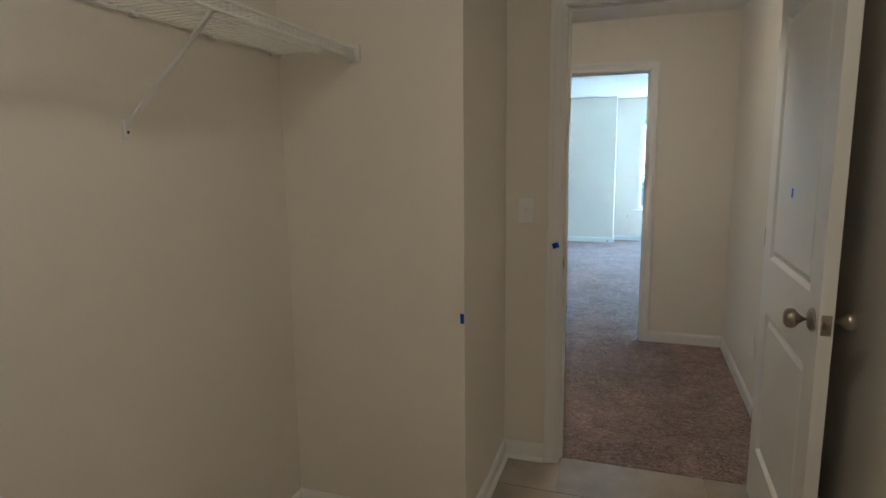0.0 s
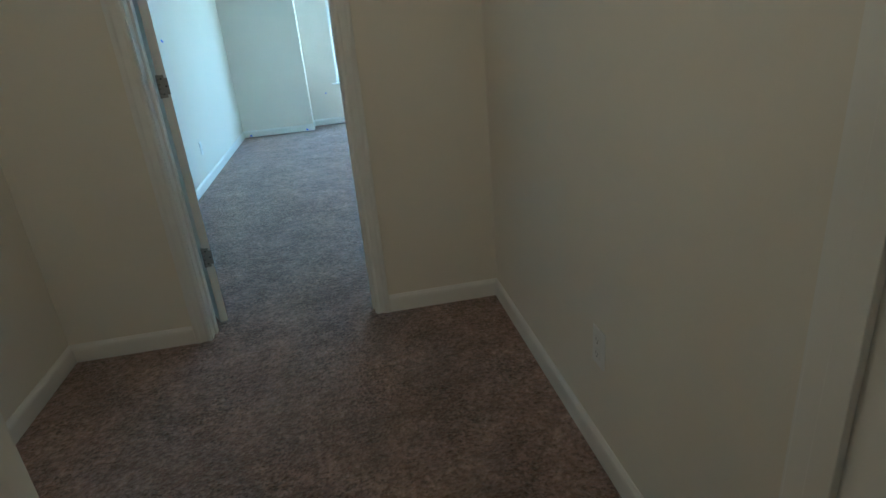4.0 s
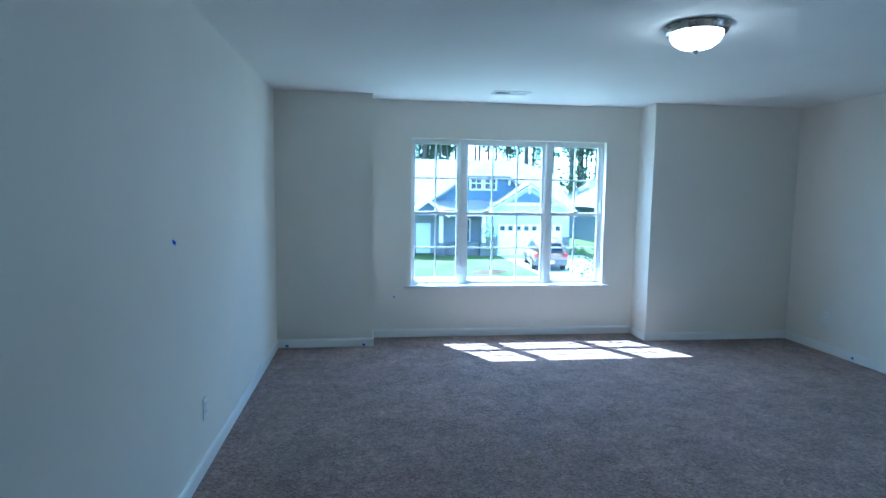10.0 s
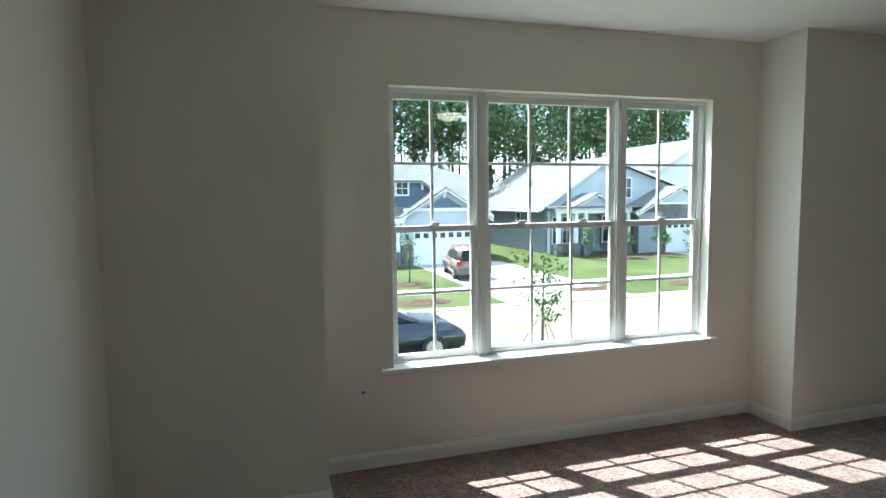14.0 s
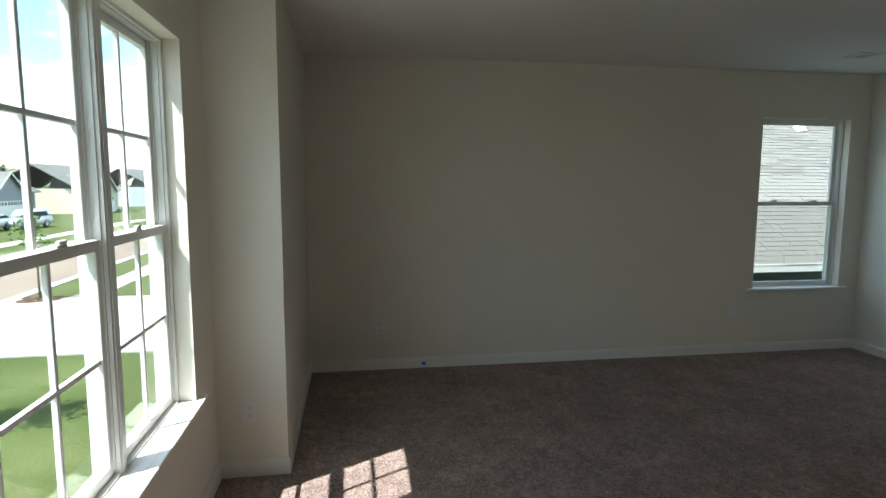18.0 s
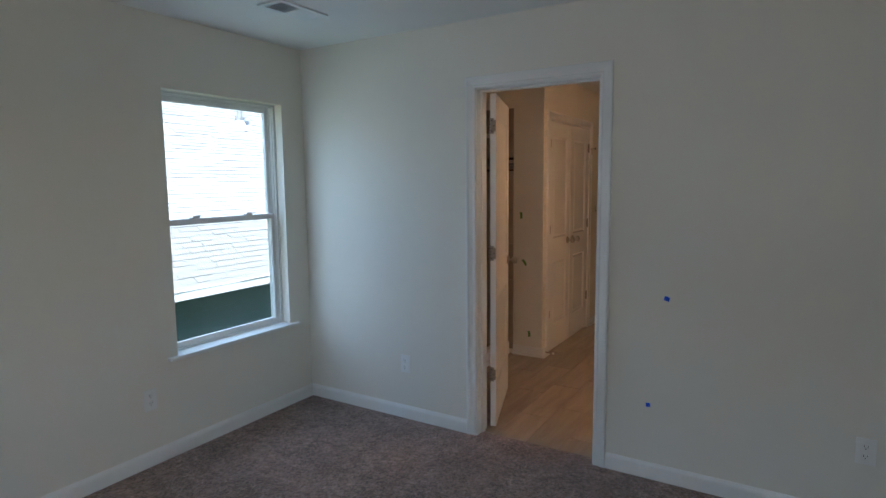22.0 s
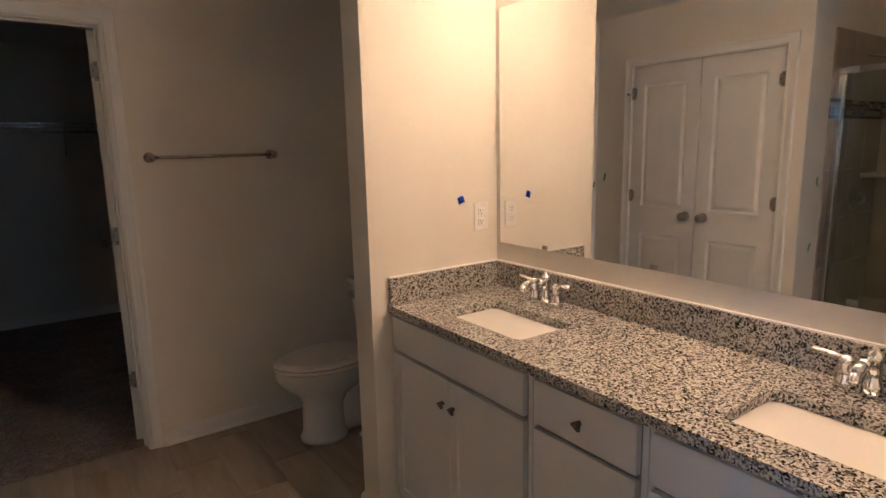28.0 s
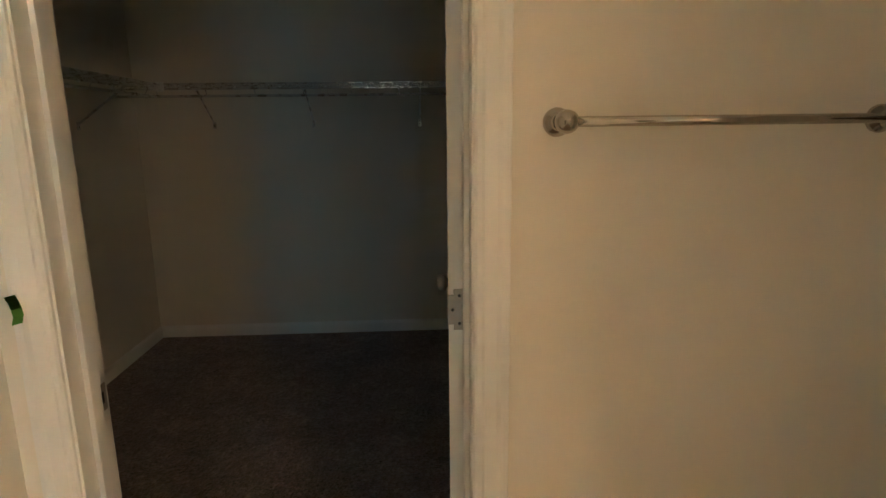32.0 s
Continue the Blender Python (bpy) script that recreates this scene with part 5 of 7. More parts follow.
laundry_floor = tagged(finish("floor_laundry", boxes((HALL_W, HALL_E, LAUNDRY_S, LAUNDRY_Y - 0.06, -0.25, -0.0065)), GROUT), "beige stone-look tile laundry floor", "floor", kind="structure")
row = 0
y = LAUNDRY_Y - 0.062
while y > LAUNDRY_S:
    d = min(0.305, y - LAUNDRY_S)
    x = 0.972 - 0.61 * 2 + (0.30 if row % 2 else 0.0)
    while x < HALL_E:
        a, b = max(x, HALL_W), min(x + 0.61, HALL_E)
        if b - a > 0.02 and d > 0.03:
            piece("tile", ("lau", round(b - a, 3), round(d, 3)), (G / 2, b - a - G / 2, G / 2, d - G / 2, -0.008, 0.0), STONE_TILE, laundry_floor, pose(a, y - d, random.uniform(-0.0005, 0)))
        x += 0.61
    y -= 0.305
    row += 1


def tiled_wall(name, m, w, label, z0=0.04, z1=2.13):
    """Stacked tiles with a mosaic band; local x along the wall, -y into the room."""
    root = tagged(finish(name, boxes((0, w, -0.004, 0, z0, z1)), GROUT), label, "tile wall", kind="structure")
    root.matrix_basis = m
    band = (1.60, 1.72)
    for lo, hi in ((z0, band[0]), (band[1], z1)):
        n = max(1, round((hi - lo) / 0.32))
        k = max(1, round(w / 0.33))
        for i in range(n):
            for j in range(k):
                tw, th = w / k, (hi - lo) / n
                piece("tile", (name, lo), (0.0015, tw - 0.0015, -0.012, -0.003, 0.0015, th - 0.0015), SHOWER_TILE, root, pose(j * tw, 0, lo + i * th))
    rows = 5
    for i in range(rows):
        x = -random.random() * 0.05
        while x < w:
            l = random.choice((0.05, 0.075, 0.1))
            a, b = max(0, x), min(w, x + l)
            if b - a > 0.008:
                bm = boxes((a + 0.001, b - 0.001, -0.012, -0.003, band[0] + i * 0.024 + 0.001, band[0] + (i + 1) * 0.024 - 0.001))
                ob = part("mosaic_piece", bm, random.choice(MOSAIC), root)
            x += l
    return root


tiled_wall("tile_wall_south", pose(SHOWER_X - 0.03, WING_Y, 0, 0, 0, 180) @ pose(-(EAST - SHOWER_X + 0.03), 0, 0), EAST - SHOWER_X + 0.03, "taupe tiled shower wall with a mosaic band")
tiled_wall("tile_wall_east", pose(EAST, -0.12, 0, 0, 0, -90), -0.12 - WING_Y, "taupe tiled shower wall with a mosaic band")
tiled_wall("tile_wall_north", pose(SHOWER_X - 0.03, -0.12, 0), EAST - SHOWER_X + 0.03, "taupe tiled shower wall with a mosaic band")


# ---- outdoors ----
GZ = -3.0
INDOORS = set(bpy.data.objects)


def ground_material(name, a, b_col, c, big, fine, relief, rough=0.95):
    m, t, b = nodes_of(name)
    n1, n2 = spot(t, big, 5), spot(t, fine, 3, 0.7)
    r = ramp(t, n1.outputs["Fac"], [(0.3, a), (0.5, b_col), (0.7, c)])
    f = ramp(t, n2.outputs["Fac"], [(0.3, (0.58, 0.58, 0.58)), (0.7, (1.4, 1.4, 1.4))])
    mix = t.nodes.new("ShaderNodeMix")
    mix.data_type, mix.blend_type = "RGBA", "MULTIPLY"
    mix.inputs["Factor"].default_value = 1.0
    t.links.new(r.outputs[0], mix.inputs["A"])
    t.links.new(f.outputs[0], mix.inputs["B"])
    t.links.new(mix.outputs["Result"], b.inputs["Base Color"])
    b.inputs["Roughness"].default_value = rough
    b.inputs["Specular IOR Level"].default_value = 0.2
    bump(t, b, n2.outputs["Fac"], 0.6, relief)
    return m


GRASS = ground_material("lawn", (0.054, 0.074, 0.018), (0.077, 0.098, 0.028), (0.112, 0.126, 0.046), 0.5, 16, 0.04)
ASPHALT = ground_material("road_asphalt", (0.185, 0.140, 0.112), (0.23, 0.176, 0.142), (0.275, 0.212, 0.172), 0.3, 60, 0.004)
CONCRETE = ground_material("concrete", (0.40, 0.37, 0.33), (0.47, 0.44, 0.40), (0.53, 0.50, 0.46), 0.6, 50, 0.003)
MULCH = ground_material("mulch", (0.055, 0.032, 0.024), (0.10, 0.058, 0.042), (0.16, 0.098, 0.072), 4, 22, 0.06)
BARK = ground_material("bark", (0.05, 0.04, 0.032), (0.10, 0.08, 0.065), (0.15, 0.12, 0.10), 3, 30, 0.02)


def island_material(name, colors, rough=0.8, translucent=False):
    m, t, b = nodes_of(name)
    geo = t.nodes.new("ShaderNodeNewGeometry")
    n = len(colors)
    r = ramp(t, geo.outputs["Random Per Island"], [(k / max(1, n - 1), c) for k, c in enumerate(colors)])
    t.links.new(r.outputs[0], b.inputs["Base Color"])
    b.inputs["Roughness"].default_value = rough
    b.inputs["Specular IOR Level"].default_value = 0.25
    return m


LEAVES = island_material("broad_leaves", [(0.035, 0.075, 0.012), (0.07, 0.13, 0.025), (0.12, 0.19, 0.04)], 0.6)
PINE = island_material("pine_needles", [(0.024, 0.052, 0.016), (0.045, 0.085, 0.026), (0.075, 0.125, 0.04), (0.12, 0.17, 0.05)], 0.7)
SHINGLE = island_material("roof_shingles", [(0.135, 0.128, 0.12), (0.165, 0.156, 0.147), (0.205, 0.193, 0.18)], 0.9)
ROOF_GREY = ground_material("grey_roof", (0.155, 0.150, 0.146), (0.19, 0.184, 0.178), (0.23, 0.222, 0.213), 1.0, 12, 0.01)


def siding_material(name, color, pitch=0.16):
    """Lap siding whose boards show as relief."""
    m, t, b = nodes_of(name)
    n = spot(t, 1.2)
    r = ramp(t, n.outputs["Fac"], [(0.3, scaled(color, 0.94)), (0.7, scaled(color, 1.06))])
    t.links.new(r.outputs[0], b.inputs["Base Color"])
    co = t.nodes.new("ShaderNodeTexCoord")
    sep = t.nodes.new("ShaderNodeSeparateXYZ")
    t.links.new(co.outputs["Object"], sep.inputs[0])
    div = t.nodes.new("ShaderNodeMath")
    div.operation = "DIVIDE"
    div.inputs[1].default_value = pitch
    t.links.new(sep.outputs["Z"], div.inputs[0])
    fr = t.nodes.new("ShaderNodeMath")
    fr.operation = "FRACT"
    t.links.new(div.outputs[0], fr.inputs[0])
    bump(t, b, fr.outputs[0], 1.0, -0.02)
    b.inputs["Roughness"].default_value = 0.7
    return m


SIDING_BLUE = siding_material("slate_blue_siding", (0.10, 0.135, 0.19))
SIDING_GREY = siding_material("grey_siding", (0.27, 0.29, 0.32))
SIDING_LIGHT = siding_material("pale_grey_siding", (0.46, 0.49, 0.54))
SIDING_TAN = siding_material("cream_siding", (0.62, 0.56, 0.44))
SIDING_WHITE = siding_material("white_siding", (0.74, 0.73, 0.70))
SIDING_GREEN = siding_material("dark_teal_siding", (0.035, 0.07, 0.075), 0.18)
BROWN_SHAKE = ground_material("brown_shake", (0.20, 0.13, 0.09), (0.27, 0.18, 0.125), (0.33, 0.23, 0.165), 2, 14, 0.02)
DARK_STONE = ground_material("dark_stone", (0.08, 0.08, 0.085), (0.14, 0.135, 0.135), (0.22, 0.21, 0.20), 3, 9, 0.04)
OUT_WHITE = plain("outdoor_white_trim", (0.78, 0.78, 0.77), 0.5, 0, 0.03, 1, 40, 0.0)
LAMP_BLACK = plain("black_iron", (0.015, 0.015, 0.016), 0.5, 0.2, 0.1, 5, 60, 0.0)
DARK_GLASS = plain("dark_window_glass", (0.035, 0.045, 0.055), 0.06, 0, 0.2, 0.8, 40, 0.0)

# Ground sheet, road, kerbs, pavements and drives
bm = bmesh.new()
bmesh.ops.create_grid(bm, x_segments=40, y_segments=40, size=700, matrix=pose(60, 300, GZ))
structure("ground", bm, GRASS, "mown green lawn", "lawn")
structure("road", boxes((-200, 300, 16.55, 22.45, GZ - 0.3, GZ + 0.012)), ASPHALT, "grey-brown asphalt street", "road")
for y0, y1 in ((16.1, 16.55), (22.45, 22.9)):
    bm = bmesh.new()
    for k in range(-20, 60):
        box(bm, k * 3.0 + 0.01, k * 3.0 + 2.99, y0, y1, GZ - 0.2, GZ + (0.05 if y0 < 20 else 0.05), bevel=0.02)
    structure("kerb", bm, CONCRETE, "rolled concrete kerb along the street", "kerb")


def slabs(name, x0, x1, y0, y1, nx, ny, z, label, category):
    bm = bmesh.new()
    for i in range(nx):
        for j in range(ny):
            box(bm, x0 + (x1 - x0) * i / nx + 0.008, x0 + (x1 - x0) * (i + 1) / nx - 0.008, y0 + (y1 - y0) * j / ny + 0.008, y0 + (y1 - y0) * (j + 1) / ny - 0.008, GZ - 0.1, GZ + z)
    return structure(name, bm, CONCRETE, label, category)


slabs("pavement", -30, 60, 13.45, 14.5, 70, 1, 0.03, "pale concrete pavement beside the lawn", "pavement")
slabs("pavement", -30, 70, 26.2, 27.6, 80, 1, 0.03, "pale concrete pavement across the street", "pavement")
slabs("driveway", 10.0, 15.8, 22.9, 37.2, 2, 5, 0.04, "pale concrete driveway across the street", "driveway")
slabs("driveway", 29.6, 36.2, 22.9, 37.9, 2, 5, 0.04, "pale concrete driveway across the street", "driveway")
slabs("driveway", 15.9, 23.5, 8.5, 16.1, 3, 3, 0.04, "pale concrete driveway next door", "driveway")
slabs("driveway", -6.5, -1.0, 22.9, 37.0, 2, 5, 0.04, "pale concrete driveway across the street", "driveway")


def mulch_bed(x, y, r, seed):
    rng = random.Random(seed)
    bm = bmesh.new()
    n, rings = 28, []
    edge = [1 + 0.22 * math.sin(2 * 6.2832 * k / n + seed) + 0.12 * rng.uniform(-1, 1) for k in range(n)]
    for u, z in ((1.0, 0.005), (0.82, 0.05), (0.6, 0.08), (0.35, 0.11)):
        rings.append([bm.verts.new((x + r * u * edge[k] * math.cos(6.2832 * k / n), y + 0.75 * r * u * edge[k] * math.sin(6.2832 * k / n), GZ + z + (0.03 * rng.uniform(-1, 1) if u < 1 else 0))) for k in range(n)])
    mid = bm.verts.new((x, y, GZ + 0.12))
    for lo, hi in zip(rings, rings[1:]):
        for k in range(n):
            bm.faces.new((lo[k], lo[(k + 1) % n], hi[(k + 1) % n], hi[k]))
    for k in range(n):
        bm.faces.new((rings[-1][k], rings[-1][(k + 1) % n], mid))
    return tagged(finish("mulch_bed", bm, MULCH), "brown mulch ring round a young tree", "mulch", kind="stuff")


def leaf_cloud(rng, count, place, size, flat=0.5):
    """Small leaf quads at places that the callback gives."""
    verts, faces = [], []
    for _ in range(count):
        p = place(rng)
        n = Vector((rng.gauss(0, 1), rng.gauss(0, 1), rng.gauss(0, 1) + flat)).normalized()
        u = n.orthogonal().normalized()
        u.rotate(Matrix.Rotation(rng.uniform(0, 6.28), 3, n))
        v = n.cross(u)
        s = size * rng.uniform(0.6, 1.3)
        k = len(verts)
        for a, b in ((-1, 0), (0, -0.45), (1, 0), (0, 0.45)):
            verts.append(p + u * a * s + v * b * s)
        faces.append((k, k + 1, k + 2, k + 3))
    return verts, faces


def mesh_part(name, verts, faces, mat, parent, label="", kind=""):
    me = bpy.data.meshes.new(name)
    me.from_pydata([tuple(v) for v in verts], [], faces)
    me.materials.append(mat)
    ob = new(name, me)
    ob.parent = parent
    return tagged(ob, label, kind=kind)


def young_tree(x, y, h, crown_r, seed, label, count=900, leaf=0.075, conic=False, staked=False):
    rng = random.Random(seed)
    root = tagged(empty("young_tree", pose(x, y, GZ)), label, "tree", group="young street trees")
    part("trunk", tube(bmesh.new(), (0, 0, 0), (0.04, 0.02, h * 0.88), 0.045, 8, 0.012), BARK, root)
    tips = []
    for k in range(16):
        z = h * rng.uniform(0.36, 0.9)
        a = rng.uniform(0, 6.28)
        reach = crown_r * ((1.05 - (z / h - 0.3) / 0.75) if conic else math.sqrt(max(0.08, 1 - ((z / h - 0.66) / 0.36) ** 2))) * rng.uniform(0.6, 1.0)
        tip = Vector((math.cos(a) * reach, math.sin(a) * reach, z + reach * (0.15 if conic else 0.5)))
        part("limb", tube(bmesh.new(), (0.02, 0.01, z), tip, 0.014, 6, 0.004), BARK, root)
        tips.append((Vector((0.02, 0.01, z)), tip))

    def place(r):
        a, b = r.choice(tips)
        u = r.uniform(0.25, 1.08)
        return a.lerp(b, u) + Vector((r.gauss(0, 1), r.gauss(0, 1), r.gauss(0, 0.8))) * crown_r * 0.17

    mesh_part("crown", *leaf_cloud(rng, count, place, leaf), LEAVES, root, "loose green leaves")
    if staked:
        for a in (0.4, 2.5, 4.6):
            part("stake_wire", tube(bmesh.new(), (math.cos(a) * 0.8, math.sin(a) * 0.8, 0.0), (0.02, 0.01, h * 0.42), 0.008, 6), BARK, root)
    return root


young_tree(7.55, 15.4, 3.0, 0.75, 3, "slender young tree with sparse leaves and guy wires", 420, 0.07, staked=True)
young_tree(11.1, 11.8, 3.5, 0.85, 5, "young leafy tree with guy wires on the lawn", 1500, 0.08, staked=True)
young_tree(23.2, 15.3, 3.2, 0.7, 8, "young street tree with green leaves", 500, 0.08)
young_tree(24.3, 35.6, 2.6, 0.8, 11, "young conical tree before a house", 700, 0.09, True)
young_tree(27.4, 35.8, 2.7, 0.8, 12, "young conical tree before a house", 700, 0.09, True)
young_tree(21.8, 36.2, 2.4, 0.6, 13, "young conical tree before a house", 500, 0.09, True)
young_tree(7.6, 29.4, 2.6, 0.7, 14, "sparse young tree on a mulch ring", 160, 0.07)
young_tree(38.6, 34.4, 2.8, 0.8, 15, "young leafy tree across the street", 600, 0.1)
young_tree(45.5, 36.5, 3.0, 0.9, 16, "young leafy tree across the street", 600, 0.11)
young_tree(20.5, 24.6, 2.6, 0.6, 17, "young street tree across the street", 350, 0.08)
for i, (mx, my, mr) in enumerate(((7.55, 15.4, 0.95), (11.1, 11.8, 0.75), (23.2, 15.3, 0.9), (14.9, 15.5, 0.8), (7.6, 29.4, 1.0), (6.9, 24.4, 1.1), (14.9, 24.8, 1.1), (20.5, 24.6, 1.1), (24.8, 36.6, 2.2), (28.2, 36.9, 1.6))):
    mulch_bed(mx, my, mr, 40 + i)


def far_woods():
    """A belt of tall pines and undergrowth as one mass."""
    rng = random.Random(21)
    leaf_v, leaf_f, wood_v, wood_f = [], [], [], []

    def trunk(x, y, z0, z1, r0, r1):
        k = len(wood_v)
        for z, r in ((z0, r0), (z1, r1)):
            for j in range(5):
                a = j * 1.2566
                wood_v.append((x + r * math.cos(a), y + r * math.sin(a), z))
        for j in range(5):
            wood_f.append((k + j, k + (j + 1) % 5, k + 5 + (j + 1) % 5, k + 5 + j))

    def puff(cx, cy, cz, rx, rz, count, size):
        def place(r):
            while True:
                p = Vector((r.uniform(-1, 1), r.uniform(-1, 1), r.uniform(-1, 1)))
                if p.length < 1:
                    return Vector((cx + p.x * rx, cy + p.y * rx, cz + p.z * rz))
        v, f = leaf_cloud(rng, count, place, size)
        k = len(leaf_v)
        leaf_v.extend(v)
        leaf_f.extend(tuple(i + k for i in q) for q in f)

    spots = []
    for _ in range(150):
        x = rng.uniform(-25, 62)
        spots.append((x, rng.uniform(58, 78) + max(0, x - 35) * 0.3))
    for _ in range(26):
        spots.append((rng.uniform(60, 150), rng.uniform(75, 110)))
    for _ in range(16):
        spots.append((rng.uniform(62, 92), rng.uniform(68, 80)))
    for _ in range(22):
        spots.append((rng.uniform(24, 60), rng.uniform(-26, -14)))
    for x, y in spots:
        h = rng.uniform(15, 19.5) if x < 40 else rng.uniform(17.5, 22)
        if x > 92 or y > 84:
            h = rng.uniform(7, 11)
        if y < 0:
            h = rng.uniform(9, 12)
        trunk(x, y, GZ, GZ + h, 0.22, 0.05)
        lo = rng.uniform(0.46, 0.64)
        for k in range(13):
            u = lo + (1 - lo) * k / 12
            w = k / 12
            reach = 0.9 + 2.7 * math.sqrt(max(0.0, 1 - (1.55 * w - 0.55) ** 2))
            a = rng.uniform(0, 6.28)
            d = rng.uniform(0.1, 0.85) * reach
            puff(x + d * math.cos(a), y + d * math.sin(a), GZ + h * u, reach * 0.48, 0.75, 66, 0.235)
        if rng.random() < 0.75:
            puff(x + rng.uniform(-3, 3), y - rng.uniform(0, 4), GZ + rng.uniform(2, 5.5), 2.8, 3.0, 130, 0.30)
    for _ in range(60):
        puff(rng.uniform(-25, 60), rng.uniform(56, 62), GZ + rng.uniform(1, 4), 2.6, 2.2, 70, 0.3)
    root = tagged(empty("woods", pose(0, 0, 0)), "tall pine wood behind the houses", "woods", kind="stuff")
    mesh_part("foliage", leaf_v, leaf_f, PINE, root, kind="stuff")
    mesh_part("trunks", wood_v, wood_f, BARK, root, kind="stuff")


far_woods()


# ---- houses ----
def gable_prism(x0, x1, y0, y1, z0, z1, along="y", over=0.35, thick=0.14):
    """Two roof slopes with thickness; the ridge runs along the given axis."""
    bm = bmesh.new()
    if along == "y":
        mid = (x0 + x1) / 2
        k = (z1 - z0) / (mid - x0)
        prof = [(x0 - over, z0 - over * k), (mid, z1), (x1 + over, z0 - over * k), (x1 + over, z0 - over * k + thick), (mid, z1 + thick), (x0 - over, z0 - over * k + thick)]
        ends = [[bm.verts.new((u, y, z)) for u, z in prof] for y in (y0 - over, y1 + over)]
    else:
        mid = (y0 + y1) / 2
        k = (z1 - z0) / (mid - y0)
        prof = [(y0 - over, z0 - over * k), (mid, z1), (y1 + over, z0 - over * k), (y1 + over, z0 - over * k + thick), (mid, z1 + thick), (y0 - over, z0 - over * k + thick)]
        ends = [[bm.verts.new((x, u, z)) for u, z in prof] for x in (x0 - over, x1 + over)]
    a, b = ends
    for i in range(6):
        j = (i + 1) % 6
        bm.faces.new((a[i], a[j], b[j], b[i]))
    for e in ends:
        bm.faces.new((e[0], e[1], e[4], e[5]))
        bm.faces.new((e[1], e[2], e[3], e[4]))
    return bm


def gable_wall(bm, x0, x1, y0, y1, z0, ze, zr):
    """A body with a gable at both ends of y."""
    mid = (x0 + x1) / 2
    prof = [(x0, z0), (x1, z0), (x1, ze), (mid, zr), (x0, ze)]
    a, b = ([bm.verts.new((x, y, z)) for x, z in prof] for y in (y0, y1))
    for i in range(5):
        j = (i + 1) % 5
        bm.faces.new((a[i], a[j], b[j], b[i]))
    bm.faces.new(a), bm.faces.new(b)
    return bm


def rake_trim(x0, x1, y, z0, z1, over=0.35, w=0.22):
    """White boards that follow a gable's slopes and its eave."""
    bm = bmesh.new()
    mid = (x0 + x1) / 2
    k = (z1 - z0) / (mid - x0)
    for s, xe in ((-1, x0 - over), (1, x1 + over)):
        zlow = z0 - over * k
        ring = []
        for yy in (y - 0.05, y):
            ring.append([bm.verts.new(p) for p in ((xe, yy, zlow + 0.14), (mid, yy, z1 + 0.14), (mid, yy, z1 + 0.14 - w), (xe, yy, zlow + 0.14 - w))])
        a, b = ring
        for i in range(4):
            j = (i + 1) % 4
            bm.faces.new((a[i], a[j], b[j], b[i]))
        bm.faces.new(a), bm.faces.new(b)
    return bm


def far_window(root, x, y, z, w, h, cols=2, rows=2, axis="x"):
    """A window on a facade: frame, sill, panes behind bars."""
    m = pose(x, y, z) if axis == "x" else pose(x, y, z, 0, 0, -90)

    def put(name, bm, mat, parent):
        bm.transform(m)
        return part(name, bm, mat, parent)

    win = put("window", boxes((-w / 2 - 0.1, w / 2 + 0.1, -0.06, 0.0, h, h + 0.12), (-w / 2 - 0.1, w / 2 + 0.1, -0.08, 0.0, -0.1, 0), (-w / 2 - 0.1, -w / 2, -0.06, 0, 0, h), (w / 2, w / 2 + 0.1, -0.06, 0, 0, h)), OUT_WHITE, root)
    put("pane", boxes((-w / 2, w / 2, -0.02, 0.0, 0, h)), DARK_GLASS, win)
    bars = [(-w / 2 + w * k / cols - 0.02, -w / 2 + w * k / cols + 0.02, -0.04, -0.02, 0, h) for k in range(1, cols)]
    bars += [(-w / 2, w / 2, -0.041, -0.021, h * k / rows - 0.025, h * k / rows + 0.025) for k in range(1, rows)]
    put("glazing_bars", boxes(*bars), OUT_WHITE, win)
    return win


def garage_door(root, x0, x1, y, z0, h):
    d = part("garage_door", boxes((x0, x1, y - 0.03, y, z0, z0 + h)), OUT_WHITE, root, "white sectional garage door")
    for k in range(4):
        part("door_section", boxes((x0 + 0.02, x1 - 0.02, y - 0.05, y - 0.03, z0 + h * k / 4 + 0.012, z0 + h * (k + 1) / 4 - 0.012), bevel=0.01), OUT_WHITE, d)
    n = 8
    for k in range(n):
        a = x0 + (x1 - x0) * (k + 0.2) / n
        b = x0 + (x1 - x0) * (k + 0.8) / n
        part("door_pane", boxes((a, b, y - 0.056, y - 0.05, z0 + h * 0.80, z0 + h * 0.95)), DARK_GLASS, d)
    return d


def column(root, x, y, z0, z1):
    c = part("porch_column", boxes((x - 0.13, x + 0.13, y - 0.13, y + 0.13, z0 + 0.9, z1), bevel=0.02), OUT_WHITE, root)
    part("column_base", boxes((x - 0.25, x + 0.25, y - 0.25, y + 0.25, z0, z0 + 0.9)), DARK_STONE, c)


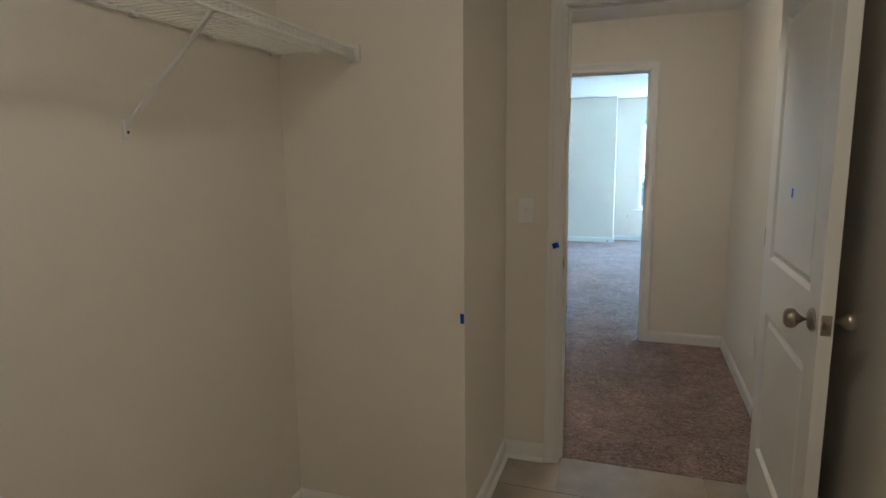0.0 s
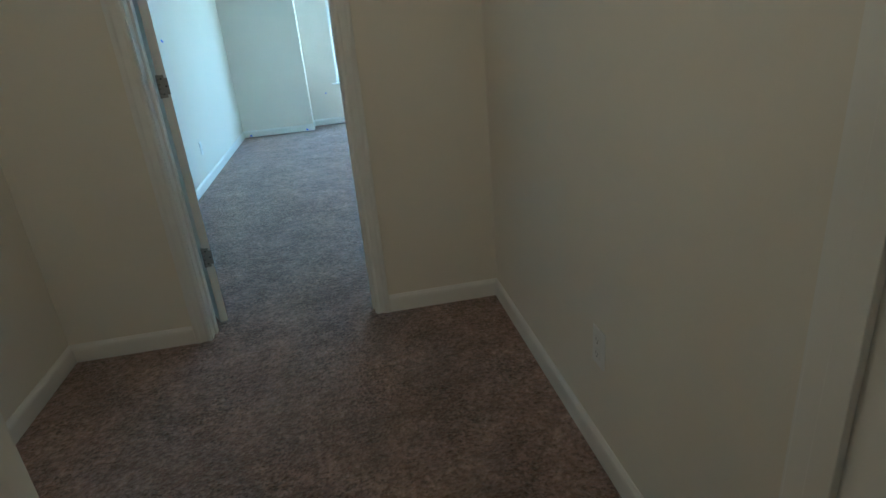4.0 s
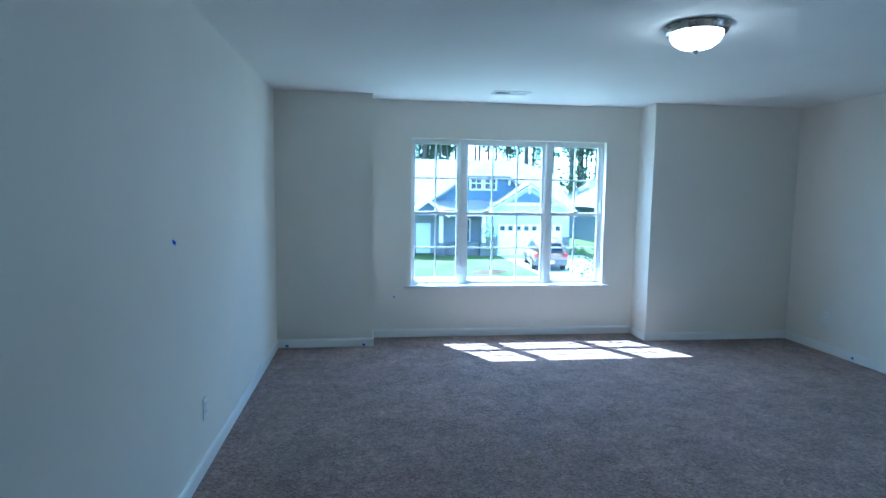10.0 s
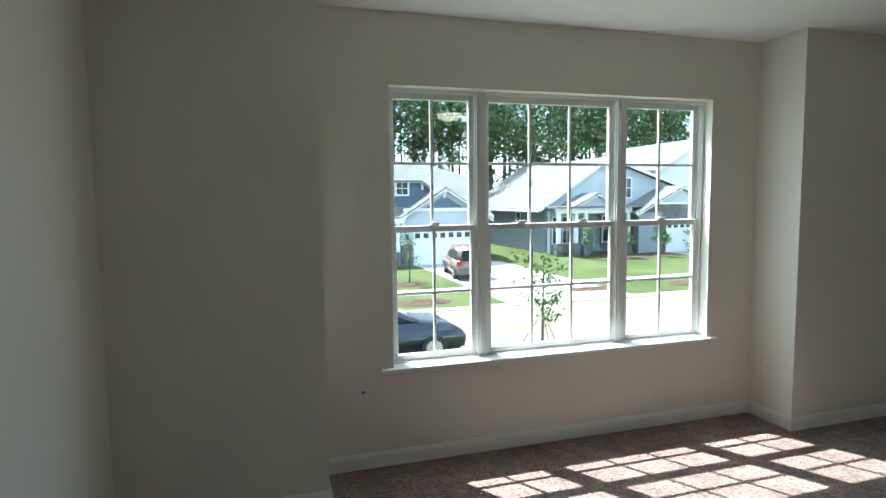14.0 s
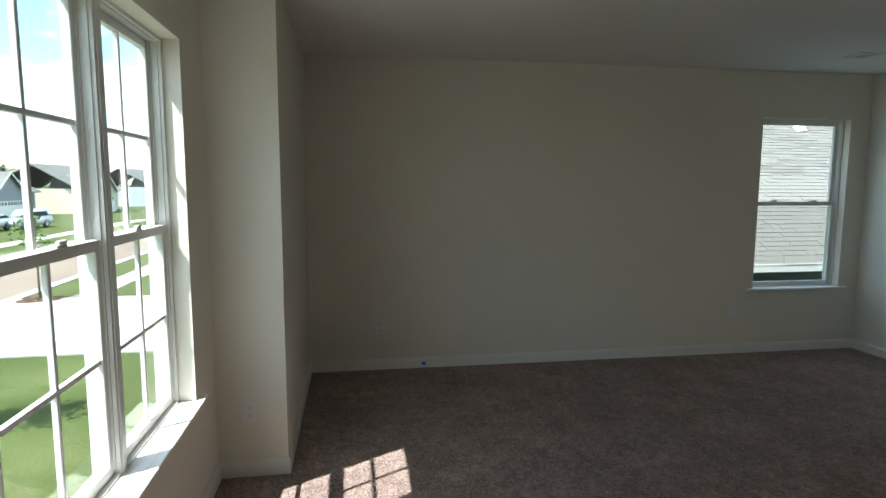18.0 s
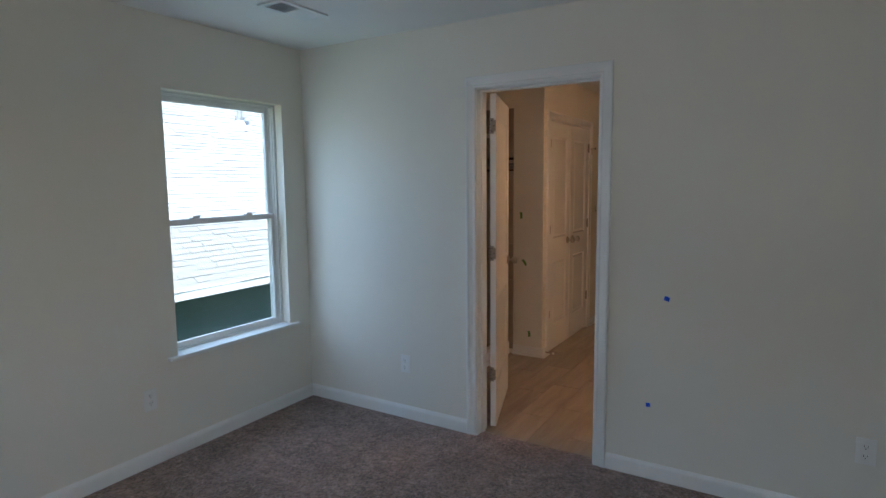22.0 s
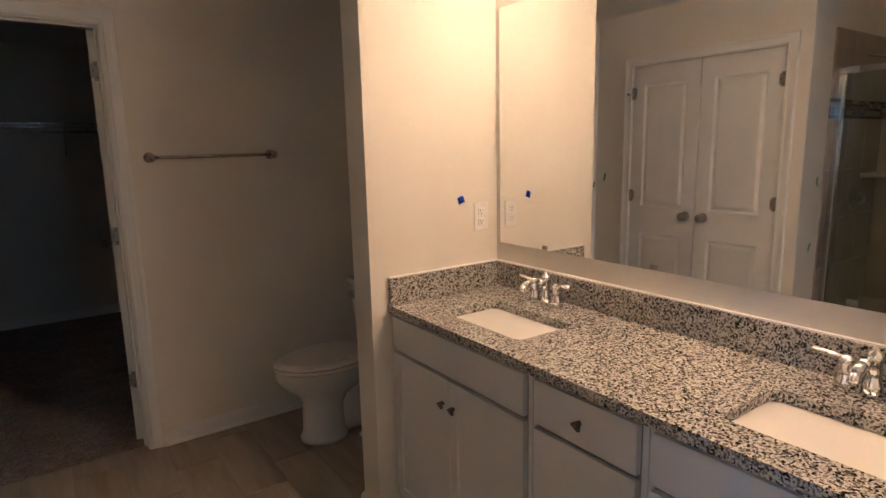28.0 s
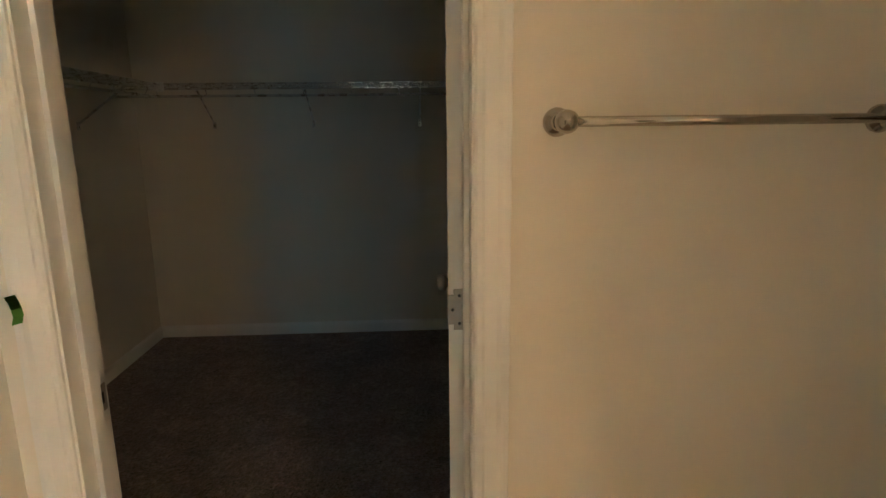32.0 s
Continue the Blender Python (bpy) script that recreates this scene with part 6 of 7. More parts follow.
def clipped_roof(u0, u1, v0, v1, ze, zr, zc, d, along="x", thick=0.14):
    """A ridge roof whose end at u1 is clipped by a small hip from height zc to a ridge that stops d short of it."""
    vm = (v0 + v1) / 2
    vc = v0 + (vm - v0) * (zc - ze) / (zr - ze)
    bm = bmesh.new()
    pts = [(u0, v0, ze), (u1, v0, ze), (u1, vc, zc), (u1 - d, vm, zr), (u0, vm, zr), (u1, 2 * vm - vc, zc), (u1, v1, ze), (u0, v1, ze)]
    vs = [bm.verts.new((u, v, z) if along == "x" else (v, -u, z)) for u, v, z in pts]
    for q in ((0, 1, 2, 3, 4), (2, 5, 3), (4, 3, 5, 6, 7)):
        bm.faces.new([vs[i] for i in q])
    bmesh.ops.recalc_face_normals(bm, faces=bm.faces)
    bmesh.ops.solidify(bm, geom=bm.faces[:], thickness=thick)
    return bm


def flat_prism(profile, y0, y1):
    """A polygon of (x, z) corners given depth along y."""
    bm = bmesh.new()
    a, b = ([bm.verts.new((x, y, z)) for x, z in profile] for y in (y0, y1))
    for i in range(len(profile)):
        j = (i + 1) % len(profile)
        bm.faces.new((a[i], a[j], b[j], b[i]))
    bm.faces.new(a), bm.faces.new(b)
    return bm


def board(root, x0, z0, x1, z1, y, w=0.22):
    """A white fascia board that runs aslant in a facade's plane."""
    part("rake_board", flat_prism([(x0, z0), (x1, z1), (x1, z1 - w), (x0, z0 - w)], y - 0.06, y), OUT_WHITE, root)


def brace(root, x, z, y):
    """A timber bracket under an eave."""
    part("eave_bracket", boxes((x - 0.07, x + 0.07, y - 0.35, y, z - 0.12, z), (x - 0.07, x + 0.07, y - 0.1, y, z - 0.5, z - 0.12)), OUT_WHITE, root)


# The house straight across: wide clipped roof, clipped dormer and garage gable
ha = tagged(empty("house", pose(0, 0, 0)), "slate-blue and white house with a grey roof across the street", "house", group="houses")
part("wall", boxes((-3.0, 15.2, 39.2, 52, GZ, 0.1)), SIDING_GREY, ha)
part("end_wall", boxes((14.9, 15.1, 41.5, 49.5, 0.1, 1.6), (14.9, 15.1, 43.2, 47.8, 1.6, 2.5)), SIDING_GREY, ha)
part("roof", clipped_roof(-3.4, 15.7, 38.0, 52.8, 0.05, 3.85, 2.9, 2.4), ROOF_GREY, ha)
part("eave_fascia", boxes((-3.4, 15.7, 37.94, 38.0, -0.12, 0.1)), OUT_WHITE, ha)
part("garage_wall", gable_wall(bmesh.new(), 9.1, 14.9, 37.3, 43, GZ, -0.05, 1.75), SIDING_LIGHT, ha)
part("garage_roof", gable_prism(9.1, 14.9, 37.3, 43.5, -0.02, 1.82), ROOF_GREY, ha)
part("rake_board", rake_trim(9.1, 14.9, 37.0, -0.02, 1.82), OUT_WHITE, ha)
part("gable_panel", flat_prism([(10.75, 0.62), (13.25, 0.62), (12.0, 1.42)], 37.22, 37.3), SIDING_BLUE, ha)
part("gable_band", boxes((9.3, 14.7, 37.2, 37.3, 0.42, 0.62)), OUT_WHITE, ha)
for x, z in ((9.3, 0.05), (12.0, 1.72), (14.7, 0.05)):
    brace(ha, x, z, 37.3)
garage_door(ha, 9.9, 14.35, 37.28, GZ, 2.15)
part("stone_pier", boxes((9.1, 9.8, 37.15, 37.3, GZ, -1.7)), DARK_STONE, ha)
part("stone_pier", boxes((14.45, 14.9, 37.15, 37.3, GZ, -1.7)), DARK_STONE, ha)
part("wall_lamp", boxes((9.4, 9.55, 37.1, 37.3, -1.35, -1.0), bevel=0.02), LAMP_BLACK, ha)
part("dormer_wall", flat_prism([(5.6, 0.3), (13.4, 0.3), (13.4, 0.67), (11.1, 2.3), (7.9, 2.3), (5.6, 0.67)], 39.3, 43.0), SIDING_BLUE, ha)
part("dormer_roof", clipped_roof(-45.5, -38.9, 5.3, 13.7, 0.5, 3.5, 2.42, 1.8, "y"), ROOF_GREY, ha)
board(ha, 5.2, 0.62, 7.8, 2.5, 39.0)
board(ha, 7.8, 2.5, 11.2, 2.5, 39.0)
board(ha, 11.2, 2.5, 13.8, 0.62, 39.0)
for x in (7.9, 11.1):
    brace(ha, x, 2.3, 39.3)
far_window(ha, 8.72, 39.28, 1.52, 0.75, 0.8)
far_window(ha, 9.72, 39.28, 1.52, 0.75, 0.8)
part("porch_roof", flat_prism([(-1.2, -0.15), (9.2, -0.15), (9.2, 0.1), (-1.2, 0.1)], 37.0, 39.3), ROOF_GREY, ha)
part("porch_fascia", boxes((-1.2, 9.2, 36.93, 37.0, -0.3, 0.0)), OUT_WHITE, ha)
part("porch_gable", gable_wall(bmesh.new(), 3.9, 6.2, 36.9, 39, -0.3, -0.2, 0.62), SIDING_BLUE, ha)
part("porch_gable_roof", gable_prism(3.9, 6.2, 36.9, 39.5, -0.18, 0.68, over=0.25), ROOF_GREY, ha)
part("rake_board", rake_trim(3.9, 6.2, 36.65, -0.18, 0.68, 0.25), OUT_WHITE, ha)
for x in (0.2, 3.4, 6.0, 8.9):
    column(ha, x, 37.3, GZ, -0.3)
part("porch_wall", boxes((6.2, 9.0, 37.6, 37.9, GZ, -2.1)), DARK_STONE, ha)
far_window(ha, 7.8, 39.18, -2.15, 0.9, 1.5)
far_window(ha, 2.4, 39.18, -2.2, 1.6, 1.7)
part("front_door", boxes((4.5, 5.5, 39.1, 39.19, GZ, -0.9)), OUT_WHITE, ha)

# The blue-grey house whose long roof ends in a gable towards the street
hb = tagged(empty("house", pose(0, 0, 0)), "blue-grey house with a long roof and porch gable", "house", group="houses")
part("wall", boxes((21.1, 33.4, 41.0, 55, GZ, 0.25)), SIDING_GREY, hb)
part("gable_front", flat_prism([(21.1, -0.2), (33.4, -0.2), (33.4, 1.55), (26.1, 4.0), (21.1, 0.72)], 40.5, 41.0), SIDING_LIGHT, hb)
part("roof", flat_prism([(20.2, 0.20), (26.1, 4.1), (33.9, 1.55), (33.9, 1.7), (26.1, 4.26), (20.2, 0.36)], 40.1, 55.5), ROOF_GREY, hb)
board(hb, 20.2, 0.34, 26.1, 4.24, 40.1)
board(hb, 26.1, 4.24, 33.9, 1.68, 40.1)
part("gutter", boxes((20.08, 20.2, 40.1, 55.5, 0.14, 0.3)), OUT_WHITE, hb)
part("corner_board", boxes((21.07, 21.25, 40.42, 40.5, GZ, 0.2)), OUT_WHITE, hb)
part("roof_vent", tube(bmesh.new(), (23.0, 47.0, 2.0), (23.0, 47.0, 2.45), 0.06, 8), DARK_STONE, hb)
far_window(hb, 27.5, 40.48, 1.15, 1.5, 1.45, 4, 2)
part("porch_roof", flat_prism([(20.6, 0.42), (31.0, 0.42), (31.0, 0.55), (20.6, 0.55)], 38.2, 40.6), ROOF_GREY, hb)
part("porch_gable", gable_wall(bmesh.new(), 22.2, 25.8, 38.6, 41, 0.35, 0.5, 1.32), SIDING_LIGHT, hb)
part("porch_gable_roof", gable_prism(22.2, 25.8, 38.6, 41.5, 0.5, 1.38, over=0.3), ROOF_GREY, hb)
part("rake_board", rake_trim(22.2, 25.8, 38.35, 0.5, 1.38, 0.3), OUT_WHITE, hb)
part("porch_beam", boxes((20.8, 27.0, 38.5, 38.8, 0.05, 0.41)), OUT_WHITE, hb)
for x in (21.0, 22.4, 23.2, 25.6, 26.8):
    column(hb, x, 38.7, GZ, 0.05)
far_window(hb, 22.3, 40.48, -2.2, 1.6, 1.9, 4, 2)
far_window(hb, 26.4, 40.48, -2.2, 1.2, 1.9, 2, 2)
part("front_door", boxes((23.9, 24.9, 40.4, 40.49, GZ, -0.9)), DARK_STONE, hb)
part("garage_wall", gable_wall(bmesh.new(), 27.2, 34.6, 38.0, 42, GZ, 0.0, 1.75), DARK_STONE, hb)
part("garage_roof", gable_prism(27.2, 34.6, 38.0, 43, 0.05, 1.85), ROOF_GREY, hb)
part("rake_board", rake_trim(27.2, 34.6, 37.7, 0.05, 1.85), OUT_WHITE, hb)
part("gable_panel", flat_prism([(28.9, 0.75), (32.9, 0.75), (30.9, 1.7)], 37.93, 38.0), SIDING_LIGHT, hb)
part("gable_band", boxes((28.3, 33.5, 37.92, 38.0, 0.6, 0.75)), OUT_WHITE, hb)
part("wall_panel", boxes((27.2, 29.2, 37.95, 38.0, GZ, 0.0)), SIDING_GREY, hb)
garage_door(hb, 29.6, 34.1, 37.98, GZ, 2.3)
far_window(hb, 21.08, 45.5, -1.0, 0.7, 1.0, 1, 2, "y")

# The two-storey cream house
hc = tagged(empty("house", pose(0, 0, 0)), "cream two-storey house with a brown gable and porch", "house", group="houses")
part("wall", boxes((44.4, 61.8, 45.5, 58, GZ, 4.1)), SIDING_TAN, hc)
part("roof", gable_prism(44.4, 61.8, 45.5, 58, 4.05, 7.2, "x", 0.5), ROOF_GREY, hc)
part("side_wing", gable_wall(bmesh.new(), 35.4, 44.4, 46.2, 58, GZ, 3.7, 6.3), SIDING_WHITE, hc)
part("side_wing_roof", gable_prism(35.4, 44.4, 46.2, 58, 3.7, 6.4, over=0.4), ROOF_GREY, hc)
part("rake_board", rake_trim(35.4, 44.4, 45.75, 3.7, 6.4, 0.4), OUT_WHITE, hc)
part("front_gable", gable_wall(bmesh.new(), 44.6, 53.4, 44.9, 50, 3.6, 4.2, 6.3), BROWN_SHAKE, hc)
part("front_gable_roof", gable_prism(44.6, 53.4, 44.9, 51, 4.2, 6.4), ROOF_GREY, hc)
part("rake_board", rake_trim(44.6, 53.4, 44.5, 4.2, 6.4), OUT_WHITE, hc)
part("gable_peak", flat_prism([(47.4, 5.45), (50.6, 5.45), (49.0, 6.2)], 44.8, 44.9), SIDING_WHITE, hc)
part("gable_band", boxes((44.6, 53.4, 44.8, 44.9, 3.9, 4.15)), OUT_WHITE, hc)
part("gable_wall_lower", boxes((44.6, 53.4, 44.9, 45.5, GZ, 3.6)), SIDING_TAN, hc)
bm = bmesh.new()
slope_pts = [(42.4, 0.75), (44.9, 1.5), (44.9, 1.62), (42.4, 0.9)]
pa, pb = ([bm.verts.new((x, y, z)) for y, z in slope_pts] for x in (44.0, 55.4))
for i in range(4):
    bm.faces.new((pa[i], pa[(i + 1) % 4], pb[(i + 1) % 4], pb[i]))
bm.faces.new(pa), bm.faces.new(pb)
part("porch_roof", bm, ROOF_GREY, hc)
part("porch_beam", boxes((44.2, 55.2, 42.6, 42.8, 0.38, 0.75)), OUT_WHITE, hc)
for x in (44.5, 48.0, 51.6, 54.9):
    column(hc, x, 42.8, GZ, 0.38)
for x, w in ((46.1, 1.6), (49.0, 0.7), (51.3, 1.6)):
    far_window(hc, x, 44.88, 1.85, w, 1.45)
for x in (55.2, 57.2, 59.1):
    far_window(hc, x, 45.48, 1.8, 0.85, 1.45, 2, 2)
for x in (46.4, 49.6):
    far_window(hc, x, 44.88, -2.2, 1.3, 2.0)
part("front_door", boxes((52.0, 53.0, 44.8, 44.89, GZ, -0.7)), OUT_WHITE, hc)
far_window(hc, 41.6, 46.18, 1.3, 0.8, 1.3)
far_window(hc, 57.8, 45.48, -2.2, 1.6, 1.9)

# Houses further down the street
for x0, y0, wall_mat, lab in ((64, 40, SIDING_GREY, "grey house down the street"), (84, 38, SIDING_TAN, "tan house down the street"), (-19, 38, SIDING_TAN, "tan house across the street"), (108, 36, SIDING_LIGHT, "pale house down the street")):
    hd_ = tagged(empty("house", pose(0, 0, 0)), lab, "house", group="houses")
    part("wall", boxes((x0, x0 + 13, y0 + 1, y0 + 12, GZ, 0.3)), wall_mat, hd_)
    part("roof", gable_prism(x0, x0 + 13, y0 + 1, y0 + 12, 0.2, 3.4, "x", 0.5), ROOF_GREY, hd_)
    part("front_gable", gable_wall(bmesh.new(), x0 + 1, x0 + 6.5, y0 - 1, y0 + 4, GZ, 0.0, 2.0), wall_mat, hd_)
    part("front_gable_roof", gable_prism(x0 + 1, x0 + 6.5, y0 - 1, y0 + 5, 0.05, 2.1), ROOF_GREY, hd_)
    part("rake_board", rake_trim(x0 + 1, x0 + 6.5, y0 - 1.35, 0.05, 2.1), OUT_WHITE, hd_)
    garage_door(hd_, x0 + 1.5, x0 + 6, y0 - 1.02, GZ, 2.2)
    far_window(hd_, x0 + 9.5, y0 + 0.98, -2.2, 1.8, 1.7)

# The house next door, close to the side window
hn = tagged(empty("house", pose(0, 0, 0)), "dark teal house next door with a pale shingle roof", "house", group="houses")
part("wall", boxes((8.9, 18.5, -16, 3.5, GZ, -0.02)), SIDING_GREEN, hn)
part("eave_fascia", boxes((8.44, 8.5, -16.4, 3.9, -0.07, 0.05)), OUT_WHITE, hn)
part("soffit", boxes((8.5, 8.9, -16.4, 3.9, -0.07, -0.04)), OUT_WHITE, hn)
far_window(hn, 8.898, -0.53, -1.82, 0.9, 1.35, 2, 2, "y")
RX0, RZ0, RX1, RZ1 = 8.46, 0.03, 13.5, 3.42
rise = math.atan2(RZ1 - RZ0, RX1 - RX0)
slope = math.hypot(RZ1 - RZ0, RX1 - RX0)
bm = bmesh.new()
rv = [bm.verts.new(p) for p in ((RX0, -16.4, RZ0), (RX1, -16.4, RZ1), (18.54, -16.4, RZ0), (RX0, 3.9, RZ0), (RX1, 3.9, RZ1), (18.54, 3.9, RZ0))]
for q in ((0, 1, 4, 3), (1, 2, 5, 4), (0, 2, 1), (3, 4, 5), (0, 3, 5, 2)):
    bm.faces.new([rv[i] for i in q])
deck = part("roof", bm, SHINGLE, hn, "pale weathered shingle roof")
rng = random.Random(9)
COURSE = 0.112
joined_v, joined_f, shingle_mesh = [], [], {}
turn = pose(RX0, 0, RZ0, 0, -math.degrees(rise), 0)
count = 0
for c in range(int(slope / COURSE)):
    y = -9.0 - rng.random() * 0.3
    while y < 2.0:
        w = rng.choice((0.16, 0.22, 0.30, 0.36))
        t0, lift = c * COURSE, 0.006 + rng.choice((0.0, 0.004, 0.007))
        if count < 290 and c < 24 and -4.6 < y < -1.2:
            key = (w, lift)
            if key not in shingle_mesh:
                bmm = boxes((-0.02, COURSE + 0.02, 0.003, w - 0.003, 0.0, lift), bevel=0)
                for v in bmm.verts:
                    if v.co.z > 0.001 and v.co.x > 0.1:
                        v.co.z = 0.001
                me = bpy.data.meshes.new("shingle")
                bmm.to_mesh(me)
                bmm.free()
                me.materials.append(SHINGLE)
                shingle_mesh[key] = me
            ob = new("shingle", shingle_mesh[key])
            ob.parent = deck
            ob.matrix_basis = turn @ Matrix.Translation((t0, y, 0.008))
            count += 1
        else:
            k = len(joined_v)
            for px, pz in ((-0.02, 0.001), (-0.02, lift), (COURSE + 0.02, 0.002)):
                for py in (0.003, w - 0.003):
                    joined_v.append(turn @ Vector((t0 + px, y + py, pz + 0.007)))
            joined_f += [(k, k + 1, k + 3, k + 2), (k + 2, k + 3, k + 5, k + 4), (k, k + 2, k + 4), (k + 1, k + 5, k + 3)]
        y += w
pipe = part("vent_pipe", tube(bmesh.new(), (12.05, -5.25, 2.40), (12.05, -5.25, 3.35), 0.055, 14), ROOF_GREY, hn, "grey roof vent pipe")
part("flashing", tube(bmesh.new(), (12.05, -5.25, 2.38), (12.05, -5.25, 2.60), 0.17, 16, 0.07), OUT_WHITE, pipe)
part("pipe_collar", tube(bmesh.new(), (12.05, -5.25, 2.60), (12.05, -5.25, 2.65), 0.095, 16), ROOF_GREY, pipe)
mesh_part("shingles", joined_v, joined_f, SHINGLE, deck, kind="stuff")


# ---- street things ----
def paint_material(name, color):
    m, t, b = nodes_of(name)
    n = spot(t, 2.0)
    r = ramp(t, n.outputs["Fac"], [(0.3, scaled(color, 0.92)), (0.7, scaled(color, 1.08))])
    t.links.new(r.outputs[0], b.inputs["Base Color"])
    b.inputs["Roughness"].default_value = 0.25
    b.inputs["Metallic"].default_value = 0.3
    b.inputs["Coat Weight"].default_value = 0.6
    return m


TYRE = plain("tyre_rubber", (0.025, 0.025, 0.025), 0.8, 0, 0.1, 8, 40, 0.0)
RIM = plain("wheel_alloy", (0.45, 0.45, 0.46), 0.3, 1.0, 0.05, 8, 40, 0.0)
RED_LAMP = plain("tail_lamp", (0.35, 0.02, 0.015), 0.2, 0, 0.05, 8, 40, 0.0)


def car(x, y, turn_deg, color, label, suv=True, name="car"):
    """A car 4.6 m long; local +y is its front."""
    root = tagged(empty(name, pose(x, y, GZ + 0.04, 0, 0, turn_deg)), label, "car", group="parked cars")
    paint = paint_material("car_paint", color)
    h = 1.72 if suv else 1.45
    low = [(-2.3, 0.32), (-2.34, 0.55), (-2.28, 0.95), (-2.22, 1.02), (0.95, 1.02), (1.95, 0.88), (2.28, 0.72), (2.32, 0.4), (2.2, 0.28), (-2.15, 0.28)]
    cab = [(-2.18, 1.0), (-1.95, h - 0.12), (-1.5, h), (0.0, h), (0.35, h - 0.06), (1.15, 1.0)] if suv else [(-1.9, 1.0), (-1.2, h - 0.06), (-0.7, h), (0.0, h), (0.3, h - 0.06), (1.15, 1.0)]

    def prism(prof, w0, w1):
        bm = bmesh.new()
        top = max(z for _, z in prof)
        rows = []
        for s in (-1, 1):
            rows.append([bm.verts.new((s * (w0 + (w1 - w0) * max(0.0, (z - 1.0)) / max(0.1, top - 1.0)), yy, z)) for yy, z in prof])
        a, b = rows
        for i in range(len(a)):
            j = (i + 1) % len(a)
            bm.faces.new((a[i], a[j], b[j], b[i]))
        bm.faces.new(a), bm.faces.new(b)
        bmesh.ops.recalc_face_normals(bm, faces=bm.faces)
        bmesh.ops.bevel(bm, geom=bm.edges[:], offset=0.06, segments=2, affect="EDGES")
        return bm

    part("body", prism(low, 0.92, 0.92), paint, root, "", True)
    part("cabin", prism(cab, 0.84, 0.66), paint, root, "", True)
    back = (-2.19, -1.98) if suv else (-1.86, -1.28)
    bm = bmesh.new()
    q = [(-0.64, back[0], 1.06), (0.64, back[0], 1.06), (0.55, back[1], h - 0.2), (-0.55, back[1], h - 0.2)]
    fv = [bm.verts.new((px, py - 0.035, pz)) for px, py, pz in q]
    bm.faces.new(fv)
    bmesh.ops.solidify(bm, geom=bm.faces[:], thickness=0.01)
    part("rear_window", bm, DARK_GLASS, root)
    for s in (-1, 1):
        bm = bmesh.new()
        q = [(-1.75, 1.06), (0.9, 1.06), (0.25, h - 0.16), (-1.6, h - 0.16)]
        fv = [bm.verts.new((s * (0.865 - 0.2 * (zz - 1.0) / (h - 1.0) - (0.0 if zz < 1.1 else 0.015)), yy, zz)) for yy, zz in q]
        bm.faces.new(fv)
        bmesh.ops.solidify(bm, geom=bm.faces[:], thickness=0.012)
        part("side_window", bm, DARK_GLASS, root)
        part("tail_lamp", boxes((s * 0.9 - 0.16 * (s > 0), s * 0.9 + 0.16 * (s < 0), -2.36, -2.26, 0.78, 1.0), bevel=0.02), RED_LAMP, root)
        for yy in (-1.4, 1.42):
            wheel = part("wheel", tube(bmesh.new(), (s * 0.70, yy, 0.34), (s * 0.93, yy, 0.34), 0.34, 20), TYRE, root)
            part("rim", tube(bmesh.new(), (s * 0.925, yy, 0.34), (s * 0.94, yy, 0.34), 0.22, 16), RIM, wheel)
    part("bumper", boxes((-0.9, 0.9, -2.42, -2.25, 0.35, 0.62), bevel=0.04), plain("bumper_grey", (0.10, 0.10, 0.10), 0.5, 0, 0.05, 3, 40, 0), root)
    part("number_plate", boxes((-0.16, 0.16, -2.44, -2.41, 0.45, 0.6)), OUT_WHITE, root)
    return root


car(11.3, 31.6, -8, (0.24, 0.145, 0.11), "bronze-brown sport utility car on the driveway")
car(3.4, 17.0, -90, (0.03, 0.035, 0.05), "dark blue sedan parked on the street", False)
car(32.9, 35.3, 65, (0.012, 0.012, 0.014), "black off-road car on a driveway")
car(37.8, 34.4, 80, (0.05, 0.05, 0.055), "dark pickup on a driveway", True)
car(55.0, 34.5, 80, (0.70, 0.70, 0.70), "white sedan parked down the street", False)
car(58.5, 33.0, 80, (0.65, 0.66, 0.68), "white car parked down the street", True)

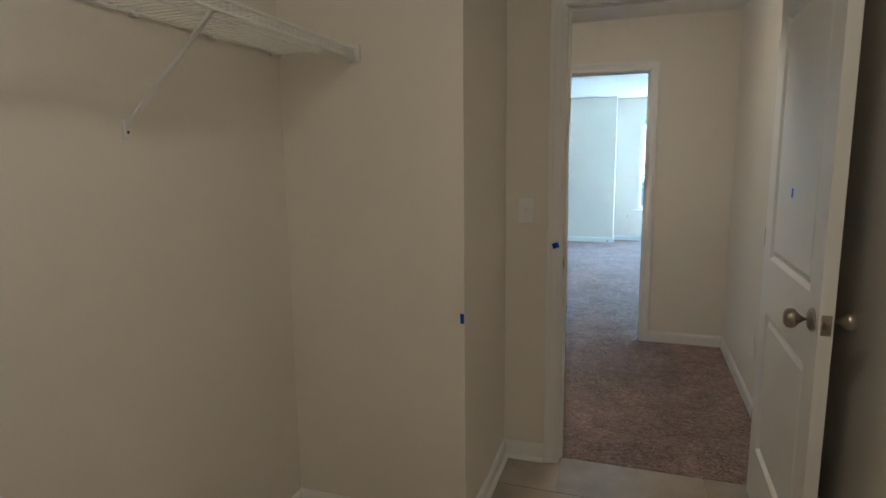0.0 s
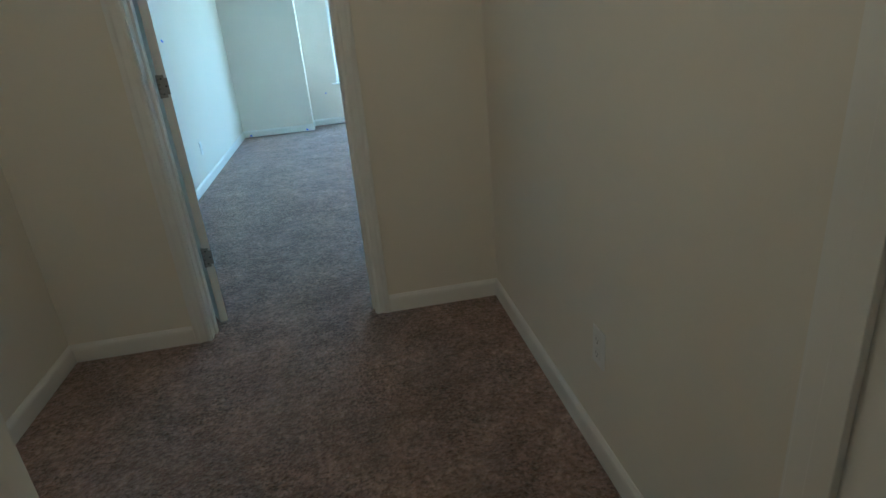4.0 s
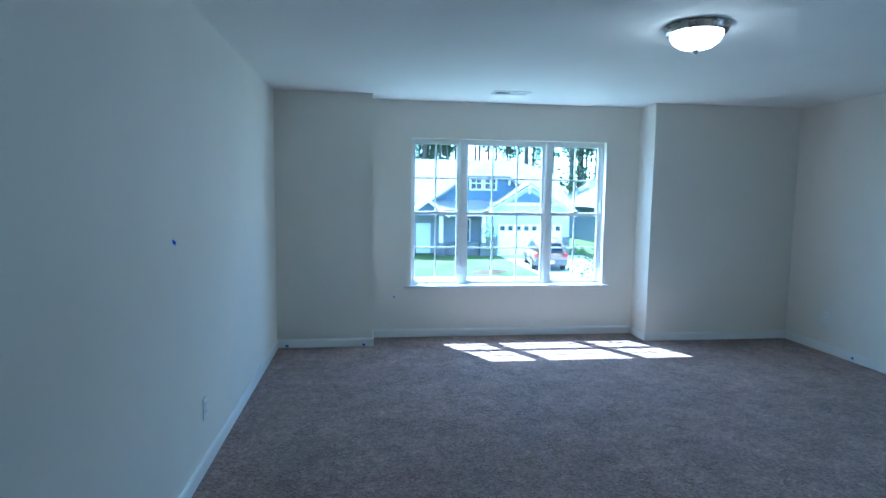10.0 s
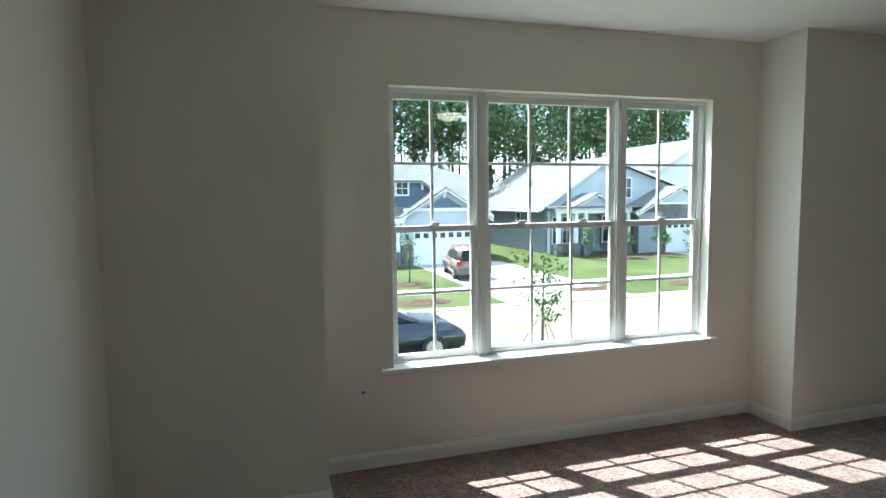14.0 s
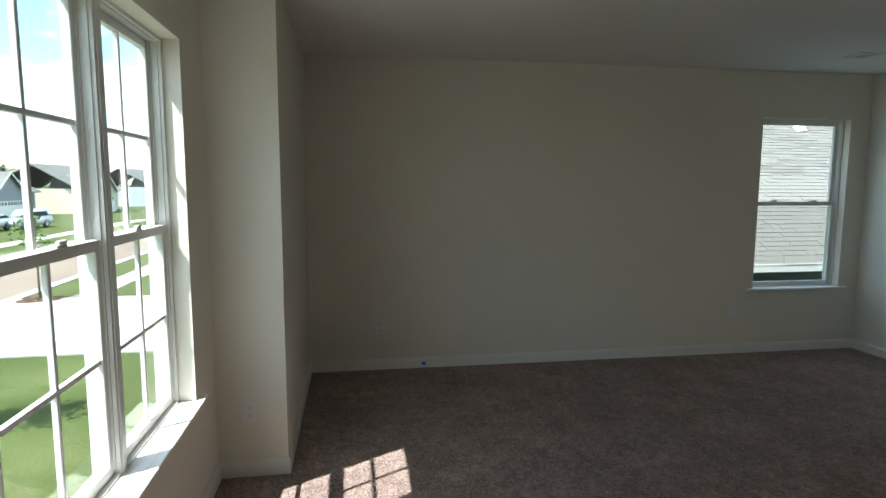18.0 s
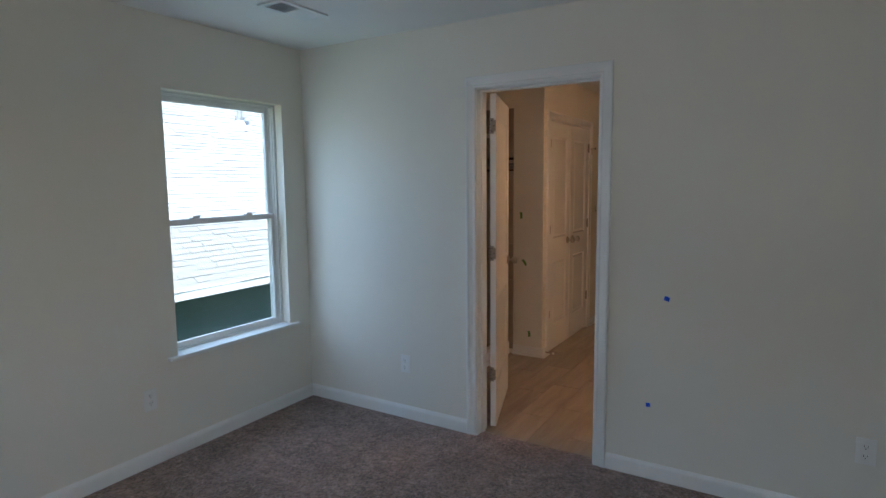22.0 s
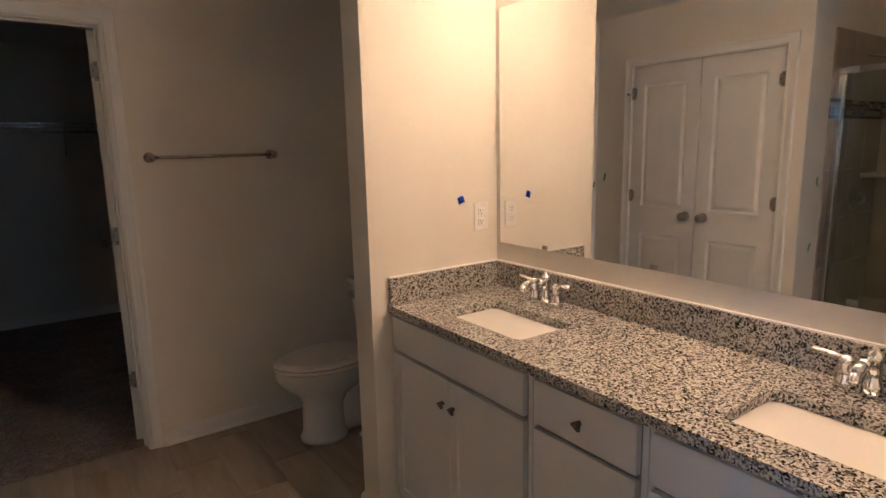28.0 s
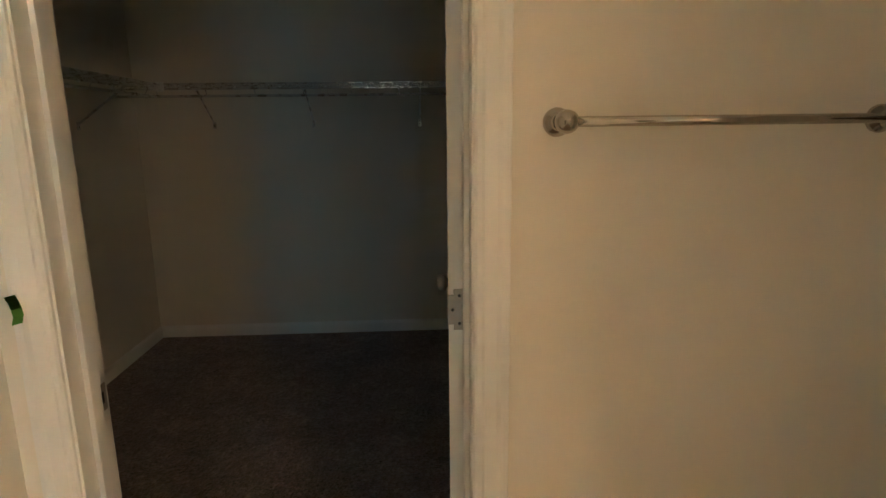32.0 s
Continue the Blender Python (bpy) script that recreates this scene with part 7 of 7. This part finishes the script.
UTILITY_GREEN = plain("utility_green", (0.13, 0.17, 0.15), 0.5, 0, 0.06, 1.5, 60, 0.0005)
box_t = tagged(empty("transformer_box", pose(6.98, 12.15, GZ, 0, 0, 4)), "green utility transformer box on the lawn", "utility box")
part("pad", boxes((-0.48, 0.48, -0.48, 0.48, -0.02, 0.05), bevel=0.015), CONCRETE, box_t)
part("cabinet", boxes((-0.45, 0.45, -0.45, 0.45, 0.05, 0.58), bevel=0.03), UTILITY_GREEN, box_t)
part("hood", boxes((-0.47, 0.47, -0.47, 0.30, 0.582, 0.66), bevel=0.04), UTILITY_GREEN, box_t)
part("warning_label", boxes((0.15, 0.3, -0.475, -0.470, 0.60, 0.645)), OUT_WHITE, box_t)

sl = tagged(empty("street_lamp", pose(42.4, 31.4, GZ)), "black post street lamp with a lantern", "street lamp")
part("post", lathe(bmesh.new(), [(0.16, 0), (0.16, 0.3), (0.09, 0.5), (0.06, 3.4), (0.0, 3.42)], sides=12), LAMP_BLACK, sl, "", True)
part("lantern", lathe(bmesh.new(), [(0.05, 3.4), (0.13, 3.5), (0.18, 3.85), (0.20, 3.9), (0.05, 4.1), (0, 4.16)], sides=12), LAMP_BLACK, sl, "", True)

# Lattice pylon far behind the trees
STEEL = plain("grey_steel", (0.35, 0.37, 0.40), 0.6, 0.3, 0.05, 1, 40, 0)
py = tagged(empty("power_pylon", pose(118, 200, GZ)), "grey lattice power pylon in the distance", "pylon")
for sx, sy in ((-1, -1), (1, -1), (1, 1), (-1, 1)):
    part("leg", tube(bmesh.new(), (sx * 4, sy * 4, 0), (sx * 1.3, sy * 1.3, 52), 0.22, 6), STEEL, py)
for k in range(7):
    z0, z1 = 52 * k / 7, 52 * (k + 1) / 7
    r0, r1 = 4 - 2.7 * k / 7, 4 - 2.7 * (k + 1) / 7
    for s in (-1, 1):
        part("lattice", tube(bmesh.new(), (s * r0, -r0, z0), (-s * r1, -r1, z1), 0.14, 5), STEEL, py)
for z in (40, 46, 51):
    part("cross_arm", tube(bmesh.new(), (-7, 0, z), (7, 0, z), 0.2, 6), STEEL, py)

# The street runs a little askew to the house
askew = Matrix.Translation((2.3, 5.16, 0.22)) @ Matrix.Rotation(radians(0.7), 4, "Z") @ Matrix.Translation((-2.3, -5.16, 0))
for ob in list(bpy.data.objects):
    if ob not in INDOORS and ob.parent is None:
        ob.matrix_basis = askew @ ob.matrix_basis
